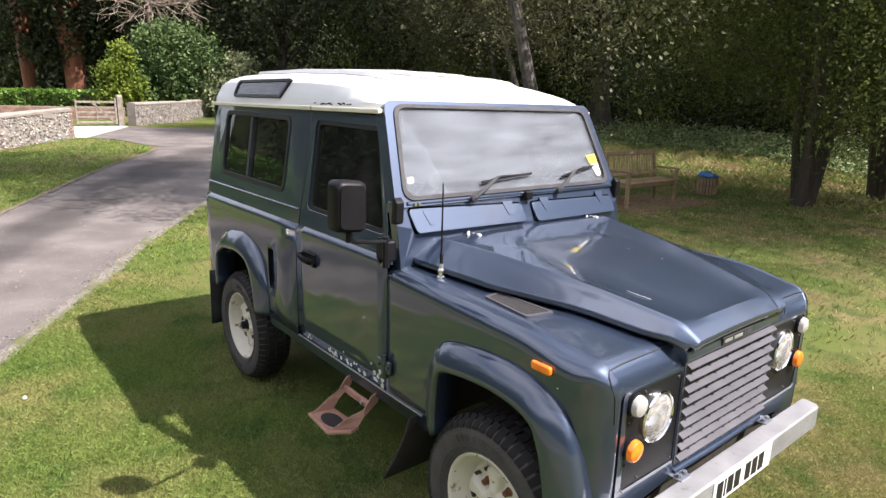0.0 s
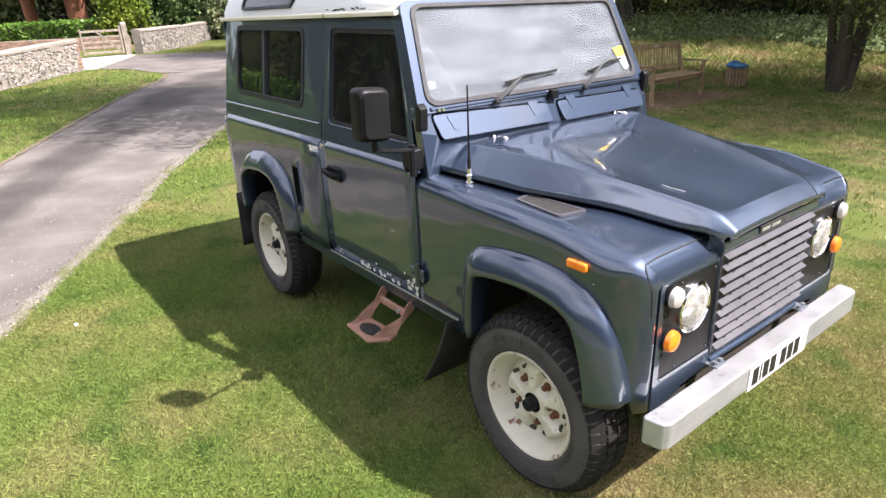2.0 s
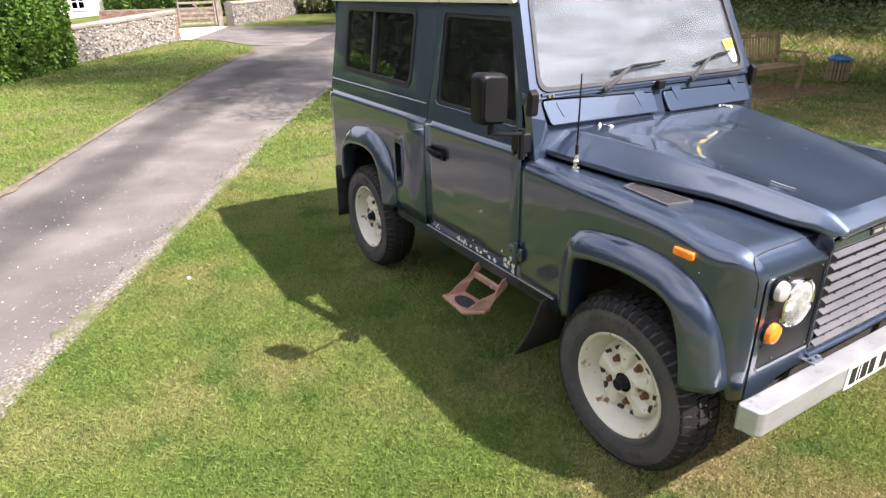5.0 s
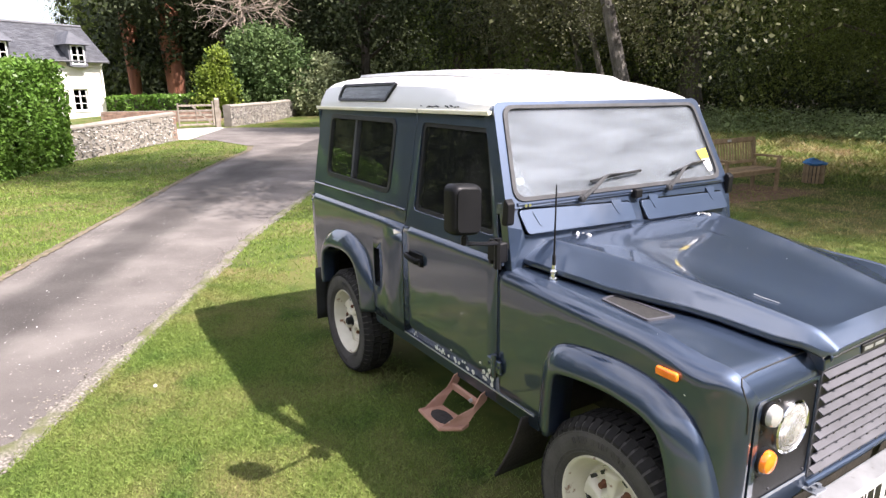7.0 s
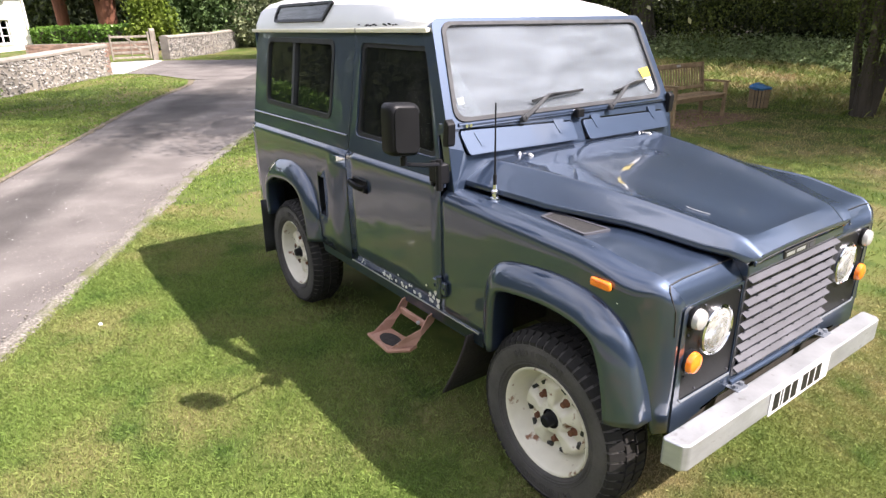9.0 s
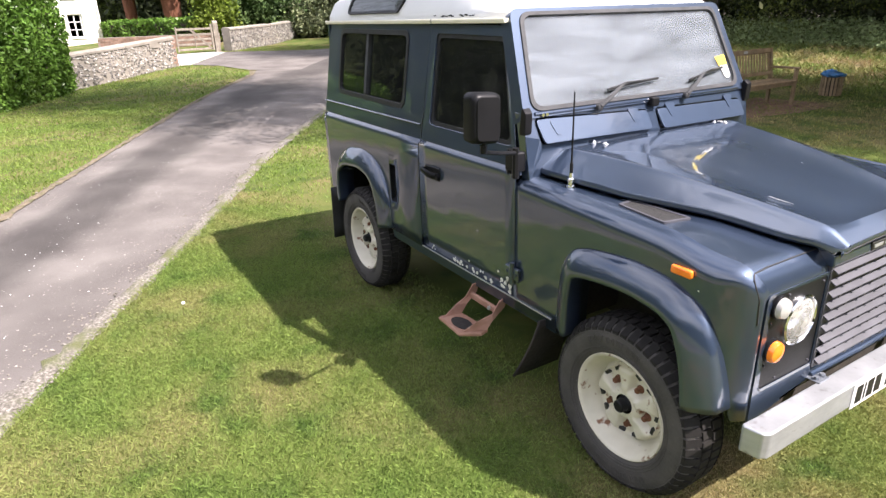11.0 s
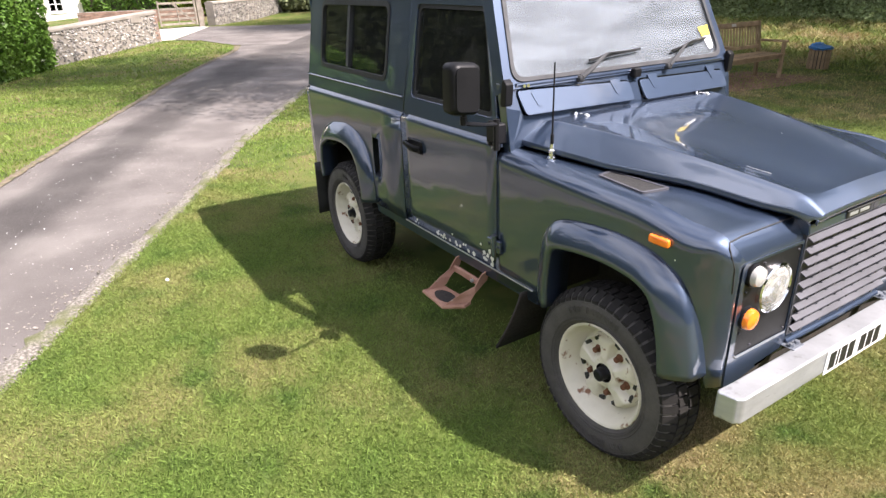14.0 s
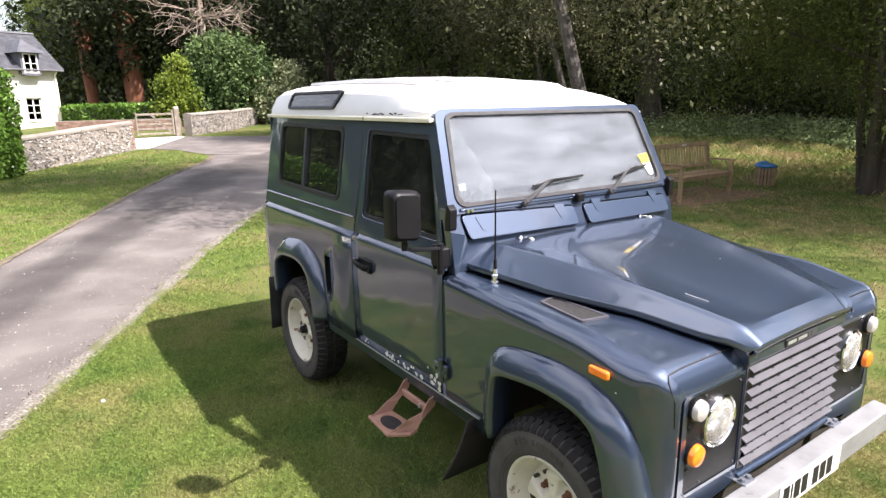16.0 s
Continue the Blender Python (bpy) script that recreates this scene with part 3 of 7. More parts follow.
bush("round_bush", "large rounded dense green bush behind the flint wall", (-36.27, 8.52), [(-0.6, -1.1, 1.8, 2.0, 1.9, 1.9), (0.2, 0.7, 2.4, 2.1, 2.0, 2.4), (-0.4, 1.6, 1.5, 1.7, 1.5, 1.5), (0, -0.2, 3.3, 1.5, 1.6, 1.6)], 36000, 0.10, M["leaf_mid"], 11)
bush("lime_bush", "yellow-green leafy shrub beside the gate", (-34.72, 5.54), [(0, 0.1, 1.2, 0.8, 0.9, 1.0), (0, -0.4, 2.0, 0.6, 0.65, 0.8), (0.1, 0.1, 2.9, 0.4, 0.45, 0.7), (0.2, -0.6, 1.0, 0.5, 0.5, 0.6)], 6500, 0.095, M["leaf_lime"], 12)
bush("pale_bush", "loose pale-leaved shrub leaning over the flint wall", (-34.61, 11.29), [(0, 0, 1.6, 1.3, 1.2, 1.4), (0.1, -0.8, 1.1, 1.0, 1.0, 1.0), (0, 0.5, 2.4, 0.9, 0.9, 1.0)], 9000, 0.10, M["leaf_pale"], 13)

# ---- flint walls ----
def lump_mesh(rng):
    bm = bmesh.new()
    bmesh.ops.create_icosphere(bm, subdivisions=1, radius=1.0)
    for v in bm.verts:
        v.co *= 0.8 + 0.4 * rng.random()
    vs = np.array([v.co[:] for v in bm.verts])
    fs = [[v.index for v in f.verts] for f in bm.faces]
    bm.free()
    return vs, np.array(fs)


def flint_wall(name, label, line, height, thick, seed, pier=None):
    """A mortared core with a rounded cap, faced with knapped flints of uneven size."""
    rng = np.random.default_rng(seed)
    o = Vector(on_ground(*line[0]))
    ob = thing(name, label, "wall", o, kind="structure")
    bm, cap = bmesh.new(), bmesh.new()
    lumps = [lump_mesh(rng) for _ in range(5)]
    V, F, nv = [], [], 0
    for (x0, y0), (x1, y1) in zip(line[:-1], line[1:]):
        ln = math.hypot(x1 - x0, y1 - y0)
        d = Vector(((x1 - x0) / ln, (y1 - y0) / ln, 0))
        s = Vector((-d.y, d.x, 0))
        steps = max(2, int(ln / 1.0))
        prof = [(-thick / 2, -0.2), (-thick / 2, height), (thick / 2, height), (thick / 2, -0.2)]
        capp = [(-thick / 2 - 0.03, height), (-thick / 2 - 0.03, height + 0.06), (-thick / 4, height + 0.11), (thick / 4, height + 0.11), (thick / 2 + 0.03, height + 0.06), (thick / 2 + 0.03, height)]
        for b, pr in ((bm, prof), (cap, capp)):
            rows = []
            for i in range(steps + 1):
                p = Vector((x0, y0, 0)) + d * ln * i / steps
                g = ground_z(p.x, p.y)
                rows.append([b.verts.new(p + s * a + Vector((0, 0, g + z + 0.012 * rng.normal() * (z > height))) - o) for a, z in pr])
            for r0, r1 in zip(rows[:-1], rows[1:]):
                for k in range(len(pr)):
                    b.faces.new((r0[k], r0[(k + 1) % len(pr)], r1[(k + 1) % len(pr)], r1[k]))
            b.faces.new(rows[0])
            b.faces.new(rows[-1][::-1])
        n = int(ln * height * 2 * 210)
        for _ in range(n):
            u, z = rng.random() * ln, rng.random() * height
            side = 1 if rng.random() < 0.5 else -1
            p = Vector((x0, y0, 0)) + d * u + s * side * thick / 2
            vs, fs = lumps[rng.integers(5)]
            a = rng.random() * 6.28
            sx, sz = 0.020 + 0.036 * rng.random(), 0.018 + 0.024 * rng.random()
            c, q = math.cos(a), math.sin(a)
            loc = np.stack([(vs[:, 0] * c - vs[:, 2] * q) * sx, vs[:, 1] * 0.028, (vs[:, 0] * q + vs[:, 2] * c) * sz], 1)
            w = np.outer(loc[:, 0], d) + np.outer(loc[:, 1], s) + np.outer(loc[:, 2], (0, 0, 1))
            V.append(w + np.array(p - o) + np.array((0, 0, ground_z(p.x, p.y) + z)))
            F.append(fs + nv)
            nv += len(vs)
    part("core", bm, M["mortar"], ob)
    part("coping", cap, M["mortar"], ob)
    st = link_mesh("flints", mesh_from("flints", np.concatenate(V), np.concatenate(F)), M["flint"], ob)
    st["kind"] = "stuff"
    if pier:                                              # brick quoins at the free end, a stone plaque let into the face
        q = Vector((*line[-1], ground_z(*line[-1]))) - o
        m = Matrix.Translation(q) @ Matrix(((d.x, s.x, 0, 0), (d.y, s.y, 0, 0), (0, 0, 1, 0), (0, 0, 0, 1)))
        for k in range(11):
            for side in (-1, 1):
                bk = bmesh.new()
                w = 0.215 if (k + (side > 0)) % 2 else 0.105
                add_box(bk, -w + 0.012, 0.022, min(0, side * (thick / 2 + 0.016)) + 0.003, max(0, side * (thick / 2 + 0.016)) - 0.003, 0.02 + k * 0.076, 0.02 + k * 0.076 + 0.066, 0.004, m=m)
                part("brick", bk, M["redbrick"], ob)
        pl = bmesh.new()
        add_box(pl, -1.28, -0.86, thick / 2 + 0.002, thick / 2 + 0.034, height - 0.21, height - 0.01, 0.006, m=m)
        add_box(pl, -1.28, -0.86, -thick / 2 - 0.034, -thick / 2 - 0.002, height - 0.21, height - 0.01, 0.006, m=m)
        part("plaque", pl, M["mortar"], ob, "plain grey stone plaque")
    return ob


flint_wall("wall_garden", "low knapped-flint garden wall with mortared coping", [(-18.55, -2.45), (-20.20, -0.62), (-21.85, 1.05)], 0.86, 0.34, 21, True)
flint_wall("wall_lane", "long weathered flint wall beside the lane", [(-27.50, 4.22), (-30.30, 6.85), (-38.6, 12.0), (-44.0, 15.4)], 0.86, 0.36, 22)


def brick_wall(name, label, line, height, seed):
    rng = np.random.default_rng(seed)
    o = Vector(on_ground(*line[0]))
    ob = thing(name, label, "wall", o, kind="structure")
    (x0, y0), (x1, y1) = line
    ln = math.hypot(x1 - x0, y1 - y0)
    d = Vector(((x1 - x0) / ln, (y1 - y0) / ln, 0))
    s = Vector((-d.y, d.x, 0))
    bm = bmesh.new()
    m = Matrix(((d.x, s.x, 0, 0), (d.y, s.y, 0, 0), (0, 0, 1, 0), (0, 0, 0, 1)))
    add_box(bm, 0, ln, -0.10, 0.10, -0.3, height, m=m)
    rows = int(height / 0.075)
    V, F = [], []
    for r in range(rows):
        for k in range(int(ln / 0.225)):
            a = k * 0.225 + (0.11 if r % 2 else 0)
            j = 0.004 * rng.random()
            n = len(V)
            for x in (a, a + 0.213):
                for y in (-0.112 - j, 0.112 + j):
                    for z in (r * 0.075 + 0.006, r * 0.075 + 0.069):
                        V.append(tuple(m @ Vector((x, y, z))))
            F += [(n, n + 1, n + 3, n + 2), (n + 4, n + 6, n + 7, n + 5), (n, n + 4, n + 5, n + 1), (n + 2, n + 3, n + 7, n + 6), (n, n + 2, n + 6, n + 4), (n + 1, n + 5, n + 7, n + 3)]
    part("core", bm, M["mortar"], ob)
    link_mesh("bricks", mesh_from("bricks", V, F), M["redbrick"], ob)["kind"] = "stuff"
    return ob


brick_wall("wall_brick", "low old red-brick garden wall beyond the gate", [(-33.15, -0.43), (-31.94, 4.93)], 0.62, 23)


# ---- gate ----
def rail(name, parent, a, b, w, t, mat, up=(0, 0, 1)):
    """A plank with eased edges from a to b."""
    a, b = Vector(a), Vector(b)
    d = (b - a)
    ln = d.length
    q = d.to_track_quat("X", "Z")
    bm = bmesh.new()
    add_box(bm, 0, ln, -t / 2, t / 2, -w / 2, w / 2, 0.006)
    bmesh.ops.transform(bm, matrix=Matrix.Translation(a) @ q.to_matrix().to_4x4(), verts=bm.verts[:])
    return part(name, bm, mat, parent)


def gate():
    a, b = Vector((-26.95, 2.10, 0)), Vector((-27.28, 3.58, 0))
    o = Vector(on_ground(a.x, a.y))
    ob = thing("five_bar_gate", "weathered wooden five-bar gate standing shut", "gate", o)
    d = (b - a)
    for z in (0.18, 0.38, 0.57, 0.76, 0.98):
        rail("bar", ob, (0, 0, z), (d.x, d.y, z), 0.085, 0.03, M["greyoak"])
    rail("stile", ob, (0, 0, 0.1), (0, 0, 1.08), 0.09, 0.06, M["greyoak"])
    rail("stile", ob, (d.x, d.y, 0.1), (d.x, d.y, 1.16), 0.09, 0.07, M["greyoak"])
    rail("brace", ob, (d.x * 0.97, d.y * 0.97, 0.14), (d.x * 0.4, d.y * 0.4, 0.96), 0.08, 0.03, M["greyoak"])
    rail("brace", ob, (d.x * 0.5, d.y * 0.5, 0.14), (d.x * 0.5, d.y * 0.5, 0.98), 0.08, 0.03, M["greyoak"])

    def post(x, y, h, w):
        p = thing("gate_post", "stout grey oak gate post with a rounded top", "post", on_ground(x, y), "gate posts")
        bm = bmesh.new()
        add_prism(bm, [(-w, -0.2), (w, -0.2), (w, h - 0.08), (w * 0.6, h - 0.01), (0, h + 0.02), (-w * 0.6, h - 0.01), (-w, h - 0.08)], "y", -w, w)
        part("shaft", bm, M["greyoak"], p)
    post(-27.32, 3.76, 1.26, 0.10)


gate()


# ---- house ----
def house():
    corner = Vector((-41.23, 0.41, 0))
    base = ground_z(corner.x, corner.y) + 0.05
    nrm = Vector((0.924, 0.383, 0)).normalized()
    along = Vector((nrm.y, -nrm.x, 0))                # towards the far end of the front
    m = Matrix(((along.x, -nrm.x, 0, corner.x), (along.y, -nrm.y, 0, corner.y), (0, 0, 1, base), (0, 0, 0, 1)))
    ob = new("cottage")
    ob.matrix_world = m
    tagged(ob, "cream rendered cottage with slate roof and dormers", "house")
    L, D, E, R = 13.0, 5.2, 3.35, 5.15                  # length, depth, eaves, ridge
    wins = [(1.0, 0.25, 0.80, 1.25), (5.2, 0.25, 1.1, 1.25), (9.0, 0.25, 1.1, 1.25)]

    def wall_with_windows():
        bm = bmesh.new()
        xs = [0] + sorted(v for x, z, w, h in wins for v in (x, x + w)) + [L]
        for i in range(len(xs) - 1):
            hole = any(abs(xs[i] - x) < 1e-6 for x, *_ in wins)
            if hole:
                add_box(bm, xs[i], xs[i + 1], 0, 0.3, -0.5, 0.25)
                add_box(bm, xs[i], xs[i + 1], 0, 0.3, 1.50, E - 0.16)
            else:
                add_box(bm, xs[i], xs[i + 1], 0, 0.3, -0.5, E - 0.16)
        part("wall", bm, M["render"], ob, "front wall")
        for x in (0.0, L - 0.3):
            b2 = bmesh.new()
            add_prism(b2, [(0.3, -0.5), (D, -0.5), (D, E), (D / 2, R - 0.2), (0.3, E - 0.1)], "x", x, x + 0.3)
            part("wall", b2, M["render"], ob, "gable wall")
        b3 = bmesh.new()
        add_box(b3, 0.3, L - 0.3, D - 0.3, D, -0.5, E)
        part("wall", b3, M["render"], ob)
    wall_with_windows()

    def window(x, z, w, h, y, parent, cols=2, rows=2):
        fr = bmesh.new()
        holed_plate(fr, [(x, z), (x + w, z), (x + w, z + h), (x, z + h)], [[(x + 0.07, z + 0.07), (x + w - 0.07, z + 0.07), (x + w - 0.07, z + h - 0.07), (x + 0.07, z + h - 0.07)]], lambda u, v, t: (u, y + t, v), 0.07)
        wo = part("window", fr, M["joinery"], parent)
        for k in range(1, cols):
            c = x + 0.035 + (w - 0.07) * k / cols
            mu = bmesh.new()
            add_box(mu, c - 0.035, c + 0.035, y + 0.002, y + 0.066, z + 0.07, z + h - 0.07)
            part("mullion", mu, M["joinery"], wo)
        for k in range(1, rows + 1):
            c = z + h * k / (rows + 1)
            for q in range(cols):
                gb = bmesh.new()
                x0 = x + 0.07 + (w - 0.07) * q / cols
                add_box(gb, x0, x0 + (w - 0.07) / cols - 0.07, y + 0.006, y + 0.05, c - 0.018, c + 0.018)
                part("glazing_bar", gb, M["joinery"], wo)
        pn = bmesh.new()
        add_box(pn, x + 0.03, x + w - 0.03, y + 0.028, y + 0.036, z + 0.03, z + h - 0.03)
        part("pane", pn, M["pane"], wo)
        # black sheet standing in for the unlit room behind the pane
        bk = bmesh.new()
        add_box(bk, x - 0.05, x + w + 0.05, y + 0.5, y + 0.52, z - 0.05, z + h + 0.05)
        part("curtain", bk, M["dark"], wo)
        return wo

    for x, z, w, h in wins:
        window(x, z, w, h, 0.12, ob)
        sb = bmesh.new()
        add_box(sb, x - 0.06, x + w + 0.06, -0.06, 0.12, z - 0.06, z)
        part("sill", sb, M["joinery"], ob)
    # roof slopes of overlapping slates
    slope = math.hypot(D / 2 + 0.35, R - E + 0.3)
    bm = bmesh.new()
    for sgn, y0 in ((1, -0.35), (-1, D + 0.35)):
        a = [(-0.3, y0, E - 0.30), (L + 0.3, y0, E - 0.30), (L + 0.3, D / 2, R), (-0.3, D / 2, R)]
        lo = [bm.verts.new((x, y, z - 0.12)) for x, y, z in a]
        hi = [bm.verts.new((x, y, z)) for x, y, z in a]
        bm.faces.new(hi)
        bm.faces.new(lo[::-1])
        for k in range(4):
            bm.faces.new((lo[k], lo[(k + 1) % 4], hi[(k + 1) % 4], hi[k]))
    roof = part("roof", bm, M["slate"], ob)
    rows = 22
    V, F = [], []
    rng = np.random.default_rng(3)
    up = np.array((0, (D / 2 + 0.35) / slope, (R - E + 0.3) / slope))
    out = np.array((0, -up[2], up[1]))
    for r in range(rows):
        for k in range(int((L + 0.6) / 0.3)):
            x = -0.3 + k * 0.3 + (0.15 if r % 2 else 0)
            p = np.array((x, -0.35, E - 0.30)) + up * slope * r / rows
            ln = slope / rows * 1.5
            lift = 0.012 + 0.006 * rng.random()
            q = [p + out * lift, p + np.array((0.292, 0, 0)) + out * lift, p + np.array((0.292, 0, 0)) + up * ln * 0.98 + out * 0.004, p + up * ln * 0.98 + out * 0.004]
            n = len(V)
            V += q + [v - out * 0.008 for v in q]
            F += [(n, n + 1, n + 2, n + 3), (n, n + 4, n + 5, n + 1), (n + 1, n + 5, n + 6, n + 2), (n, n + 3, n + 7, n + 4)]
    st = link_mesh("slate_course", mesh_from("slate_course", V, F), M["slate"], roof)
    st["kind"] = "stuff"
    rg = bmesh.new()
    add_tube(rg, [(-0.32, D / 2, R + 0.02), (L + 0.32, D / 2, R + 0.02)], 0.10, 8)
    part("ridge_tiles", rg, M["slate"], roof)
    # dormers breaking the eaves
    for x in (0.75, 4.6, 8.4):
        part_dormer(ob, x + 0.21, E - 0.12)
        window(x + 0.33, E - 0.54, 0.74, 1.05, -0.44, ob, 2, 1)
    gt = bmesh.new()
    add_tube(gt, [(-0.2, -0.40, E - 0.36), (L + 0.2, -0.40, E - 0.36)], 0.06, 8)
    part("gutter", gt, M["slate"], ob, "dark gutter along the eaves")
    dp = bmesh.new()
    add_tube(dp, [(0.12, -0.34, E - 0.4), (0.12, -0.08, E - 0.7), (0.12, -0.08, -0.2)], 0.045, 8)
    part("downpipe", dp, M["render"], ob, "cream downpipe at the corner")


def part_dormer(ob, x, E):
    bm = bmesh.new()
    add_box(bm, x, x + 0.12, -0.42, 2.0, E - 0.5, E + 0.66)
    add_box(bm, x + 0.86, x + 0.98, -0.42, 2.0, E - 0.5, E + 0.66)
    add_box(bm, x + 0.12, x + 0.86, -0.42, 2.0, E - 0.55, E - 0.42)
    dm = part("dormer", bm, M["slate"], ob, "slate-hung dormer with hipped roof")
    rf = bmesh.new()
    zt = E + 0.66
    a = [(x - 0.2, -0.68, zt), (x + 1.18, -0.68, zt), (x + 1.18, 2.2, zt), (x - 0.2, 2.2, zt)]
    lo = [rf.verts.new(p) for p in a]
    hi = [rf.verts.new((x + 0.49, 0.25, zt + 0.78)), rf.verts.new((x + 0.49, 2.6, zt + 0.78))]
    rf.faces.new(lo[::-1])
    rf.faces.new((lo[0], lo[1], hi[0]))
    rf.faces.new((lo[1], lo[2], hi[1], hi[0]))
    rf.faces.new((lo[2], lo[3], hi[1]))
    rf.faces.new((lo[3], lo[0], hi[0], hi[1]))
    part("dormer_roof", rf, M["slate"], dm)
    return dm


house()


# ---- bench and litter bin ----
def bench():
    x0, x1, y0, y1 = -5.59, -5.03, 7.42, 9.07
    z = ground_z(x1, y1)
    ob = thing("garden_bench", "weathered teak slatted garden bench on bare soil", "bench", (x0, y0, z))
    W, Dp = y1 - y0, x1 - x0
    wood = M["oak"]

    def bx(name, a, b, c, d, e, f, tilt=None):
        bm = bmesh.new()
        add_box(bm, a, b, c, d, e, f, 0.006)
        if tilt:
            bmesh.ops.transform(bm, matrix=tilt, verts=bm.verts[:])
        return part(name, bm, wood, ob)
    lean = Matrix.Translation((0.06, 0, 0.44)) @ Matrix.Rotation(radians(-9), 4, "Y") @ Matrix.Translation((-0.06, 0, -0.44))
    for y in (0, W - 0.06):
        bx("leg", Dp - 0.06, Dp, y, y + 0.06, -0.05, 0.64)
        bx("leg", 0.03, 0.09, y, y + 0.06, -0.05, 0.46)
        bx("backrest_post", 0.03, 0.09, y, y + 0.06, 0.44, 1.0, lean)
        bx("armrest", 0.02, Dp + 0.03, y - 0.01, y + 0.07, 0.64, 0.675)
        bx("side_rail", 0.09, Dp - 0.06, y + 0.01, y + 0.05, 0.36, 0.42)
    for k in range(6):
        a = 0.06 + k * 0.088
        bx("seat_slat", a, a + 0.07, 0.005, W - 0.005, 0.425, 0.45)
    bx("front_rail", Dp - 0.05, Dp - 0.015, 0.06, W - 0.06, 0.36, 0.424)
    bx("top_rail", 0.035, 0.085, 0.06, W - 0.06, 0.91, 1.0, lean)
    bx("lower_rail", 0.035, 0.085, 0.06, W - 0.06, 0.52, 0.58, lean)
    n = 18
    for k in range(n):
        y = 0.09 + (W - 0.22) * k / (n - 1)
        bx("back_slat", 0.05, 0.07, y, y + 0.045, 0.58, 0.91, lean)
    pl = bmesh.new()
    add_box(pl, 0.086, 0.092, W / 2 - 0.06, W / 2 + 0.06, 0.93, 0.975)
    bmesh.ops.transform(pl, matrix=lean, verts=pl.verts[:])
    part("plaque", pl, M["concrete"], ob, "small pale plaque")


bench()
patch("soil_patch", [(-6.01, 7.15), (-5.42, 6.93), (-4.73, 7.21), (-4.47, 8.30), (-4.51, 9.30), (-5.00, 9.61), (-5.99, 9.43)], M["soil"], 0.006, "bare reddish soil worn under the bench", "soil")


def bin_():
    at = on_ground(-5.20, 10.60)
    ob = thing("litter_bin", "round slatted wooden litter bin with blue liner", "bin", at)
    bm = bmesh.new()
    add_box(bm, -0.024, 0.024, -0.010, 0.010, 0.02, 0.42, 0.004)
    sl = part("slat", bm, M["oak"], ob)
    n = 18
    for k in range(n):
        a = 2 * math.pi * k / n
        o = sl if k == 0 else sl.copy()
        if k:
            scene.collection.objects.link(o)
        o.matrix_basis = Matrix.Translation((0.185 * math.cos(a), 0.185 * math.sin(a), 0)) @ Matrix.Rotation(a + math.pi / 2, 4, "Z")
    lb = bmesh.new()
    add_tube(lb, [(0, 0, 0.02), (0, 0, 0.40)], 0.168, 20)
    part("liner", lb, M["dark"], ob)
    lid = bmesh.new()
    rng = np.random.default_rng(4)
    rings = add_tube(lid, [(0, 0, 0.40), (0, 0, 0.425), (0, 0, 0.46), (0.01, 0, 0.475)], [0.215, 0.225, 0.17, 0.05], 22)
    for r in rings:
        for v in r:
            v.co.z += 0.012 * rng.normal()
    part("bag_rim", lid, M["blueplastic"], ob, "crumpled blue plastic bag over the rim", smooth=True)


bin_()

# ---- trees ----
YEW = dict(seed=31, height=9.5, radius=4.6, base=0, clumps=3400, leaf=0.028, leaves=42, low=0.20, spread=0.20, limbs=17, trunk=0.10, drop=0.30, stems=5, splay=0.20)
OAK = dict(seed=32, height=15.0, radius=6.2, base=0, clumps=560, leaves=26, leaf=0.135, low=0.16, spread=0.46, limbs=16, trunk=0.40, drop=0.10)
BIR = dict(seed=33, height=14.0, radius=3.7, base=0, clumps=2900, leaf=0.037, leaves=40, hang=2.0, low=0.27, spread=0.17, limbs=22, trunk=0.105, drop=0.36, lean=-3.6)
LAR = dict(seed=35, height=13.0, radius=4.2, base=0, clumps=1900, leaf=0.080, low=0.10, spread=0.30, limbs=20, trunk=0.22, drop=0.22)
yew = tree_proto("yew_tree", "spreading yew with low dark-green foliage", "tree", YEW, M["bark"], M["leaf_yew"], on_ground(-3.40, 10.95), "woodland trees")
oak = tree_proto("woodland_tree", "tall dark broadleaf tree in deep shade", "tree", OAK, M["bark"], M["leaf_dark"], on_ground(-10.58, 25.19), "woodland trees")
larch = tree_proto("larch_tree", "larch with feathery mid-green sprays", "tree", LAR, M["bark"], M["leaf_larch"], on_ground(-21.02, 19.50), "woodland trees")
birch = tree_proto("birch_tree", "slender birch with drooping grey-green leaves", "tree", BIR, M["birchbark"], M["leaf_birch"], on_ground(-5.05, 5.55), "woodland trees")


def copy_thing_scaled(src, x, y, turn, s):
    c = copy_thing(src, Matrix.Translation(on_ground(x, y)) @ Matrix.Rotation(radians(turn), 4, "Z"))
    c.scale = (s, s, s)
    return c


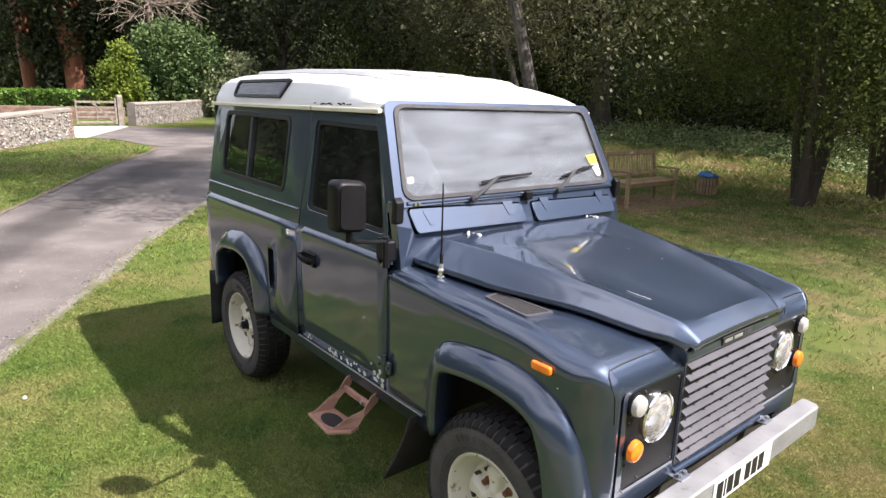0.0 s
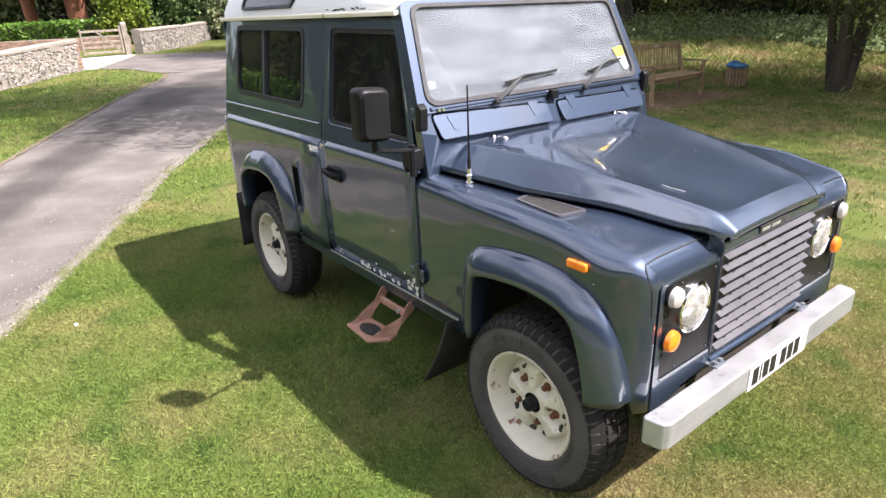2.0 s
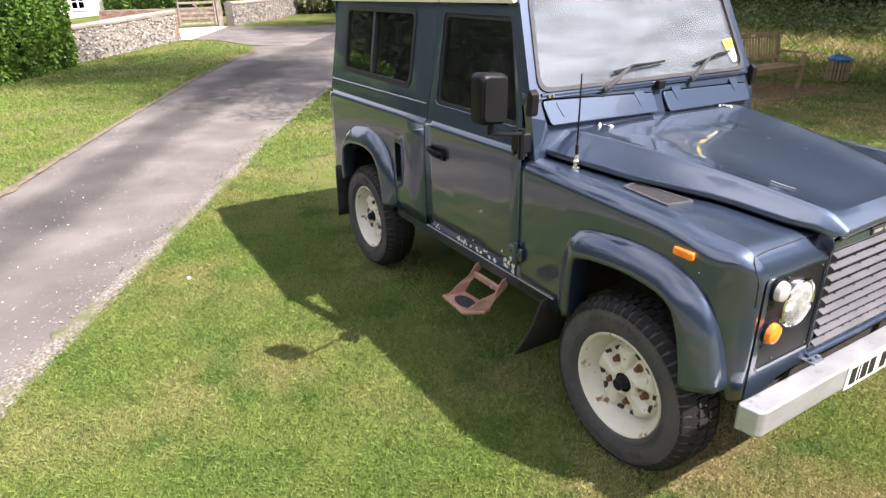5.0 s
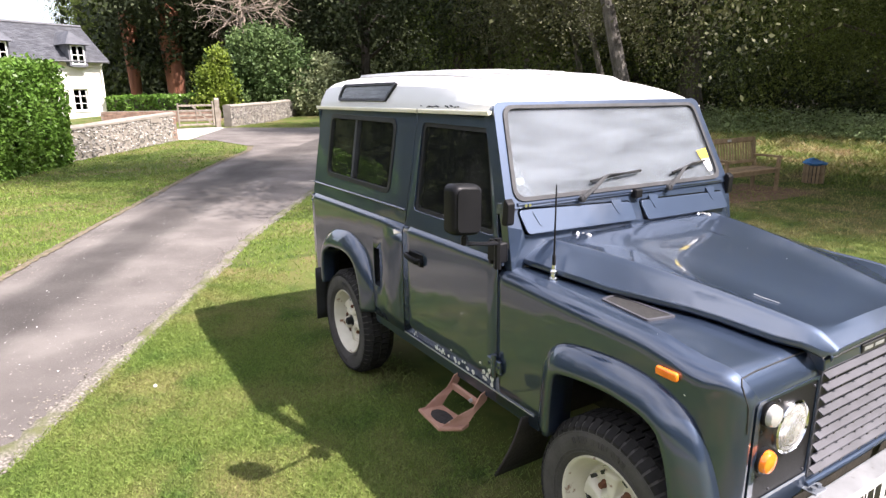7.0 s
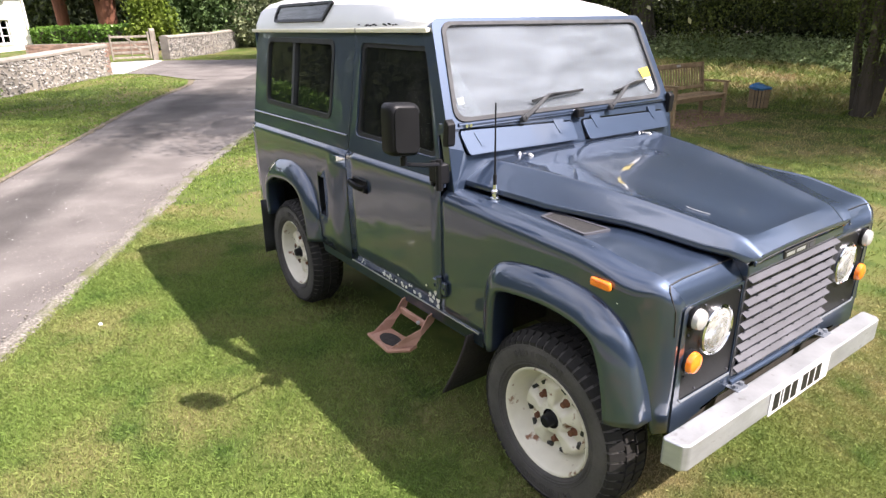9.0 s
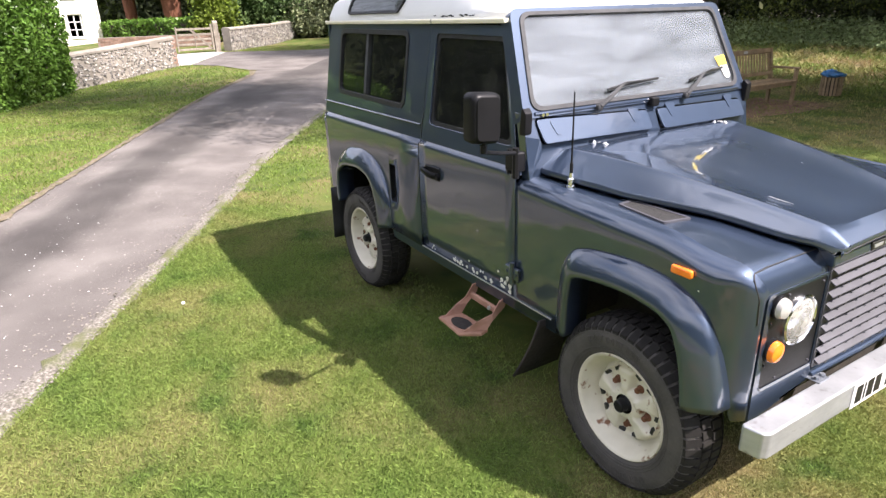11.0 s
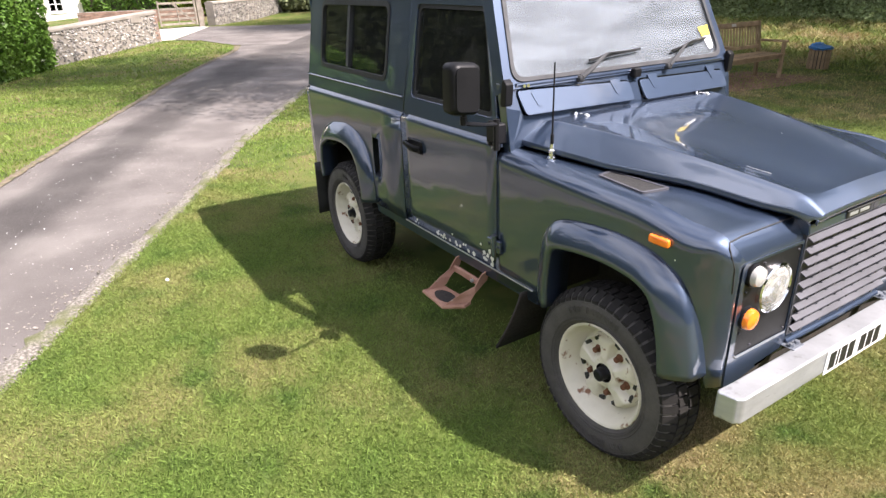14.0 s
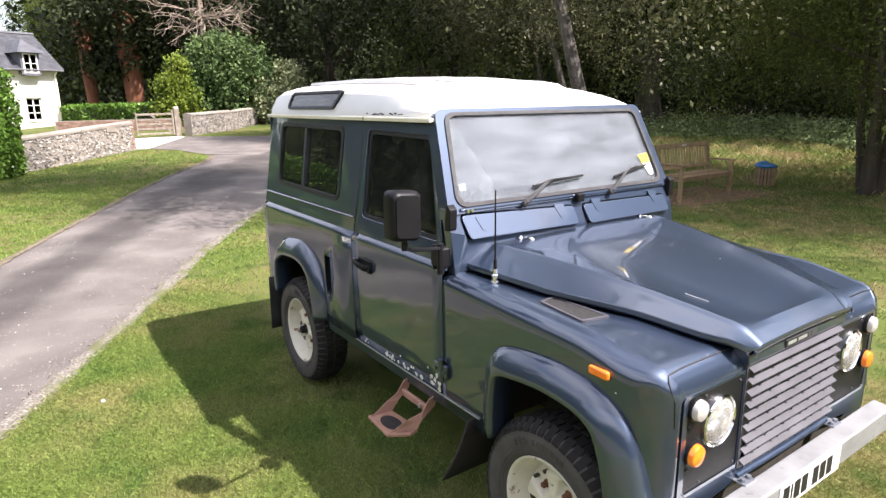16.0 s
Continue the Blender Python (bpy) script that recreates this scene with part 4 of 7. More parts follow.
# oaks beyond x = 10: unseen, added to darken the windscreen's reflection
# yew at (1.6, 11.6): added mostly out of view to shade bench and bin
for src, x, y, turn, s in (
        (yew, -2.85, 13.4, 80, 0.85), (yew, 1.6, 11.6, 200, 1.0), (birch, -14.5, 14.9, 30, 1.0), (yew, -9.1, 25.2, 150, 1.1), (oak, -0.9, 31.0, 40, 1.0), (oak, 12.0, 21.0, 100, 0.95), (oak, 17.5, 26.0, 190, 1.1),
        (oak, -15.1, 19.8, 210, 1.0), (birch, -17.4, 16.4, 70, 1.0), (birch, -20.0, 18.0, 120, 1.1), (oak, -21.0, 23.0, 300, 1.0), (oak, -26.5, 20.7, 15, 1.0),
        (oak, -32.4, 19.9, 130, 1.05), (oak, -39.5, 16.7, 250, 1.0), (oak, -43.1, 12.4, 330, 1.0), (oak, -46.6, 9.2, 50, 0.9),
        (oak, -57.5, 9.3, 170, 1.0), (larch, -26.5, 20.7, 0, 1.25), (larch, -30.9, 21.3, 100, 1.1), (larch, -59.9, 0.7, 60, 0.74),
        (oak, -5.7, 30.1, 265, 1.15), (oak, -6.6, 26.2, 20, 1.0), (oak, -1.6, 27.0, 140, 1.05), (oak, -51.5, 13.7, 0, 1.2)):
    copy_thing_scaled(src, x, y, turn, s)


def redwood(x, y, r, h, seed):
    rng = np.random.default_rng(seed)
    ob = thing("redwood_tree", "giant redwood with fibrous red-brown trunk", "tree", on_ground(x, y), "redwoods")
    bm = bmesh.new()
    prev = None
    for i in range(15):
        t = i / 14
        z = -0.2 + h * t
        rr = r * (0.62 + 0.38 * min(1, t * 4)) * (1 - 0.6 * max(0, t - 0.3))
        ring = [bm.verts.new((math.cos(a) * rr * (1 + 0.12 * noise.noise((math.cos(a) * 2.5, math.sin(a) * 2.5, z * 0.12 + seed))), math.sin(a) * rr * (1 + 0.12 * noise.noise((math.sin(a) * 3, math.cos(a) * 3, z * 0.12))), z)) for a in np.linspace(0, 2 * math.pi, 28, endpoint=False)]
        if prev:
            for k in range(28):
                bm.faces.new((prev[k], prev[(k + 1) % 28], ring[(k + 1) % 28], ring[k]))
        prev = ring
    for i in range(12):
        z, a = h * (0.3 + 0.65 * rng.random()), rng.random() * 6.28
        L = 2.6 * (1.1 - z / h)
        add_tube(bm, [(0, 0, z), (math.cos(a) * L * 0.6, math.sin(a) * L * 0.6, z - 0.2), (math.cos(a) * L, math.sin(a) * L, z + 0.1)], [0.12, 0.07, 0.02], 6)
    part("trunk", bm, M["redbark"], ob, smooth=True)
    bl = [(rng.normal() * 1.4, rng.normal() * 1.4, h * (0.16 + 0.84 * k / 13), 1.5, 1.5, 1.0) for k in range(14)]
    link_mesh("crown", quads_mesh("crown", leaf_quads(crown_points(rng, bl, 60, 0.3), 0.16, rng)), M["leaf_dark"], ob)


redwood(-48.40, 2.85, 0.52, 22, 41)
redwood(-46.65, 5.27, 0.80, 22, 42)


def dead_branches():
    rng = np.random.default_rng(44)
    ob = thing("bare_tree", "leafless grey tree with tangled drooping branches", "tree", on_ground(-40.16, 8.40))
    bm = bmesh.new()
    add_tube(bm, [(0, 0, -0.2), (0.1, 0.2, 4), (0, 0.1, 9), (0.2, 0, 12)], [0.28, 0.22, 0.14, 0.05], 8)

    def grow(p, d, ln, r, k):
        q = p + d * ln
        m = p.lerp(q, 0.5) + Vector(rng.normal(size=3)) * ln * 0.08
        add_tube(bm, [p, m, q], [r, r * 0.8, r * 0.6], 5, caps=False)
        if k:
            for _ in range(3):
                e = (d + Vector(rng.normal(size=3)) * 0.55 + Vector((0, 0, -0.12))).normalized()
                grow(q if rng.random() < 0.6 else m, e, ln * (0.6 + 0.25 * rng.random()), r * 0.58, k - 1)
    for i in range(16):
        a = 6.28 * i / 16 + rng.random() * 0.3
        grow(Vector((0, 0, 5.0 + 4.5 * rng.random())), Vector((math.cos(a), math.sin(a), 0.05)).normalized(), 1.7, 0.07, 3)
    part("crown", bm, M["deadwood"], ob)


dead_branches()


# far wood closing the view behind the trees
def far_wood():
    rng = np.random.default_rng(51)
    pts = []
    for k in range(520):
        a = radians(62 + 115 * rng.random())
        d = 52 + 14 * rng.random()
        x, y = 1.4 + d * math.cos(a), -2.0 + d * math.sin(a)
        h = 17.0 * (0.7 + 0.5 * rng.random())
        if a > radians(180.5):
            continue
        pts.append((x, y, ground_z(x, y) + rng.random() * h, 3.4, 3.4, 2.6))
    for k in range(420):                                   # unseen wood behind the camera, added for dark reflections in the car
        a = radians(197 + 218 * rng.random())
        d = 33 + 10 * rng.random()
        x, y = 1.4 + d * math.cos(a), -2.0 + d * math.sin(a)
        pts.append((x, y, ground_z(x, y) + rng.random() * (13.0 if a < radians(250) else 9.5), 3.0, 3.0, 2.4))
    p = crown_points(rng, pts, 10, 0.9, 0.3)
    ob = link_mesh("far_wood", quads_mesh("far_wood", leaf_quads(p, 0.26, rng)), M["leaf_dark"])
    tagged(ob, "dense dark woodland closing the view, and added unseen behind the camera", "wood", kind="stuff")
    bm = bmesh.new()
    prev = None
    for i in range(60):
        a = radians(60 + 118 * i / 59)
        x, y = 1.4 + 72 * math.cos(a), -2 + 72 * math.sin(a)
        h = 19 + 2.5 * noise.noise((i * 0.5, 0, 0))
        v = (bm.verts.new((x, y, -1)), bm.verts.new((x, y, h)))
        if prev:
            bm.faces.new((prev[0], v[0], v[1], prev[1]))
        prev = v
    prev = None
    for i in range(140):                                   # unseen wall behind the camera, added to darken the car's reflections
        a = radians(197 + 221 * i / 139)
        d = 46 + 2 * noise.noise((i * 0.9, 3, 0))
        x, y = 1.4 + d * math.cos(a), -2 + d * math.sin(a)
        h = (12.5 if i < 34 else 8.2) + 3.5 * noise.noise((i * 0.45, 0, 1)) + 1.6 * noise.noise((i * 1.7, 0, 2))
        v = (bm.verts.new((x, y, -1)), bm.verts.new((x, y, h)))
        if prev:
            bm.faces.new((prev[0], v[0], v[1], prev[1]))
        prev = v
    tagged(part("backdrop", bm, M["leaf_dark"]), "dark wall for distant wood, and added unseen behind the camera", "wood", kind="structure")


far_wood()


# ---- undergrowth at the edge of the wood ----
def undergrowth():
    rng = np.random.default_rng(61)
    c = []
    for _ in range(9000):
        x = -24 + 27 * rng.random()
        edge = 17.6 + 1.3 * math.sin(x * 0.5) + 0.22 * max(0.0, x + 9)
        y = edge + 5.5 * rng.random() ** 1.4
        h = 0.15 + 0.55 * rng.random() * smooth01((y - edge) / 1.2)
        c += [(x + rng.normal() * 0.10, y + rng.normal() * 0.10, ground_z(x, y) + h * rng.random()) for _ in range(7)]
    ob = link_mesh("nettles", quads_mesh("nettles", leaf_quads(np.array(c), 0.058, rng, 0.5)), M["leaf_nettle"])
    tagged(ob, "bed of pale-green nettles and ground elder under trees", "undergrowth", kind="stuff")


undergrowth()


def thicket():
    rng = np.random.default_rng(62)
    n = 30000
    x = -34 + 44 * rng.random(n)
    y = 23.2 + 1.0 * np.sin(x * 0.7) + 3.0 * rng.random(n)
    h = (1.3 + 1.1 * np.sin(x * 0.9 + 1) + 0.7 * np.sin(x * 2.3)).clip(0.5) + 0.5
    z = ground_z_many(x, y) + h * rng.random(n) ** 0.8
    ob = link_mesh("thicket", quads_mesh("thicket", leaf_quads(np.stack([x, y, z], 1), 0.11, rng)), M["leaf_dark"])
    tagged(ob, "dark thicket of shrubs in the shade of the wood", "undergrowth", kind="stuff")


thicket()
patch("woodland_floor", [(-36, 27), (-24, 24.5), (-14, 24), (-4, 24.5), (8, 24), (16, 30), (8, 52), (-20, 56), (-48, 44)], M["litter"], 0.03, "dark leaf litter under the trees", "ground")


# ---- grass ----
def in_lane(x, y):
    inside = np.zeros(len(x), bool)
    for k in range(len(LANE_L) - 1):
        q = [LANE_L[k], LANE_L[k + 1], LANE_R[k + 1], LANE_R[k]]
        s = np.stack([(q[(i + 1) % 4][0] - q[i][0]) * (y - q[i][1]) - (q[(i + 1) % 4][1] - q[i][1]) * (x - q[i][0]) for i in range(4)])
        inside |= (s >= -0.02).all(0) | (s <= 0.02).all(0)
    for poly in (JUNCTION, APRON):
        odd = np.zeros(len(x), bool)
        for (x0, y0), (x1, y1) in zip(poly, poly[1:] + poly[:1]):
            odd ^= ((y0 > y) != (y1 > y)) & (x < (x1 - x0) * (y - y0) / (y1 - y0 + 1e-12) + x0)
        inside |= odd
    return inside


def grass(name, n, region, hmin, hmax, width, seed, soften=1.0, mat="blade"):
    rng = np.random.default_rng(seed)
    x0, x1, y0, y1 = region
    # denser where the camera passes nearest
    u = rng.random((n * 2, 2))
    x, y = x0 + (x1 - x0) * u[:, 0], y0 + (y1 - y0) * u[:, 1]
    edge = np.minimum(np.minimum(x - x0, x1 - x), np.minimum(y - y0, y1 - y)) / soften
    keep = ~in_lane(x, y) & (rng.random(n * 2) < edge)
    x, y = x[keep][:n], y[keep][:n]
    n = len(x)
    z = ground_z_many(x, y)
    a = rng.random(n) * 2 * math.pi
    h = hmin + (hmax - hmin) * rng.random(n) ** 1.5
    ln = rng.normal(size=(n, 2)) * 0.6 * h[:, None]
    w = width * (0.6 + 0.8 * rng.random(n))
    sx, sy = np.cos(a) * w, np.sin(a) * w
    p = np.stack([x, y, z], 1)
    s = np.stack([sx, sy, np.zeros(n)], 1)
    mid = p + np.stack([ln[:, 0] * 0.35, ln[:, 1] * 0.35, h * 0.62], 1)
    tip = p + np.stack([ln[:, 0], ln[:, 1], h], 1)
    q = np.stack([p - s, p + s, mid + s * 0.7, tip], 1)
    ob = link_mesh(name, quads_mesh(name, q), M[mat])
    return tagged(ob, "even green mown grass of the verge" if mat == "verge" else "short mown grass with yellowed dry tufts", "grass", kind="stuff")


grass("grass", 330000, (-5.4, 0.9, -4.8, -0.4), 0.008, 0.026, 0.0014, 71, 0.8, "turf")
grass("grass", 300000, (-0.2, 2.4, -1.6, 3.0), 0.006, 0.019, 0.0013, 72, 0.8)
grass("grass", 70000, (-15.0, -4.2, -5.5, 6.0), 0.016, 0.042, 0.005, 73, 2.0, "verge")
grass("grass", 40000, (-8.0, 3.0, 2.0, 13.0), 0.016, 0.045, 0.005, 74, 2.0)
grass("grass", 40000, (-30.0, -11.0, -7.0, 9.0), 0.02, 0.05, 0.010, 75, 3.0, "verge")
grass("grass", 40000, (-22.0, 4.0, 10.5, 21.0), 0.04, 0.16, 0.008, 76, 2.0)


# ---- loose grit along the lane ----
def grit():
    rng = np.random.default_rng(77)
    vs0, fs0 = lump_mesh(rng)
    V, F, n = [], [], 0
    for _ in range(4600):
        right = rng.random() < 0.62
        u = 0.22 + 0.62 * rng.random() ** 1.6
        a, b = curve_at(LANE_L, u), curve_at(LANE_R, u)
        off = abs(rng.normal()) * 0.20 - 0.06 if right else abs(rng.normal()) * 0.14 - 0.05
        w = math.hypot(b[0] - a[0], b[1] - a[1])
        t = 1 - off / w if right else off / w
        if rng.random() < 0.32:
            t = rng.random()
        x, y = a[0] + (b[0] - a[0]) * t, a[1] + (b[1] - a[1]) * t
        s = 0.004 + 0.008 * rng.random() ** 2.5
        V.append(vs0 * np.array((s, s * (0.7 + 0.5 * rng.random()), s * 0.6)) + np.array((x, y, ground_z(x, y) + 0.014)))
        F.append(fs0 + n)
        n += len(vs0)
    ob = link_mesh("grit", mesh_from("grit", np.concatenate(V), np.concatenate(F)), M["gravel"])
    tagged(ob, "pale loose grit along the lane edges", "gravel", kind="stuff")
    V, F, n = [], [], 0
    for _ in range(150):
        u, t = 0.20 + 0.36 * rng.random(), 0.47 + 0.13 * rng.normal()
        if not 0.1 < t < 0.92:
            continue
        a, b = curve_at(LANE_L, u), curve_at(LANE_R, u)
        x, y = a[0] + (b[0] - a[0]) * t, a[1] + (b[1] - a[1]) * t
        s = 0.0025 + 0.0045 * rng.random() ** 2
        V.append(vs0 * np.array((s, s * (0.6 + 0.6 * rng.random()), s * 0.35)) + np.array((x, y, ground_z(x, y) + 0.0262 * (1 - (2 * t - 1) ** 2) ** 0.5)))
        F.append(fs0 + n)
        n += len(vs0)
    ob = link_mesh("chalk_chips", mesh_from("chalk_chips", np.concatenate(V), np.concatenate(F)), M["joinery"])
    tagged(ob, "white chalk chips scattered on the worn tarmac", "gravel", kind="stuff")


grit()
ball = bmesh.new()
bmesh.ops.create_uvsphere(ball, u_segments=16, v_segments=10, radius=0.012)
bo = part("golf_ball", ball, M["joinery"], None, smooth=True)
bo.location = (-2.73, -2.01, 0.020)
tagged(bo, "small white ball lying in the grass", "ball")

# ---- car materials ----
def paint_mat():
    """Dark blue metallic paint under lacquer, faded, with fine dust and scattered chips."""
    m = material("blue_metallic_paint", [(0.25, (0.031, 0.048, 0.083)), (0.75, (0.041, 0.064, 0.107))], scale=1.6, rough=(0.46, 0.52), metal=0.72, bump=0.012,
                 bump_scale=420, coat=1.0, second=((0.045, 0.054, 0.070), 2.4, 0.62, 0.95))
    n, l = m.node_tree.nodes, m.node_tree.links
    p = n["Principled BSDF"]
    p.inputs["Coat Roughness"].default_value = 0.05
    p.inputs["Coat IOR"].default_value = 1.82
    # hand-beaten panels: long shallow waves under the lacquer
    tc, wv, b = n.new("ShaderNodeTexCoord"), n.new("ShaderNodeTexNoise"), n.new("ShaderNodeBump")
    wv.inputs["Scale"].default_value, wv.inputs["Detail"].default_value = 4.5, 1.5
    b.inputs["Strength"].default_value, b.inputs["Distance"].default_value = 0.05, 0.06
    l.new(tc.outputs["Object"], wv.inputs["Vector"])
    l.new(wv.outputs["Fac"], b.inputs["Height"])
    l.new(b.outputs["Normal"], p.inputs["Coat Normal"])
    return m


M["paint"] = paint_mat()
M["white_roof"] = material("white_roof_paint", [(0.3, (0.68, 0.68, 0.66)), (0.7, (0.75, 0.75, 0.73))], scale=2.5, rough=(0.3, 0.45), bump=0.02, bump_scale=80, coat=0.2,
                           second=((0.50, 0.46, 0.38), 3.0, 0.70, 0.95))
M["cream_edge"] = material("cream_gutter_paint", [(0.3, (0.72, 0.68, 0.52)), (0.7, (0.80, 0.77, 0.64))], scale=9, rough=(0.4, 0.6), bump=0.1, second=((0.10, 0.08, 0.06), 14, 0.66, 0.75))
M["rubber"] = material("tyre_rubber", [(0.3, (0.040, 0.037, 0.034)), (0.7, (0.078, 0.071, 0.064))], scale=7, rough=(0.7, 0.9), bump=0.35, bump_scale=120, dist=0.003, second=((0.12, 0.105, 0.085), 3.0, 0.58, 0.9))
# darker than the sidewall: shade under bumper and flare put into the colour
M["tread"] = material("shaded_tread_rubber", [(0.3, (0.014, 0.013, 0.012)), (0.7, (0.028, 0.026, 0.024))], scale=9, rough=(0.75, 0.9), bump=0.3, bump_scale=120, dist=0.003, spec=0.2)
M["seal"] = material("black_rubber_seal", [(0.3, (0.014, 0.014, 0.015)), (0.7, (0.026, 0.026, 0.027))], scale=9, rough=(0.45, 0.6), bump=0.1, spec=0.3)
M["greyseal"] = material("weathered_grey_seal", [(0.3, (0.026, 0.027, 0.029)), (0.7, (0.050, 0.051, 0.054))], scale=12, rough=(0.6, 0.8), bump=0.2)
M["plastic"] = material("black_plastic", [(0.3, (0.007, 0.007, 0.008)), (0.7, (0.013, 0.013, 0.014))], scale=5, rough=(0.34, 0.46), bump=0.08, bump_scale=300, dist=0.002, spec=0.16)
M["greyplastic"] = material("faded_grey_plastic", [(0.3, (0.046, 0.046, 0.054)), (0.7, (0.075, 0.075, 0.087))], scale=8, rough=(0.5, 0.65), bump=0.1, bump_scale=200, per_object=0.12)
M["rim"] = material("white_steel_wheel", [(0.3, (0.56, 0.52, 0.40)), (0.7, (0.68, 0.64, 0.52))], scale=9, rough=(0.35, 0.5), bump=0.05, second=((0.20, 0.090, 0.040), 19.0, 0.61, 0.68))
M["rust"] = material("rust", [(0.3, (0.075, 0.028, 0.014)), (0.7, (0.20, 0.085, 0.040))], scale=24, rough=(0.8, 0.95), bump=0.6, bump_scale=120)
M["rusty_step"] = material("rusty_step_paint", [(0.3, (0.27, 0.140, 0.090)), (0.7, (0.42, 0.235, 0.165))], scale=9, rough=(0.7, 0.9), bump=0.35, bump_scale=70, second=((0.50, 0.42, 0.36), 30, 0.68, 0.76))
# bumper brackets, and the painted highlight under the lamp panels
M["bracket_highlight"] = material("dull_metal_and_highlight", [(0.3, (0.20, 0.22, 0.25)), (0.7, (0.30, 0.32, 0.35))], scale=9, rough=(0.3, 0.5), metal=0.6, bump=0.05)
M["galv"] = material("galvanised_steel", [(0.3, (0.40, 0.41, 0.42)), (0.55, (0.50, 0.51, 0.52)), (0.75, (0.60, 0.61, 0.62))], scale=6, stretch=(1, 1, 3), rough=(0.32, 0.48), metal=0.62, bump=0.06, bump_scale=60, second=((0.24, 0.23, 0.22), 20.0, 0.64, 0.8))
M["chrome"] = material("chrome", [(0.3, (0.72, 0.72, 0.72)), (0.7, (0.80, 0.80, 0.80))], scale=5, rough=(0.06, 0.14), metal=1.0, bump=0)
M["orange"] = material("amber_lens", [(0.3, (0.85, 0.17, 0.010)), (0.7, (0.95, 0.26, 0.020))], scale=30, rough=(0.12, 0.2), bump=0.3, bump_scale=150, dist=0.003, coat=0.6)
M["clearlens"] = material("frosted_lens", [(0.3, (0.38, 0.37, 0.34)), (0.7, (0.50, 0.49, 0.46))], scale=20, rough=(0.08, 0.15), bump=0.5, bump_scale=120, dist=0.004, coat=0.8)
# the bluish dust also carries part of the sky's reflection
M["glass_ws"] = glass_mat("dusty_hazed_windscreen", (0.72, 0.76, 0.75), 0.0, 0.105, (0.58, 0.63, 0.70))
M["glass_side"] = glass_mat("side_glass", (0.86, 0.92, 0.88), 0.0, 0.006)
# pale film painted on for bright sky reflected in the headlamps
M["glass_lamp"] = glass_mat("lamp_glass", (0.95, 0.96, 0.97), 0.03, 0.30, (0.85, 0.84, 0.78))
M["vinyl"] = material("grey_vinyl", [(0.3, (0.045, 0.045, 0.045)), (0.7, (0.075, 0.073, 0.070))], scale=6, rough=(0.5, 0.7), bump=0.2, bump_scale=120)
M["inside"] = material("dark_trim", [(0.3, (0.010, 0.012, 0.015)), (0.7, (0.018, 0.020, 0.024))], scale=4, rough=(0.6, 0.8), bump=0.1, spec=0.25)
M["under"] = material("muddy_underside", [(0.3, (0.014, 0.012, 0.010)), (0.7, (0.036, 0.029, 0.023))], scale=6, rough=(0.85, 0.95), bump=0.5)
M["bare"] = material("bare_aluminium", [(0.3, (0.62, 0.62, 0.60)), (0.7, (0.78, 0.78, 0.76))], scale=30, rough=(0.4, 0.6), metal=0.4, bump=0.2)
M["plate"] = material("white_plate", [(0.3, (0.76, 0.76, 0.74)), (0.7, (0.82, 0.82, 0.80))], scale=6, rough=(0.25, 0.4), bump=0)
# flat black: print and badges, also painted shade in grille and wheel slots
M["ink"] = material("black_ink_and_shade", [(0.3, (0.012, 0.012, 0.012)), (0.7, (0.02, 0.02, 0.02))], scale=6, rough=(0.3, 0.5), bump=0)
M["yellow"] = material("yellow_sticker", [(0.3, (0.75, 0.55, 0.030)), (0.7, (0.85, 0.66, 0.06))], scale=6, rough=(0.5, 0.6), bump=0)
M["mesh"] = material("vent_mesh", [(0.3, (0.010, 0.010, 0.010)), (0.7, (0.026, 0.024, 0.022))], scale=60, rough=(0.7, 0.9), bump=1.0, bump_scale=260, dist=0.004)

car = thing("off_road_car", "dark blue short-wheelbase off-road car with white roof, parked on grass", "car", (0, 0, 0))
XF, XR, RW = 0.040, -2.305, 0.356                       # axles and wheel radius
# cab and rear lengths and heights: drawn left, fitted to the camera's view right
LEN_D, LEN_VIEW = (-3.0, -2.86, -2.63, -2.2, -1.64, -1.45, -0.60, -0.3, 1.0), (-3.06, -2.92, -2.71, -2.285, -1.735, -1.51, -0.658, -0.34, 1.0)
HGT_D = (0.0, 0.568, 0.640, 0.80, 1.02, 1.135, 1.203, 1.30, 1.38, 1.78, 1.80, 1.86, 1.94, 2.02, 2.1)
HGT_VIEW = (0.0, 0.475, 0.555, 0.725, 0.965, 1.120, 1.160, 1.238, 1.302, 1.724, 1.765, 1.818, 1.905, 1.985, 2.06)
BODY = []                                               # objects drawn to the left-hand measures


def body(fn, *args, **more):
    """Runs a builder and notes what it made, for the body's fit to the camera's view."""
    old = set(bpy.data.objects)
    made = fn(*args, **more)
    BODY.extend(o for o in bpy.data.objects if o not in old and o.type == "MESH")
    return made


def fit_body_to_view():
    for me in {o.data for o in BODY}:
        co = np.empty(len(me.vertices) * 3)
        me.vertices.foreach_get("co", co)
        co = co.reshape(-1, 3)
        co[:, 0], co[:, 2] = np.interp(co[:, 0], LEN_D, LEN_VIEW), np.interp(co[:, 2], HGT_D, HGT_VIEW)
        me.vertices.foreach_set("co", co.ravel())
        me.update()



# ---- car shape helpers ----
def loft(bm, rows, closed=False, skip=None):
    vs = [[bm.verts.new(p) for p in r] for r in rows]
    for i in range(len(vs) - 1):
        n = len(vs[i])
        for j in range(n if closed else n - 1):
            if skip and skip(i, j):
                continue
            bm.faces.new((vs[i][j], vs[i][(j + 1) % n], vs[i + 1][(j + 1) % n], vs[i + 1][j]))
    return vs


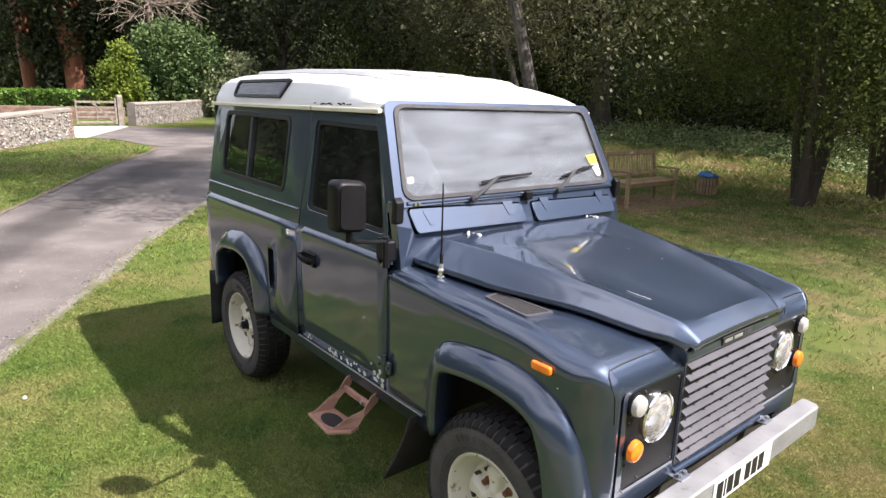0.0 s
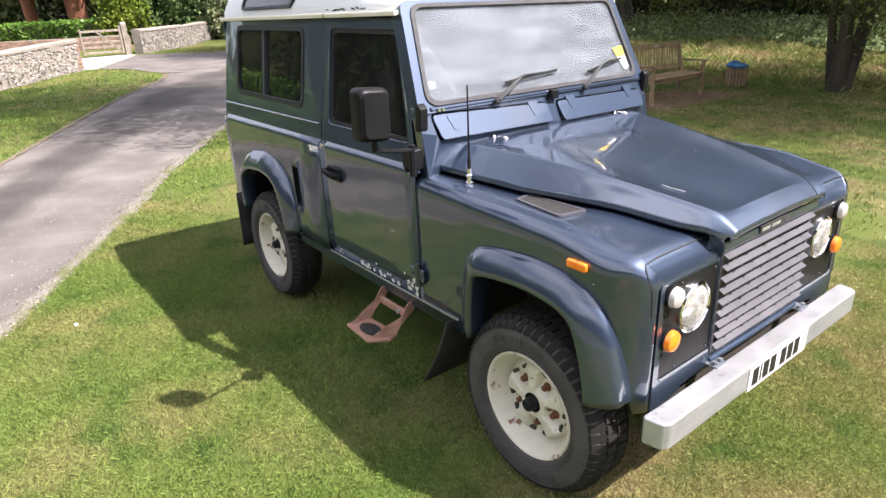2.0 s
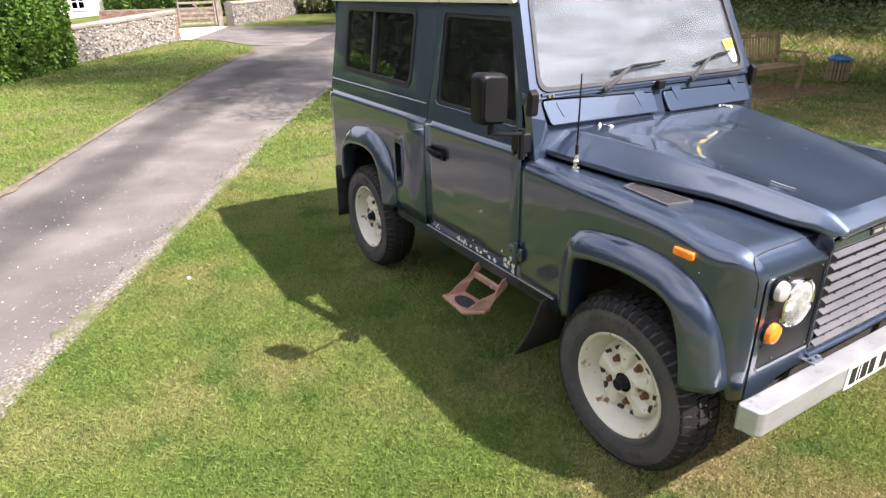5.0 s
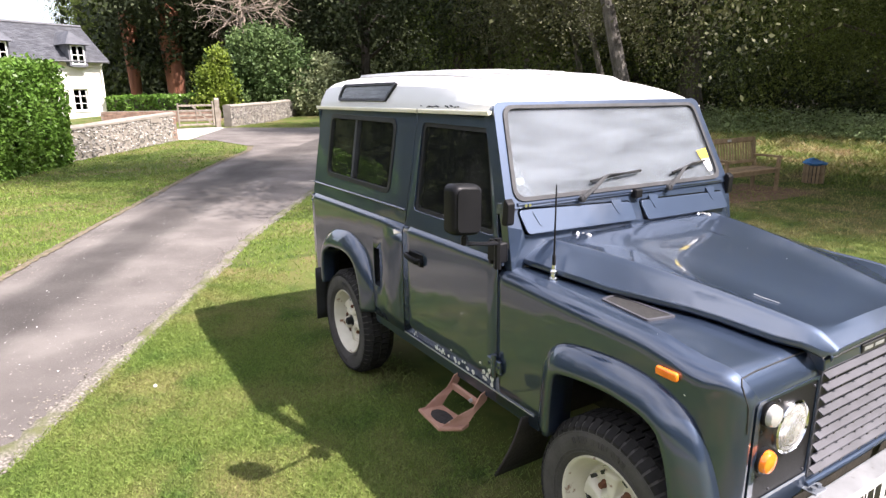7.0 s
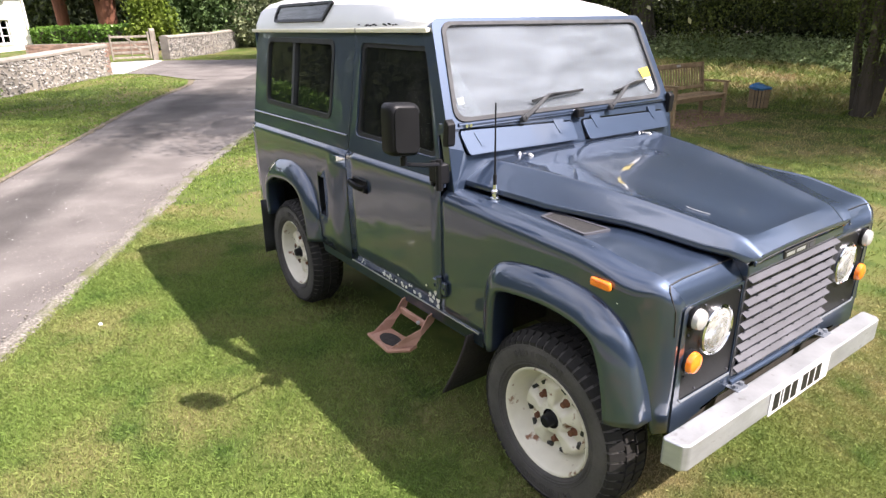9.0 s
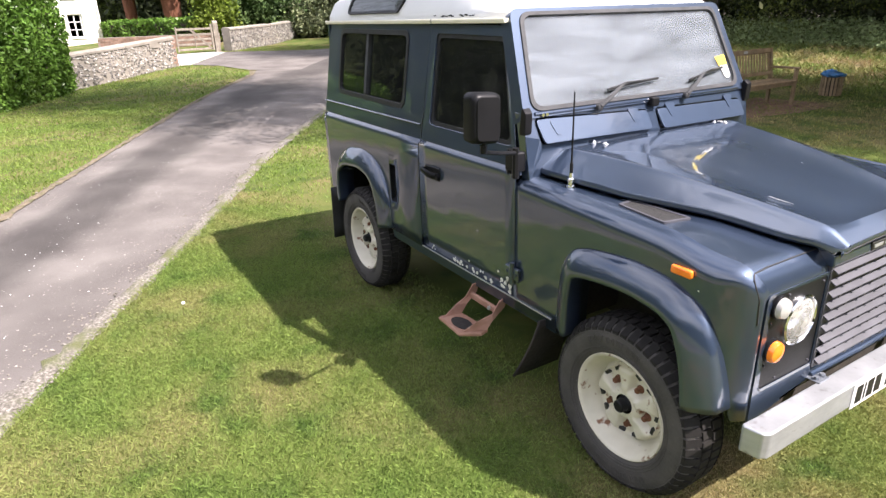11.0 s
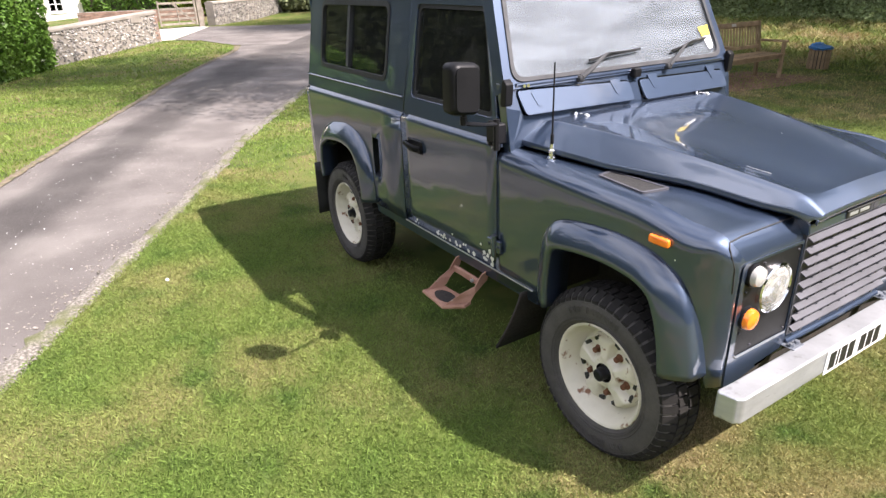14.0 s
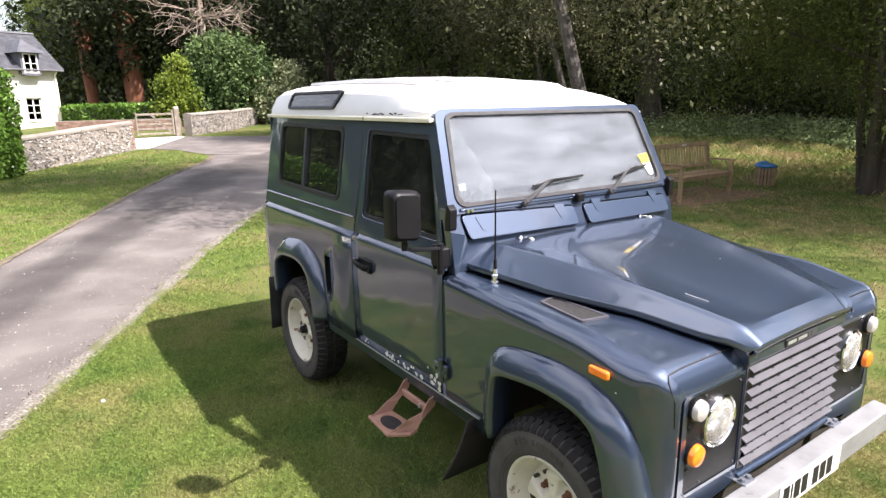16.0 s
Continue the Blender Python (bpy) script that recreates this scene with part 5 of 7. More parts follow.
def sheet_part(name, bm, mat, parent, label="", thick=0.004, smooth=True, sharp=35):
    ob = part(name, bm, mat, parent, label, smooth, sharp)
    s = ob.modifiers.new("thickness", "SOLIDIFY")
    s.thickness, s.offset = thick, -1
    return ob


def soft(ob, w=0.004, seg=2):
    b = ob.modifiers.new("edges", "BEVEL")
    b.width, b.segments, b.limit_method = w, seg, "ANGLE"
    return ob


def lathe(bm, prof, n=48, axis="y", centre=(0, 0, 0)):
    """Turns (offset along the axis, radius) about the axis."""
    rows = []
    for i in range(n):
        a = 2 * math.pi * i / n
        rows.append([(centre[0] + r * math.cos(a), centre[1] + h, centre[2] + r * math.sin(a)) if axis == "y" else
                     (centre[0] + h, centre[1] + r * math.cos(a), centre[2] + r * math.sin(a)) if axis == "x" else
                     (centre[0] + r * math.cos(a), centre[1] + r * math.sin(a), centre[2] + h) for h, r in prof])
    rows.append(rows[0])
    vs = [[bm.verts.new(p) for p in r] for r in rows[:-1]]
    for i in range(n):
        for j in range(len(prof) - 1):
            bm.faces.new((vs[i][j], vs[i][j + 1], vs[(i + 1) % n][j + 1], vs[(i + 1) % n][j]))
    return vs


def upper_y(z):
    """Half width of the upper body, which leans in towards the roof."""
    return 0.781 - (z - 1.25) * 0.155


# side section below the windows: (half width, z) from the sill to the window line
SIDE = [(0.806, 1.135), (0.8055, 1.155), (0.801, 1.175), (0.791, 1.194), (0.784, 1.203), (0.781, 1.212), (0.780, 1.25)]


def side_rows(x, zlow, s, steps=8):
    base = 0.806 - 0.010 * max(0, (0.75 - zlow)) / 0.15
    rows = [(x, s * (0.806 - 0.012 * max(0.0, 0.72 - (zlow + (1.135 - zlow) * k / steps)) / 0.12), zlow + (1.135 - zlow) * k / steps) for k in range(steps)]
    return rows + [(x, s * w, z) for w, z in SIDE]


FLARE_F = [(-0.350, 0.545), (-0.348, 0.66), (-0.338, 0.78), (-0.318, 0.850), (-0.272, 0.906), (-0.186, 0.940), (-0.009, 0.962), (0.123, 0.960), (0.240, 0.938), (0.332, 0.882), (0.386, 0.785), (0.420, 0.662), (0.436, 0.552)]
REAR_VIEW = [(-2.722, 0.555), (-2.722, 0.70), (-2.672, 0.86), (-2.520, 0.953), (-2.360, 0.983), (-2.220, 0.988), (-2.070, 0.950), (-1.965, 0.860), (-1.905, 0.71), (-1.888, 0.545)]
FLARE_R = [(float(np.interp(x, LEN_VIEW, LEN_D)), float(np.interp(z, HGT_VIEW, HGT_D))) for x, z in REAR_VIEW]


def arch_low(x, path, sill, drop=0.055):
    """Lower edge of a panel above the wheel: the arch line, else the sill."""
    xs = [p[0] for p in path]
    if x <= xs[0] or x >= xs[-1]:
        return sill
    for (x0, z0), (x1, z1) in zip(path[:-1], path[1:]):
        if x0 <= x <= x1:
            return max(sill, z0 + (z1 - z0) * (x - x0) / (x1 - x0) - drop)
    return sill


def flare(path, s, name):
    """Moulded wheel-arch eyebrow: proud of the body, flat outside, turned in at the lip."""
    bm = bmesh.new()
    sm = [curve_at(path, k / 44) for k in range(45)]
    cx = sum(p[0] for p in path) / len(path)
    rows = []
    for i, (x, z) in enumerate(sm):
        a, b = sm[max(i - 1, 0)], sm[min(i + 1, 44)]
        t = Vector((b[0] - a[0], 0, b[1] - a[1])).normalized()
        nrm = Vector((t.z, 0, -t.x))                      # towards the wheel
        if nrm.dot(Vector((cx - x, 0, 0.45 - z))) < 0:
            nrm = -nrm
        p = Vector((x, 0, z))
        root = min(0.803, wing_side(x) - 0.006) if x > 0 else 0.803
        sec = [(0.0, root), (0.003, 0.812), (0.014, 0.825), (0.034, 0.841), (0.058, 0.855), (0.082, 0.865), (0.098, 0.868), (0.108, 0.862), (0.111, 0.850), (0.109, 0.800), (0.108, 0.74)]
        rows.append([tuple(p + nrm * d + Vector((0, s * w, 0))) for d, w in sec])
    loft(bm, rows)
    return sheet_part(name, bm, M["paint"], car, "moulded blue wheel-arch eyebrow", 0.004, True, 50)


# ---- wings ----
def wing_top(x):
    return 1.126 - 0.045 * (x + 0.60) - 0.034 * smooth01((x - 0.10) / 0.30)


def nose_z(x):
    """Height of the wing top, which slopes down over the lamps at the front."""
    if x < 0.375:
        return wing_top(x)
    return float(np.interp(x, (-1.0, 0.375, 0.395, 0.412, 0.430, 0.448, 0.458, 0.4645), (wing_top(-1.0), wing_top(0.375), 1.044, 1.036, 1.020, 0.997, 0.976, 0.955)))


def wing_side(x):
    """Half width of the wing, rounding in towards the front corner."""
    k = max(0.0, (x - 0.255) / 0.212)
    return 0.803 - 0.130 * (1 - math.sqrt(max(0.0, 1 - min(1.0, k) ** 2)))


def bonnet_edge(x):
    """Half width of the bonnet's lower edge, curving in to the nose."""
    return float(np.interp(x, (-0.62, -0.18, 0.0, 0.12, 0.20, 0.28, 0.36, 0.42, 0.46, 0.48, 0.497), (0.705, 0.646, 0.588, 0.548, 0.515, 0.480, 0.450, 0.427, 0.402, 0.384, 0.352)))


def wing(s):
    bm = bmesh.new()
    xs = sorted(set([round(v, 4) for v in np.linspace(-0.652, 0.285, 30)] + [p[0] + e for p in (FLARE_F[0], FLARE_F[-1]) for e in (-0.003, 0.003)] + [0.32, 0.35, 0.375, 0.385, 0.395, 0.404, 0.412, 0.421, 0.430, 0.439, 0.448, 0.453, 0.458, 0.4615, 0.4645]))
    rows = []
    for x in xs:
        zt, w = nose_z(x), wing_side(x)
        low = arch_low(x, FLARE_F, 0.500)
        r = 0.060 if x < 0.36 else 0.060 - 0.042 * (x - 0.36) / 0.1045
        sec = [(w, low + (zt - r - 0.012 - low) * j / 6) for j in range(7)]
        for a in (10, 25, 40, 55, 70, 84):
            sec.append((w - r * (1 - math.cos(radians(a))), zt - r - 0.006 + r * math.sin(radians(a))))
        e = min(bonnet_edge(min(x, 0.45)) - 0.03, w - r - 0.06) if x < 0.40 else 0.345
        sec += [(w - r - 0.003, zt - 0.002), (w - r - 0.009, zt + 0.0015), (w - r - 0.016, zt - 0.003), (e + 0.02, zt - 0.003), (e, zt - 0.005), (e - 0.004, zt - 0.05)]
        rows.append([(x, s * a, b) for a, b in sec])
    loft(bm, rows)
    return sheet_part("wing", bm, M["paint"], car, "front wing with scuffed blue paint", 0.004, True, 26)


for s in (-1, 1):
    wing(s)
    flare(FLARE_F, s, "front_wheel_arch")
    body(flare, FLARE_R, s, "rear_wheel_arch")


# ---- doors and rear body sides ----
def door(s):
    bm = bmesh.new()
    xs = list(np.linspace(-1.445, -0.592, 12))
    loft(bm, [[p for p in side_rows(x, 0.640, s)] for x in xs])
    d = sheet_part("door", bm, M["paint"], car, "closed front door with chipped lower edge", 0.006, True, 30)
    # upper frame with the window opening
    up = bmesh.new()
    fx = 0.0 if s < 0 else -0.06                           # far frame set back to hide behind the windscreen post in the view
    outer = rounded([(-1.445, 1.206), (-0.604 + fx * 0.3, 1.206), (-0.775 + fx, 1.790), (-1.445, 1.795)], 0.012, 2)
    hole = rounded([(-1.382, 1.318), (-0.660, 1.310), (-0.808, 1.755), (-1.386, 1.763)], [0.035, 0.03, 0.035, 0.03], 5)
    holed_plate(up, outer, [hole], lambda u, v, t: (u, s * (upper_y(v) - t), v), 0.034)
    soft(part("window_frame", up, M["paint"], d, smooth=True, sharp=25), 0.004)
    rb = bmesh.new()
    h2 = rounded([(-1.362, 1.338), (-0.688, 1.330), (-0.822, 1.736), (-1.367, 1.744)], 0.03, 5)
    holed_plate(rb, hole, [h2], lambda u, v, t: (u, s * (upper_y(v) - 0.010 - t), v), 0.016)
    part("window_seal", rb, M["seal"], d)
    gl = bmesh.new()
    holed_plate(gl, rounded([(-1.376, 1.323), (-0.668, 1.315), (-0.812, 1.750), (-1.380, 1.757)], 0.03, 5), [], lambda u, v, t: (u, s * (upper_y(v) - 0.017 - t), v), 0.004)
    part("window_glass", gl, M["glass_side"], d).visible_shadow = False
    # press-button handle in its dished backplate
    hb = bmesh.new()
    add_box(hb, -1.375, -1.225, min(s * 0.803, s * 0.812), max(s * 0.803, s * 0.812), 1.025, 1.078, 0.004)
    hp = soft(part("handle_plate", hb, M["plastic"], d), 0.003)
    hh = bmesh.new()
    add_tube(hh, [(-1.372, s * 0.812, 1.056), (-1.36, s * 0.838, 1.060), (-1.30, s * 0.845, 1.056), (-1.26, s * 0.838, 1.050), (-1.245, s * 0.812, 1.046)], [0.011, 0.011, 0.012, 0.012, 0.012], 8)
    add_tube(hh, [(-1.235, s * 0.81, 1.043), (-1.235, s * 0.826, 1.043)], 0.014, 10)
    part("handle", hh, M["plastic"], d, smooth=True)
    # strap hinges at the front edge; the far upper one dropped for the view
    for z in ((0.755, 1.205) if s < 0 else (0.755,)):
        hg = bmesh.new()
        add_box(hg, -0.640, -0.545, min(s * 0.805, s * 0.822), max(s * 0.805, s * 0.822), z - 0.028, z + 0.028, 0.003)
        add_tube(hg, [(-0.585, s * 0.822, z - 0.05), (-0.585, s * 0.822, z + 0.05)], 0.013, 8)
        for dx in (-0.625, -0.560):
            add_tube(hg, [(dx, s * 0.820, z), (dx, s * 0.828, z)], 0.008, 6)
        part("hinge", hg, M["paint"], d, "blue-painted strap hinge")
    # flaked paint along the bottom
    if s < 0:
        rng = np.random.default_rng(81)
        V, F = [], []
        for k in range(34):
            u = rng.choice((0.45, 0.62, 0.70, 0.93, 0.97)) + 0.06 * rng.normal() if k > 8 else rng.random()
            u = min(1.0, max(0.02, u))
            x = -1.42 + 0.80 * u
            z = 0.650 + 0.055 * rng.random() ** 2 * (0.4 + u)
            n = 7
            c = len(V)
            r = 0.004 + 0.009 * rng.random() * (0.4 + u)
            for i in range(n):
                a = 2 * math.pi * i / n
                q = 0.6 + 0.7 * rng.random()
                V.append((x + r * q * math.cos(a), -0.8035 - 0.003 * (z - 0.6) / 0.1 - 0.0012, z + r * q * 0.9 * math.sin(a)))
            F.append(tuple(range(c, c + n)))
        ch = link_mesh("flaked_paint", mesh_from("flaked_paint", V, F), M["bare"], d, "pale bare-metal flakes along the bottom edge")
        ch["kind"] = "stuff"
        so = ch.modifiers.new("thickness", "SOLIDIFY")
        so.thickness = 0.001
    return d


def rear_side(s):
    bm = bmesh.new()
    xs = sorted(set([-2.85, -2.80] + [round(v, 4) for v in np.linspace(-2.705, -1.87, 26)] + [-1.84, -1.805, -1.712, -1.66, -1.455] + [FLARE_R[0][0] - 0.003, FLARE_R[-1][0] + 0.003]))
    rows = []
    zs = [0.0, 0.14, 0.30, 0.42, 0.55, 0.80, 0.90, 1.0]
    for x in xs:
        low = arch_low(x, FLARE_R, 0.625)
        sec = []
        for j, t in enumerate(zs):
            z = low + (1.135 - low) * t
            if -1.83 < x < -1.69:
                z = [low, 0.68, 0.75, 0.802, 0.90, 1.018, 1.07, 1.135][j]
            sec.append((x, s * 0.806, z))
        rows.append(sec + [(x, s * w, z) for w, z in SIDE])
    filler = s < 0

    def cut(i, j):
        return filler and abs((xs[i] + xs[i + 1]) / 2 + 1.758) < 0.03 and 3 <= j <= 4
    loft(bm, rows, skip=cut)
    q = sheet_part("rear_side_panel", bm, M["paint"], car, "", 0.005, True, 30)
    if filler:
        fb = bmesh.new()
        x0, x1, z0, z1 = -1.807, -1.710, 0.800, 1.020
        a = [(x0, -0.804, z0), (x1, -0.804, z0), (x1, -0.804, z1), (x0, -0.804, z1)]
        b = [(x0, -0.735, z0 + 0.035), (x1, -0.700, z0 + 0.045), (x1, -0.700, z1), (x0, -0.735, z1)]
        va, vb = [fb.verts.new(p) for p in a], [fb.verts.new(p) for p in b]
        fb.faces.new(vb)
        for k in range(4):
            fb.faces.new((va[k], va[(k + 1) % 4], vb[(k + 1) % 4], vb[k]))
        fr = part("filler_recess", fb, M["inside"], q, "dark fuel-filler recess")
        cp = bmesh.new()
        lathe(cp, [(-0.03, 0.0), (-0.03, 0.030), (-0.026, 0.036), (0.0, 0.036), (0.006, 0.028), (0.03, 0.026)], 18, "y", (-1.757, -0.735, 0.925))
        part("filler_cap", cp, M["plastic"], q, smooth=True)
    # upper side with sliding window
    up = bmesh.new()
    outer = rounded([(-2.855, 1.206), (-1.455, 1.206), (-1.442, 1.795), (-2.835, 1.800)], 0.01, 2)
    hole = rounded([(-2.615, 1.395), (-1.650, 1.385), (-1.645, 1.765), (-2.610, 1.770)], 0.055, 6)
    holed_plate(up, outer, [hole], lambda u, v, t: (u, s * (upper_y(v) - t), v), 0.030)
    soft(part("upper_side_panel", up, M["paint"], q, smooth=True, sharp=25), 0.003)
    sb = bmesh.new()
    rim_o = rounded([(-2.626, 1.384), (-1.639, 1.374), (-1.634, 1.776), (-2.621, 1.781)], 0.062, 6)
    rim_i = rounded([(-2.600, 1.410), (-1.664, 1.400), (-1.660, 1.750), (-2.596, 1.755)], 0.048, 6)
    holed_plate(sb, rim_o, [rim_i], lambda u, v, t: (u, s * (upper_y(v) + 0.005 - t), v), 0.020)
    sl = soft(part("window_seal", sb, M["seal"], q), 0.004)
    g1 = bmesh.new()
    holed_plate(g1, [(-2.60, 1.405), (-2.185, 1.400), (-2.185, 1.755), (-2.60, 1.758)], [], lambda u, v, t: (u, s * (upper_y(v) - 0.008 - t), v), 0.004)
    part("window_glass", g1, M["glass_side"], q).visible_shadow = False
    g2 = bmesh.new()
    holed_plate(g2, [(-2.215, 1.400), (-1.66, 1.395), (-1.66, 1.752), (-2.215, 1.755)], [], lambda u, v, t: (u, s * (upper_y(v) - 0.020 - t), v), 0.004)
    part("window_glass", g2, M["glass_side"], q).visible_shadow = False
    br = bmesh.new()
    holed_plate(br, [(-2.215, 1.41), (-2.185, 1.41), (-2.185, 1.75), (-2.215, 1.75)], [], lambda u, v, t: (u, s * (upper_y(v) - 0.003 - t), v), 0.022)
    part("window_bar", br, M["greyseal"], q, "aluminium bar between the sliding panes")
    # waist capping under the side window
    tr = bmesh.new()
    add_prism(tr, [(s * 0.778, 1.296), (s * 0.786, 1.298), (s * 0.7875, 1.304), (s * 0.784, 1.309), (s * 0.775, 1.311)], "x", -2.858, -1.458)
    soft(part("waist_capping", tr, M["paint"], q, "thin raised capping worn at its edge"), 0.002)
    return q


def sill(s):
    sl = bmesh.new()
    add_prism(sl, [(s * 0.800, 0.634), (s * 0.803, 0.626), (s * 0.796, 0.575), (s * 0.775, 0.568), (s * 0.765, 0.634)], "x", -1.805, -0.325)
    sb = soft(part("sill_panel", sl, M["paint"], car, "blue sill below the doors"), 0.003)
    ln = bmesh.new()
    add_box(ln, -1.80, -0.345, min(s * 0.800, s * 0.8055), max(s * 0.800, s * 0.8055), 0.627, 0.632)
    part("sill_edge", ln, M["galv"], sb, "pale worn edge of the sill")


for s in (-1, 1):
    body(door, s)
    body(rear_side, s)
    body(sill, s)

# dark shell added inside so that the panel gaps look shaded
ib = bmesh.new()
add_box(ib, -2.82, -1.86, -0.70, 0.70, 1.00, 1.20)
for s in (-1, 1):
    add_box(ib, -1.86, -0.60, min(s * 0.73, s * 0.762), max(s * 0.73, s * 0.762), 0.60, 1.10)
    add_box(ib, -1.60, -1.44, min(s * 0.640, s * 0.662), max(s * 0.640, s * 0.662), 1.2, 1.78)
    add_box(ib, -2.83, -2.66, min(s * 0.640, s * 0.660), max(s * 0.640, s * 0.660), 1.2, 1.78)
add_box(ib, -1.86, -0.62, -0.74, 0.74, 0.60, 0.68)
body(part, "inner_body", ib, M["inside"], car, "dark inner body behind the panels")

# wheel housings, chassis and axles
ch = bmesh.new()
for s in (-1, 1):
    add_box(ch, -2.80, 0.40, min(s * 0.30, s * 0.40), max(s * 0.30, s * 0.40), 0.46, 0.60)
    add_tube(ch, [(XF, 0, RW), (XF, s * 0.68, RW)], 0.05, 12)
    add_tube(ch, [(XR, 0, RW), (XR, s * 0.68, RW)], 0.05, 12)
add_box(ch, 0.36, 0.425, -0.60, 0.60, 0.42, 0.56)
part("chassis", ch, M["under"], car)
for x0, x1, top in ((-0.37, 0.41, 1.00), (-2.74, -1.88, 1.02)):
    for s in (-1, 1):
        ch = bmesh.new()
        b = [(x0, 0.52), (x0 + 0.02, 0.80), (x0 + 0.18, top - 0.04), (x1 - 0.18, top - 0.04), (x1 - 0.02, 0.80), (x1, 0.52)]
        vs = loft(ch, [[(x, s * w, z) for x, z in b] for w in (0.772, 0.42)])
        ch.faces.new(vs[1])
        sheet_part("wheel_housing", ch, M["under"], car, "mud-stained wheel housing", 0.004, False)


# ---- wheels ----
def wheel():
    bk = bmesh.new()
    lathe(bk, [(0.02, 0.0), (0.02, 0.195), (0.05, 0.20)], 32)
    w = part("wheel", bk, M["under"], car, "road wheel standing on the grass")
    ty = bmesh.new()
    prof = [(-0.078, 0.210), (-0.097, 0.228), (-0.105, 0.262), (-0.106, 0.290), (-0.101, 0.316), (-0.093, 0.330), (-0.080, 0.340), (-0.040, 0.345), (0.0, 0.346), (0.040, 0.345), (0.080, 0.340), (0.093, 0.330), (0.101, 0.316), (0.106, 0.290), (0.105, 0.262), (0.097, 0.228), (0.078, 0.210)]
    lathe(ty, prof, 72)
    tb = bmesh.new()
    N = 54
    for k in range(N):                                    # tread blocks in four staggered rows
        a0 = 2 * math.pi * k / N
        for row, (h0, h1, off) in enumerate(((-0.103, -0.058, 0.0), (-0.050, -0.005, 0.5), (0.005, 0.050, 0.0), (0.058, 0.103, 0.5))):
            a = a0 + off * 2 * math.pi / N
            da = 2 * math.pi / N * 0.38
            vs = []
            for r in (0.337 if row in (0, 3) else 0.341, 0.356):
                for h in (h0, h1):
                    edge = (row == 0 and h == h0) or (row == 3 and h == h1)
                    rr = r - (0.030 if edge and r > 0.35 else 0.028 if edge else 0.0)
                    for t in (a - da, a + da):
                        vs.append(tb.verts.new((rr * math.cos(t), h, rr * math.sin(t))))
            for f in ((4, 5, 7, 6), (0, 1, 5, 4), (2, 6, 7, 3), (0, 4, 6, 2), (1, 3, 7, 5)):
                tb.faces.new([vs[i] for i in f])
    for r, h in ((0.312, -0.1025), (0.248, -0.1025), (0.236, -0.100)):  # moulded rings on the sidewall
        add_tube(ty, [(r * math.cos(t), h, r * math.sin(t)) for t in np.linspace(0, 2 * math.pi, 64, endpoint=False)], 0.0026, 5, closed=True)
    for k in range(11):                                       # raised moulding on the sidewall
        for base in (1.9, 5.1):
            t = base + (k - 5) * 0.088
            m = Matrix.Rotation(-t, 4, "Y") @ Matrix.Translation((0.280, -0.1055, 0))
            if k % 4 != 3:
                add_box(ty, -0.013, 0.013, -0.003, 0.003, -0.007, -0.003, m=m)
            add_box(ty, -0.013 + 0.008 * (k % 2), 0.013, -0.003, 0.003, 0.003, 0.007, m=m)
            add_box(ty, 0.009, 0.013, -0.003, 0.003, -0.003, 0.003, m=m)
    part("tyre", ty, M["rubber"], w, "worn black all-terrain tyre", smooth=True, sharp=30)
    tread = part("tread", tb, M["tread"], w, "chunky tread blocks")
    tread["kind"] = "stuff"
    rm = bmesh.new()
    prof = [(-0.074, 0.217), (-0.086, 0.219), (-0.092, 0.214), (-0.090, 0.207), (-0.080, 0.201), (-0.066, 0.197), (-0.050, 0.190), (-0.030, 0.180), (-0.012, 0.172), (-0.004, 0.164), (-0.006, 0.156)]
    lathe(rm, prof, 64)
    # pressed centre disc: five raised spokes spreading to the rim, nut pockets between them
    n, rings = 120, [0.157, 0.152, 0.147, 0.141, 0.134, 0.126, 0.117, 0.108, 0.099, 0.090, 0.081, 0.073, 0.065, 0.057, 0.049, 0.040]
    vs = []
    for i in range(n):
        a = 2 * math.pi * i / n
        c = 0.5 + 0.5 * math.cos(5 * a)
        row = []
        for r in rings:
            pocket = smooth01((c - 0.34) / 0.26) * smooth01((r - 0.060) / 0.020) * smooth01((0.150 - r) / 0.012)
            spoke = smooth01((0.42 - c) / 0.25) * smooth01((r - 0.05) / 0.02) * smooth01((0.154 - r) / 0.02)
            h = -0.014 - 0.026 * smooth01((0.155 - r) / 0.012) - 0.012 * smooth01((0.10 - r) / 0.05) + 0.021 * pocket - 0.008 * spoke
            row.append(rm.verts.new((r * math.cos(a), h, r * math.sin(a))))
        vs.append(row)
    for i in range(n):
        for j in range(len(rings) - 1):
            rm.faces.new((vs[i][j], vs[i][j + 1], vs[(i + 1) % n][j + 1], vs[(i + 1) % n][j]))
    part("rim", rm, M["rim"], w, "cream-white steel rim with rust spots", smooth=True, sharp=45)
    for k in range(5):
        a = 2 * math.pi * k / 5
        m = Matrix.Rotation(-a, 4, "Y")
        # black blocks stand in for the shade inside the slots
        for q in (-0.034, 0.034):
            sl = bmesh.new()
            add_box(sl, 0.127, 0.142, -0.0320, 0.012, q - 0.015, q + 0.015, 0.002, m=m)
            part("slot", sl, M["ink"], w, "black block painted in for a shaded cooling slot")
        c = (0.094 * math.cos(a), -0.024, 0.094 * math.sin(a))
        rt = bmesh.new()
        lathe(rt, [(-0.0035, 0.0), (-0.0030, 0.014), (0.002, 0.017), (0.010, 0.018)], 14, "y", c)
        part("nut_seat", rt, M["rust"], w, "rust-stained nut seat")
        nb = bmesh.new()
        lathe(nb, [(-0.022, 0.0), (-0.022, 0.010), (-0.018, 0.013), (0.0, 0.014)], 6, "y", c)
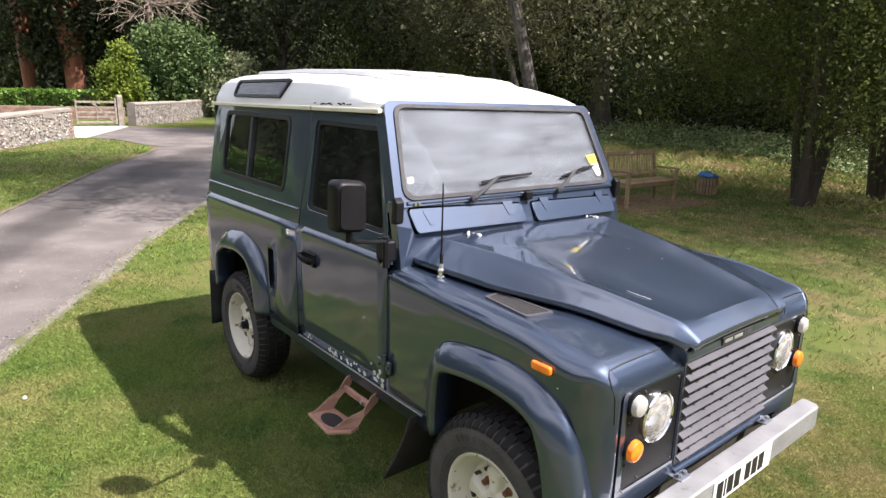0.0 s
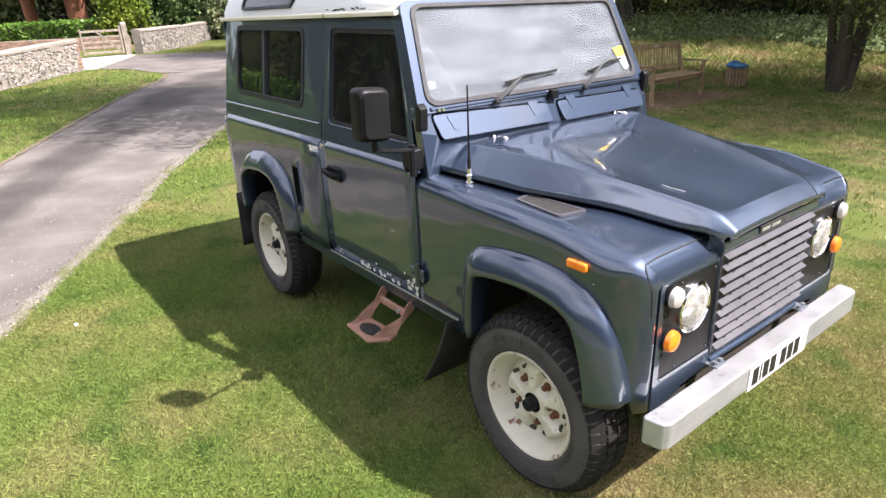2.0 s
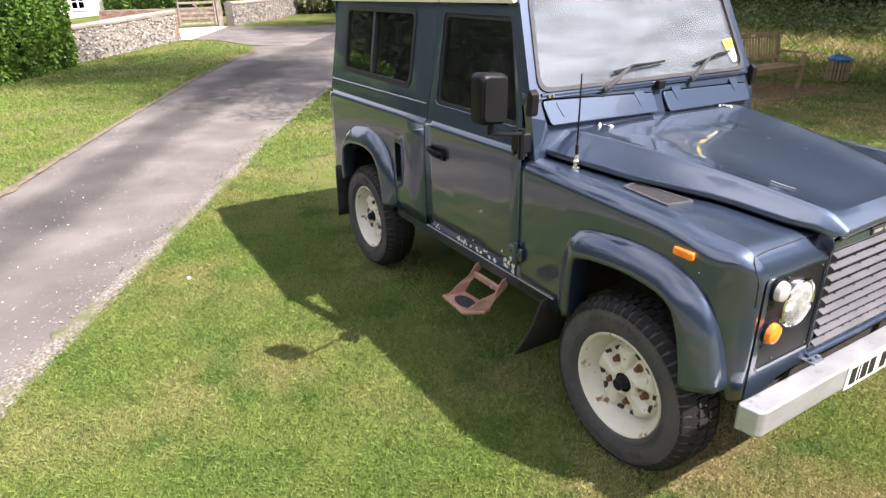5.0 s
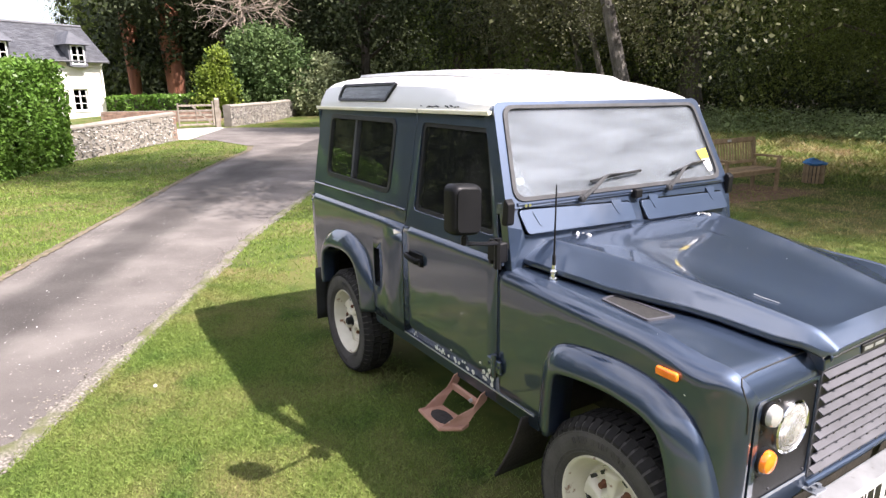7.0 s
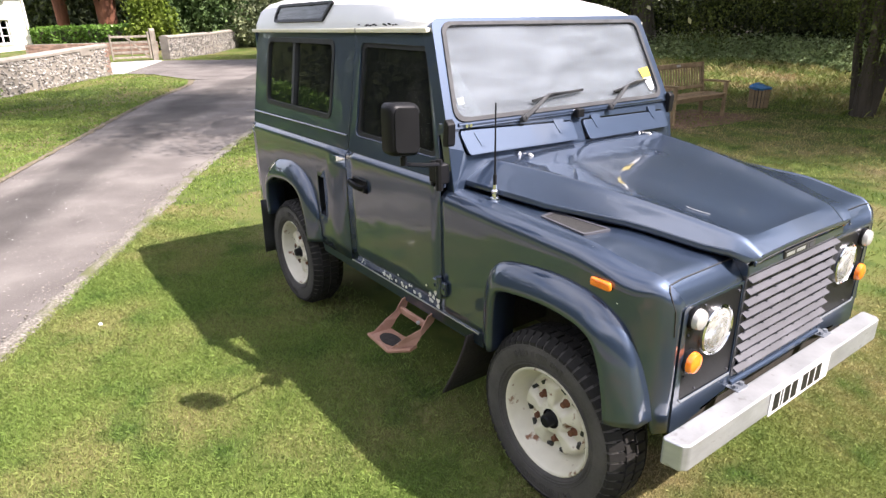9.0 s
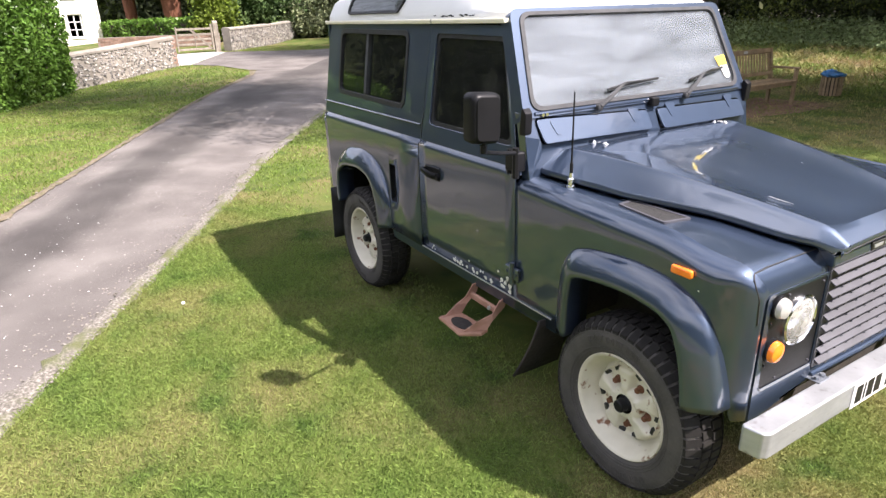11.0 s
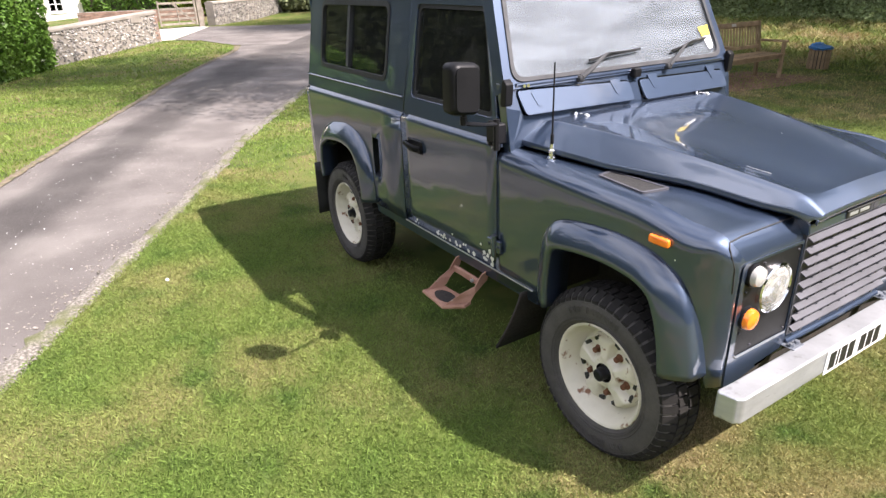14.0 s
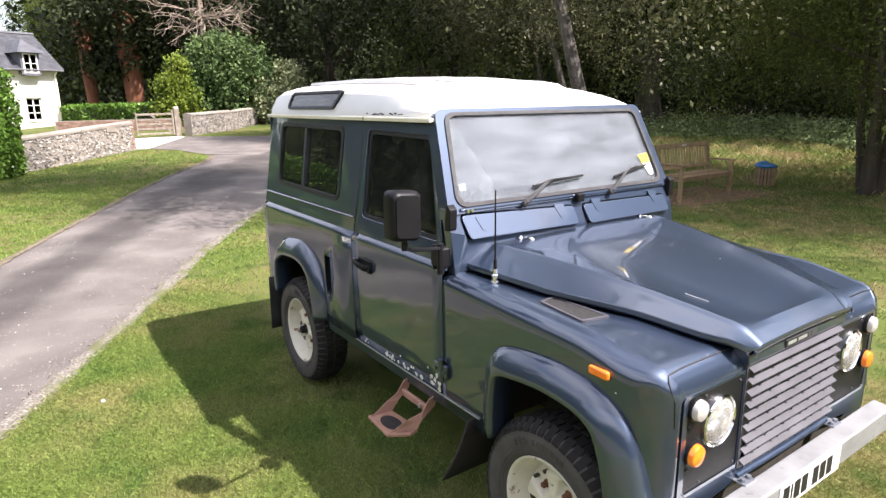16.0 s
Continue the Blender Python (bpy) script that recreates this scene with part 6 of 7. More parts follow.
        part("wheel_nut", nb, M["rust"], w, "rusty wheel nut")
    hb = bmesh.new()
    lathe(hb, [(-0.088, 0.0), (-0.088, 0.018), (-0.083, 0.025), (-0.056, 0.027), (-0.050, 0.032), (-0.036, 0.034), (0.0, 0.036)], 24)
    part("hub_cap", hb, M["plastic"], w, "black rubber hub cap", smooth=True)
    return w


w0 = wheel()
for x, s, turn in ((XF, -1, 12), (XR, -1, 47), (XF, 1, 20), (XR, 1, 5)):
    m = Matrix.Translation((x, s * 0.742, RW)) @ (Matrix.Rotation(math.pi, 4, "Z") if s > 0 else Matrix.Identity(4)) @ Matrix.Rotation(radians(turn), 4, "Y")
    if (x, s) == (XF, -1):
        w0.matrix_basis = m
    else:
        copy_thing(w0, m)


# ---- bonnet ----
def bonnet_top(x):
    t = (x + 0.61) / 1.07
    return 1.230 - 0.052 * t - 0.092 * t * t


def bonnet():
    bm = bmesh.new()
    rows = []
    for x in (-0.622, -0.616, -0.604, -0.58, -0.52, -0.42, -0.30, -0.18, -0.09, 0.0, 0.06, 0.12, 0.20, 0.28, 0.36, 0.405, 0.435, 0.455, 0.470, 0.482, 0.490, 0.495, 0.497, 0.495):
        i = len(rows)
        t = (x + 0.61) / 1.07
        yl, zl = bonnet_edge(x), wing_top(min(x, 0.42)) + 0.028
        yc, zc = 0.572 - 0.262 * t, bonnet_top(x)
        k = max(0.0, (x - 0.425) / 0.070)                     # sloping nose down to the lip
        zl -= 0.034 * k ** 1.5
        zc -= 0.038 * k ** 1.15
        if i >= 21:
            zc = (1.046, 1.038, 1.026)[i - 21]
            zl = min(zl, zc - 0.004)
        r = max(0.0, (-0.58 - x) / 0.042)                     # rear edge turned down
        zc -= 0.020 * r * r
        yl -= 0.012 * r * r
        lip = 0.022 if i < 20 else 0.004
        sec = [(yl - 0.006, zl - lip), (yl, zl - lip * 0.6), (yl, zl), (yl - 0.003, zl + 0.006)]
        n = 6
        for q in range(1, n):
            u = q / n
            sec.append((yl - 0.003 + (yc - yl + 0.003) * u, zl + 0.006 + (zc - 0.004 - zl - 0.006) * (0.60 * u + 0.40 * math.sin(u * math.pi / 2))))
        sec += [(yc + 0.006, zc - 0.003), (yc, zc), (yc - 0.010, zc + 0.002)]
        c = 0.011 * smooth01((t - 0.02) / 0.10) * smooth01((0.985 - t) / 0.05)   # dished centre between the ridges
        sec += [(yc - 0.016, zc + 0.002), (yc - 0.048, zc + 0.003 - c), (yc * 0.45, zc + 0.007 - c), (0.0, zc + 0.008 - c)]
        rows.append([(x, -a, b) for a, b in sec] + [(x, a, b) for a, b in reversed(sec[:-1])])
    loft(bm, rows)
    b = sheet_part("bonnet", bm, M["paint"], car, "dark blue bonnet with glossy reflections and scratches", 0.004, True, 28)
    # scratches to bare metal
    for pts in (((0.175, -0.272), (0.205, -0.268), (0.258, -0.248)), ((-0.13, 0.16), (-0.124, 0.164)), ((0.02, 0.20), (0.026, 0.203))):
        sc = bmesh.new()
        add_tube(sc, [(x, y, bonnet_top(x) - 0.0045) for x, y in pts], 0.0011, 4)
        part("scratch", sc, M["bare"], b)
    # hinge jets with pale caps at the rear corners
    for y in (-0.395, 0.455):
        nz = bmesh.new()
        lathe(nz, [(-0.012, 0.016), (0.004, 0.016), (0.009, 0.013), (0.016, 0.011), (0.021, 0.006), (0.022, 0.0)], 14, "z", (-0.600, y, 1.222))
        part("washer_jet", nz, M["chrome"], b, "white and chrome washer jet", smooth=True)
        bk = bmesh.new()
        add_box(bk, -0.600, -0.545, y + 0.022, y + 0.038, 1.216, 1.232, 0.003)
        add_tube(bk, [(-0.558, y + 0.030, 1.230), (-0.558, y + 0.030, 1.236)], 0.006, 6)
        part("hinge_stop", bk, M["bare"], b, "scuffed hinge strap")
    return b


bonnet()

# dark filler boxes standing in for the unlit engine bay behind panel gaps
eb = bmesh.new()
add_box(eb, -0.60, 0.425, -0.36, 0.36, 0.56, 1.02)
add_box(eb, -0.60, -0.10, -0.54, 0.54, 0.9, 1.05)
part("engine_bay", eb, M["inside"], car, "dark filler boxes for the unlit engine bay behind the grille")


# ---- front panel, grille and lamps ----
def front():
    FX = 0.466
    # painted slam panel above the grille, with the maker's badge
    sp = bmesh.new()
    add_prism(sp, [(FX - 0.05, 0.975), (FX + 0.012, 0.975), (FX + 0.016, 0.985), (FX + 0.013, 1.014), (FX - 0.002, 1.024), (FX - 0.05, 1.028)], "y", -0.352, 0.352)
    slam = soft(part("slam_panel", sp, M["paint"], car, "blue panel above the grille"), 0.004)
    bd = bmesh.new()
    add_box(bd, FX + 0.010, FX + 0.020, -0.125, 0.105, 0.984, 1.016, 0.003)
    part("badge", bd, M["ink"], slam, "black rectangular maker's badge")
    for y0, y1, z0, z1 in ((-0.112, -0.055, 0.994, 1.006), (-0.040, 0.022, 0.994, 1.006), (0.036, 0.048, 0.990, 1.010), (0.056, 0.090, 0.990, 1.010)):
        bb = bmesh.new()
        add_box(bb, FX + 0.0198, FX + 0.0212, y0, y1, z0, z1)
        part("badge_bar", bb, M["galv"] if y0 < 0.03 else M["greyplastic"], slam, "pale bar on the badge")
    # rail under the grille
    vl = bmesh.new()
    add_prism(vl, [(FX - 0.06, 0.520), (FX - 0.010, 0.522), (FX, 0.534), (FX, 0.566), (FX - 0.008, 0.580), (FX - 0.06, 0.582)], "y", -0.335, 0.335)
    soft(part("front_valance", vl, M["paint"], car, "blue valance below the grille"), 0.006)
    vb = bmesh.new()
    add_tube(vb, [(FX, -0.33, 0.548), (FX + 0.004, 0.0, 0.548), (FX, 0.33, 0.548)], 0.012, 10)
    part("lower_rail", vb, M["paint"], car)
    for s in (-1, 1):
        # painted corner with a lamp panel let in; its foot slopes up to the grille
        fp = bmesh.new()
        outer = rounded([(s * 0.336, 0.535), (s * 0.681, 0.478), (s * 0.681, 0.940), (s * 0.672, 0.955), (s * 0.336, 0.955)], [0.004, 0.02, 0.012, 0.008, 0.004], 3)
        hole = rounded([(s * 0.345, 0.600), (s * 0.652, 0.600), (s * 0.658, 0.944), (s * 0.345, 0.944)], 0.014, 4)
        holed_plate(fp, outer, [hole], lambda u, v, t: (FX - t, u, v), 0.028)
        soft(part("front_corner", fp, M["paint"], car, "blue front corner panel", smooth=True, sharp=30), 0.004)
        lamp_y, lamp_z = s * 0.478, 0.816
        bp = bmesh.new()
        ring = [(lamp_y + 0.084 * math.cos(a), lamp_z + 0.084 * math.sin(a)) for a in np.linspace(0, 2 * math.pi, 40, endpoint=False)]
        holed_plate(bp, rounded([(s * 0.346, 0.601), (s * 0.651, 0.601), (s * 0.657, 0.943), (s * 0.346, 0.943)], 0.014, 4), [ring], lambda u, v, t: (FX - 0.004 - t, u, v), 0.012)
        lp = soft(part("lamp_panel", bp, M["plastic"], car, "black plastic headlamp surround"), 0.003)
        # pale tube standing in for the highlight on the panel's edge
        tr = bmesh.new()
        add_tube(tr, [(FX, s * 0.350, 0.598), (FX, s * 0.640, 0.598), (FX, s * 0.653, 0.612)], 0.0042, 6)
        part("panel_trim", tr, M["bracket_highlight"], lp, "pale bead painted as the highlight on the lamp panel's lower edge", smooth=True)
        hl = bmesh.new()
        lathe(hl, [(-0.004, 0.092), (0.006, 0.091), (0.010, 0.085), (0.004, 0.081), (-0.008, 0.080)], 40, "x", (FX, lamp_y, lamp_z))
        hd = part("headlamp", hl, M["chrome"], car, "round headlamp with chrome ring", smooth=True)
        rf = bmesh.new()
        lathe(rf, [(-0.006, 0.081), (-0.022, 0.072), (-0.042, 0.051), (-0.054, 0.021), (-0.056, 0.0)], 32, "x", (FX, lamp_y, lamp_z))
        part("reflector", rf, M["chrome"], hd, smooth=True)
        gl = bmesh.new()
        lathe(gl, [(0.002, 0.081), (0.010, 0.066), (0.016, 0.046), (0.019, 0.023), (0.020, 0.0)], 32, "x", (FX, lamp_y, lamp_z))
        part("lens", gl, M["glass_lamp"], hd, "ribbed clear glass lens", smooth=True)
        for z, mat, nm, lab, r in ((0.902, M["clearlens"], "side_lamp", "small round clear side lamp", 0.036), (0.746, M["orange"], "indicator", "round amber indicator lamp", 0.038)):
            y = s * 0.618
            sk = bmesh.new()
            lathe(sk, [(-0.004, r + 0.004), (0.008, r + 0.004), (0.010, r)], 24, "x", (FX, y, z))
            b = part(nm, sk, M["plastic"], car, lab)
            ln = bmesh.new()
            lathe(ln, [(0.008, r), (0.020, r * 0.97), (0.027, r * 0.86), (0.031, r * 0.60), (0.033, r * 0.25), (0.0335, 0)], 24, "x", (FX, y, z))
            part("lens", ln, mat, b, smooth=True)
        for y, z in ((0.362, 0.925), (0.362, 0.620), (0.560, 0.620), (0.636, 0.690), (0.640, 0.845), (0.560, 0.928)):
            sc = bmesh.new()
            lathe(sc, [(-0.004, 0.005), (0.0, 0.004), (0.001, 0)], 8, "x", (FX, s * y, z))
            part("screw", sc, M["greyplastic"], lp)
    # grille: frame, louvres with black slips for shaded notches, and black back sheet
    gf = bmesh.new()
    holed_plate(gf, rounded([(-0.338, 0.580), (0.338, 0.580), (0.338, 0.976), (-0.338, 0.976)], 0.008, 3), [rounded([(-0.322, 0.592), (0.322, 0.592), (0.322, 0.966), (-0.322, 0.966)], 0.008, 3)], lambda u, v, t: (FX + 0.004 - t, u, v), 0.03)
    g = soft(part("grille", gf, M["greyplastic"], car, "grey plastic grille with slanted louvres"), 0.003)
    n = 9
    for k in range(n):
        z = 0.604 + 0.0435 * k
        sl = bmesh.new()
        add_prism(sl, [(FX - 0.004, z + 0.008), (FX + 0.020, z - 0.006), (FX + 0.023, z - 0.004), (FX + 0.022, z), (FX, z + 0.013)], "y", -0.330, 0.330)
        soft(part("louvre", sl, M["greyplastic"], g), 0.002)
        for q in range(5):                                   # black slips painted in for shaded notches
            y = -0.285 + 0.128 * q + (0.050 if k % 2 else 0.0)
            wb = bmesh.new()
            add_prism(wb, [(FX + 0.010, z - 0.004), (FX + 0.022, z - 0.012), (FX + 0.0242, z - 0.003), (FX + 0.012, z + 0.005)], "y", y - 0.006, y + 0.006)
            part("louvre_break", wb, M["ink"], g)
    # black sheet standing in for the shade behind the louvres
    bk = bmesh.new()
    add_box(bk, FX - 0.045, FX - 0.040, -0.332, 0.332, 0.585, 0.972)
    part("grille_back", bk, M["ink"], g, "black sheet for the shade behind the louvres")
    # pressed-channel bumper with angled ends
    bp = bmesh.new()
    plan = [(0.500, -0.700), (0.497, -0.765), (0.506, -0.776), (0.566, -0.764), (0.582, -0.742), (0.582, 0.668), (0.566, 0.690), (0.510, 0.702), (0.500, 0.690)]
    add_prism(bp, plan, "z", 0.442, 0.541)
    b = soft(part("bumper", bp, M["galv"], car, "dull galvanised steel front bumper"), 0.010, 3)
    for y in (-0.318, 0.335):
        bk = bmesh.new()
        add_box(bk, 0.430, 0.515, y - 0.034, y + 0.034, 0.541, 0.546, 0.002)
        add_box(bk, 0.425, 0.435, y - 0.044, y + 0.044, 0.480, 0.545, 0.002)
        for dx, dy in ((0.495, -0.017), (0.495, 0.017)):
            add_tube(bk, [(dx, y + dy, 0.547), (dx, y + dy, 0.558)], 0.010, 6)
        part("bumper_bracket", bk, M["bracket_highlight"], b, "bolted bracket on the bumper")
    pl = bmesh.new()
    add_box(pl, 0.5825, 0.5860, -0.255, 0.200, 0.436, 0.540, 0.002)
    p = part("number_plate", pl, M["plate"], car, "white number plate with dark bars")
    for k, (y, w) in enumerate(((-0.232, 0.044), (-0.178, 0.012), (-0.156, 0.044), (-0.102, 0.044), (-0.020, 0.044), (0.034, 0.044), (0.088, 0.044))):
        br = bmesh.new()
        add_box(br, 0.5858, 0.5868, y, y + w, 0.452, 0.524)
        part("plate_bar", br, M["ink"], p)


front()


# ---- wing fittings ----
def wing_fittings():
    for s in (-1, 1):
        rp = bmesh.new()
        add_box(rp, 0.200, 0.284, min(s * 0.802, s * 0.822), max(s * 0.802, s * 0.822), 0.979, 1.011, 0.010, 3)
        part("side_repeater", rp, M["orange"], car, "amber side repeater lamp", smooth=True, sharp=60)
        jt = bmesh.new()
        add_tube(jt, [(0.420, s * 0.36, nose_z(0.420)), (0.420, s * 0.640, nose_z(0.420)), (0.424, s * (wing_side(0.424) - 0.040), nose_z(0.424) - 0.001), (0.434, s * (wing_side(0.434) - 0.020), nose_z(0.434) - 0.006),
                      (0.446, s * (wing_side(0.446) - 0.006), nose_z(0.446) - 0.016), (0.456, s * (wing_side(0.456) - 0.001), 0.945), (0.459, s * (wing_side(0.459) + 0.0005), 0.86)], 0.0028, 5)
        part("panel_joint", jt, M["seal"], car, "dark joint in the wing")
    # air intake grille let into the wing top
    fr = bmesh.new()
    o = [(-0.160, -0.620), (-0.150, -0.702), (0.078, -0.716), (0.100, -0.594)]
    i = [(-0.146, -0.627), (-0.138, -0.693), (0.068, -0.706), (0.088, -0.604)]
    holed_plate(fr, rounded(o, 0.012, 2), [rounded(i, 0.008, 2)], lambda u, v, t: (u, v, wing_top(u) + 0.004 - t), 0.007)
    f = part("air_intake", fr, M["greyplastic"], car, "meshed air intake in the wing top")
    ms = bmesh.new()
    holed_plate(ms, rounded(i, 0.008, 2), [], lambda u, v, t: (u, v, wing_top(u) + 0.0015 - t), 0.004)
    part("mesh_panel", ms, M["mesh"], f)
    # whip aerial
    ax, ay = -0.412, -0.700
    z0 = wing_top(ax)
    ab = bmesh.new()
    lathe(ab, [(-0.004, 0.019), (0.006, 0.018), (0.010, 0.012), (0.022, 0.011), (0.026, 0.015), (0.034, 0.015), (0.040, 0.009), (0.060, 0.008)], 14, "z", (ax, ay, z0))
    a = part("aerial", ab, M["chrome"], car, "black whip aerial with chrome base", smooth=True)
    w = bmesh.new()
    add_tube(w, [(ax, ay, z0 + 0.05), (ax - 0.001, ay, z0 + 0.10), (ax - 0.001, ay, z0 + 0.102), (ax - 0.003, ay + 0.002, z0 + 0.24), (ax - 0.006, ay + 0.004, z0 + 0.382)], [0.0075, 0.0075, 0.0042, 0.0036, 0.003], 8)
    part("whip", w, M["plastic"], a)
    # scuffs on the wing
    for pts in ([(0.150, -0.752, 1.082), (0.158, -0.788, 1.058), (0.161, -0.800, 1.032)], [(0.455, -0.712, 0.955), (0.457, -0.710, 0.93), (0.457, -0.710, 0.90)], [(0.30, -0.801, 0.945), (0.305, -0.800, 0.944)]):
        sc = bmesh.new()
        add_tube(sc, pts, 0.0014, 4)
        part("scratch", sc, M["bare"], car, "pale scratch in the wing paint")


wing_fittings()


# ---- bulkhead and windscreen ----
WS0, WS1 = Vector((-0.655, 0, 1.388)), Vector((-0.845, 0, 1.812))
WSU = (WS1 - WS0).normalized()
WSN = Vector((WSU.z, 0, -WSU.x))


def ws(y, v, d):
    """On the raked windscreen: y across, v up along it, d behind its face."""
    p = WS0 + WSU * v - WSN * d
    return (p.x, y, p.z)


def bulkhead():
    bm = bmesh.new()
    holes = [rounded([(-0.682, 1.258), (-0.005, 1.246), (-0.010, 1.338), (-0.702, 1.368)], 0.022, 3), rounded([(0.062, 1.240), (0.708, 1.236), (0.700, 1.326), (0.048, 1.338)], 0.022, 3)]
    outer = [(-0.765, 1.10), (0.765, 1.10), (0.765, 1.30), (0.757, 1.394), (-0.757, 1.394), (-0.765, 1.30)]
    holed_plate(bm, outer, holes, lambda u, v, t: (-0.598 - 0.36 * max(0.0, v - 1.2) - t, u, v), 0.05)
    b = soft(part("bulkhead", bm, M["paint"], car, "blue scuttle panel below the windscreen"), 0.006)
    for k, h in enumerate(holes):
        vf = bmesh.new()
        cy = sum(p[0] for p in h) / len(h)
        cz = sum(p[1] for p in h) / len(h)
        small = [(cy + (p[0] - cy) * 0.985, cz + (p[1] - cz) * 0.92) for p in h]
        # tilted out at the foot so that it shines in the camera's view
        holed_plate(vf, small, [], lambda u, v, t: (-0.566 - 0.53 * (v - 1.2) - t, u, v), 0.014)
        f = soft(part("vent_flap", vf, M["paint"], car, "blue ventilation flap, tilted out at its foot"), 0.006, 3)
        for y in ((-0.590, -0.110) if k == 0 else (0.150, 0.600)):
            hg = bmesh.new()
            holed_plate(hg, rounded([(y - 0.035, 1.352), (y - 0.012, 1.292), (y + 0.012, 1.292), (y + 0.035, 1.352)], 0.008, 3), [], lambda u, v, t: (-0.563 - 0.53 * (v - 1.2) - t, u, v), 0.006)
            part("flap_hinge", hg, M["paint"], f)
    # capping rail above the flaps, centre block and bolts
    rl = bmesh.new()
    add_tube(rl, [(-0.652, -0.70, 1.386), (-0.652, 0.70, 1.380)], 0.008, 8)
    part("scuttle_rail", rl, M["paint"], b)
    cb = bmesh.new()
    add_box(cb, -0.660, -0.622, 0.002, 0.052, 1.350, 1.392, 0.005)
    part("centre_block", cb, M["plastic"], b)
    for y in (-0.662, -0.640):
        bt = bmesh.new()
        add_tube(bt, [(-0.66, y, 1.380), (-0.640, y, 1.380)], 0.008, 8)
        part("bolt", bt, M["chrome"], b)
    # windscreen hinge arms
    for s in (-1, 1):
        hg = bmesh.new()
        add_prism(hg, rounded([(-0.668, 1.300), (-0.626, 1.308), (-0.622, 1.398), (-0.652, 1.425)], 0.016, 4), "y", min(s * 0.735, s * 0.775), max(s * 0.735, s * 0.775))
        soft(part("windscreen_hinge", hg, M["plastic"], car, "dark blue-black windscreen hinge bracket"), 0.010, 3)


bulkhead()


def windscreen():
    L = (WS1 - WS0).length
    bm = bmesh.new()
    outer = rounded([(-0.762, -0.02), (0.762, -0.02), (0.694, L), (-0.694, L)], [0.0, 0.0, 0.05, 0.05], 5)
    hole = rounded([(-0.702, 0.018), (0.696, 0.014), (0.640, L - 0.036), (-0.640, L - 0.030)], 0.055, 6)
    holed_plate(bm, outer, [hole], lambda u, v, t: ws(u, v, t), 0.075)
    f = soft(part("windscreen_frame", bm, M["paint"], car, "blue windscreen frame"), 0.008, 3)
    sl = bmesh.new()
    o = rounded([(-0.716, 0.006), (0.710, 0.002), (0.653, L - 0.024), (-0.653, L - 0.018)], 0.062, 6)
    i = rounded([(-0.694, 0.026), (0.688, 0.022), (0.633, L - 0.042), (-0.633, L - 0.036)], 0.052, 6)
    holed_plate(sl, o, [i], lambda u, v, t: ws(u, v, t - 0.007), 0.018)
    soft(part("windscreen_seal", sl, M["greyseal"], car, "perished grey rubber windscreen seal"), 0.005)
    gl = bmesh.new()
    holed_plate(gl, rounded([(-0.698, 0.022), (0.692, 0.018), (0.637, L - 0.040), (-0.636, L - 0.034)], 0.05, 6), [], lambda u, v, t: ws(u, v, t + 0.004), 0.005)
    g = part("windscreen_glass", gl, M["glass_ws"], car, "dusty windscreen glass reflecting bright sky")
    g.visible_shadow = False
    # licence sticker, set just outside the glass so that it shows bright
    st = bmesh.new()
    holed_plate(st, rounded([(0.575, 0.165), (0.628, 0.045), (0.666, 0.057), (0.652, 0.175)], [0.004, 0.03, 0.03, 0.004], 4), [], lambda u, v, t: ws(u, v, t + 0.0025), 0.001)
    k = part("licence_sticker", st, M["plate"], g, "cream and yellow permit sticker")
    s2 = bmesh.new()
    holed_plate(s2, [(0.573, 0.168), (0.592, 0.118), (0.659, 0.122), (0.653, 0.178)], [], lambda u, v, t: ws(u, v, t + 0.0015), 0.0008)
    part("sticker_band", s2, M["yellow"], g, "yellow band of the sticker")
    s3 = bmesh.new()
    holed_plate(s3, [(-0.662, 0.085), (-0.627, 0.088), (-0.627, 0.118), (-0.662, 0.115)], [], lambda u, v, t: ws(u, v, t + 0.010), 0.001)
    part("small_sticker", s3, M["plate"], g, "small pale sticker inside the glass")
    # two wipers parked to the right of their spindles
    for (py, pv), (ey, ev), (ay, av), (by, bv) in (((-0.335, -0.012), (-0.165, 0.075), (-0.255, 0.062), (0.092, 0.088)), ((0.262, -0.012), (0.405, 0.078), (0.318, 0.060), (0.600, 0.106))):
        am = bmesh.new()
        lathe(am, [(-0.01, 0.016), (0.016, 0.016), (0.020, 0.010), (0.022, 0)], 12, "x", Vector(ws(py, pv, -0.006)))
        add_tube(am, [ws(py, pv, -0.020), ws((py + ey) / 2, (pv + ev) / 2, -0.034), ws(ey, ev, -0.030), ws(ey + 0.02, ev + 0.004, -0.026)], [0.013, 0.010, 0.007, 0.005], 6)
        a = part("wiper", am, M["greyseal"], car, "windscreen wiper with grey arm", smooth=True)
        bl = bmesh.new()
        add_tube(bl, [ws(ay, av, -0.010), ws((ay + by) / 2, (av + bv) / 2 + 0.003, -0.012), ws(by, bv, -0.010)], 0.0062, 6)
        add_tube(bl, [ws(ay + 0.06, av + 0.006, -0.014), ws(ey + 0.02, ev + 0.005, -0.026), ws(by - 0.08, bv - 0.004, -0.014)], 0.0045, 6)
        part("blade", bl, M["ink"], a)


windscreen()


# ---- roof ----
ROOF = [(0.704, 1.800), (0.710, 1.812), (0.706, 1.855), (0.670, 1.938), (0.632, 1.966), (0.575, 1.982), (0.47, 1.997), (0.25, 2.012), (0.0, 2.019)]


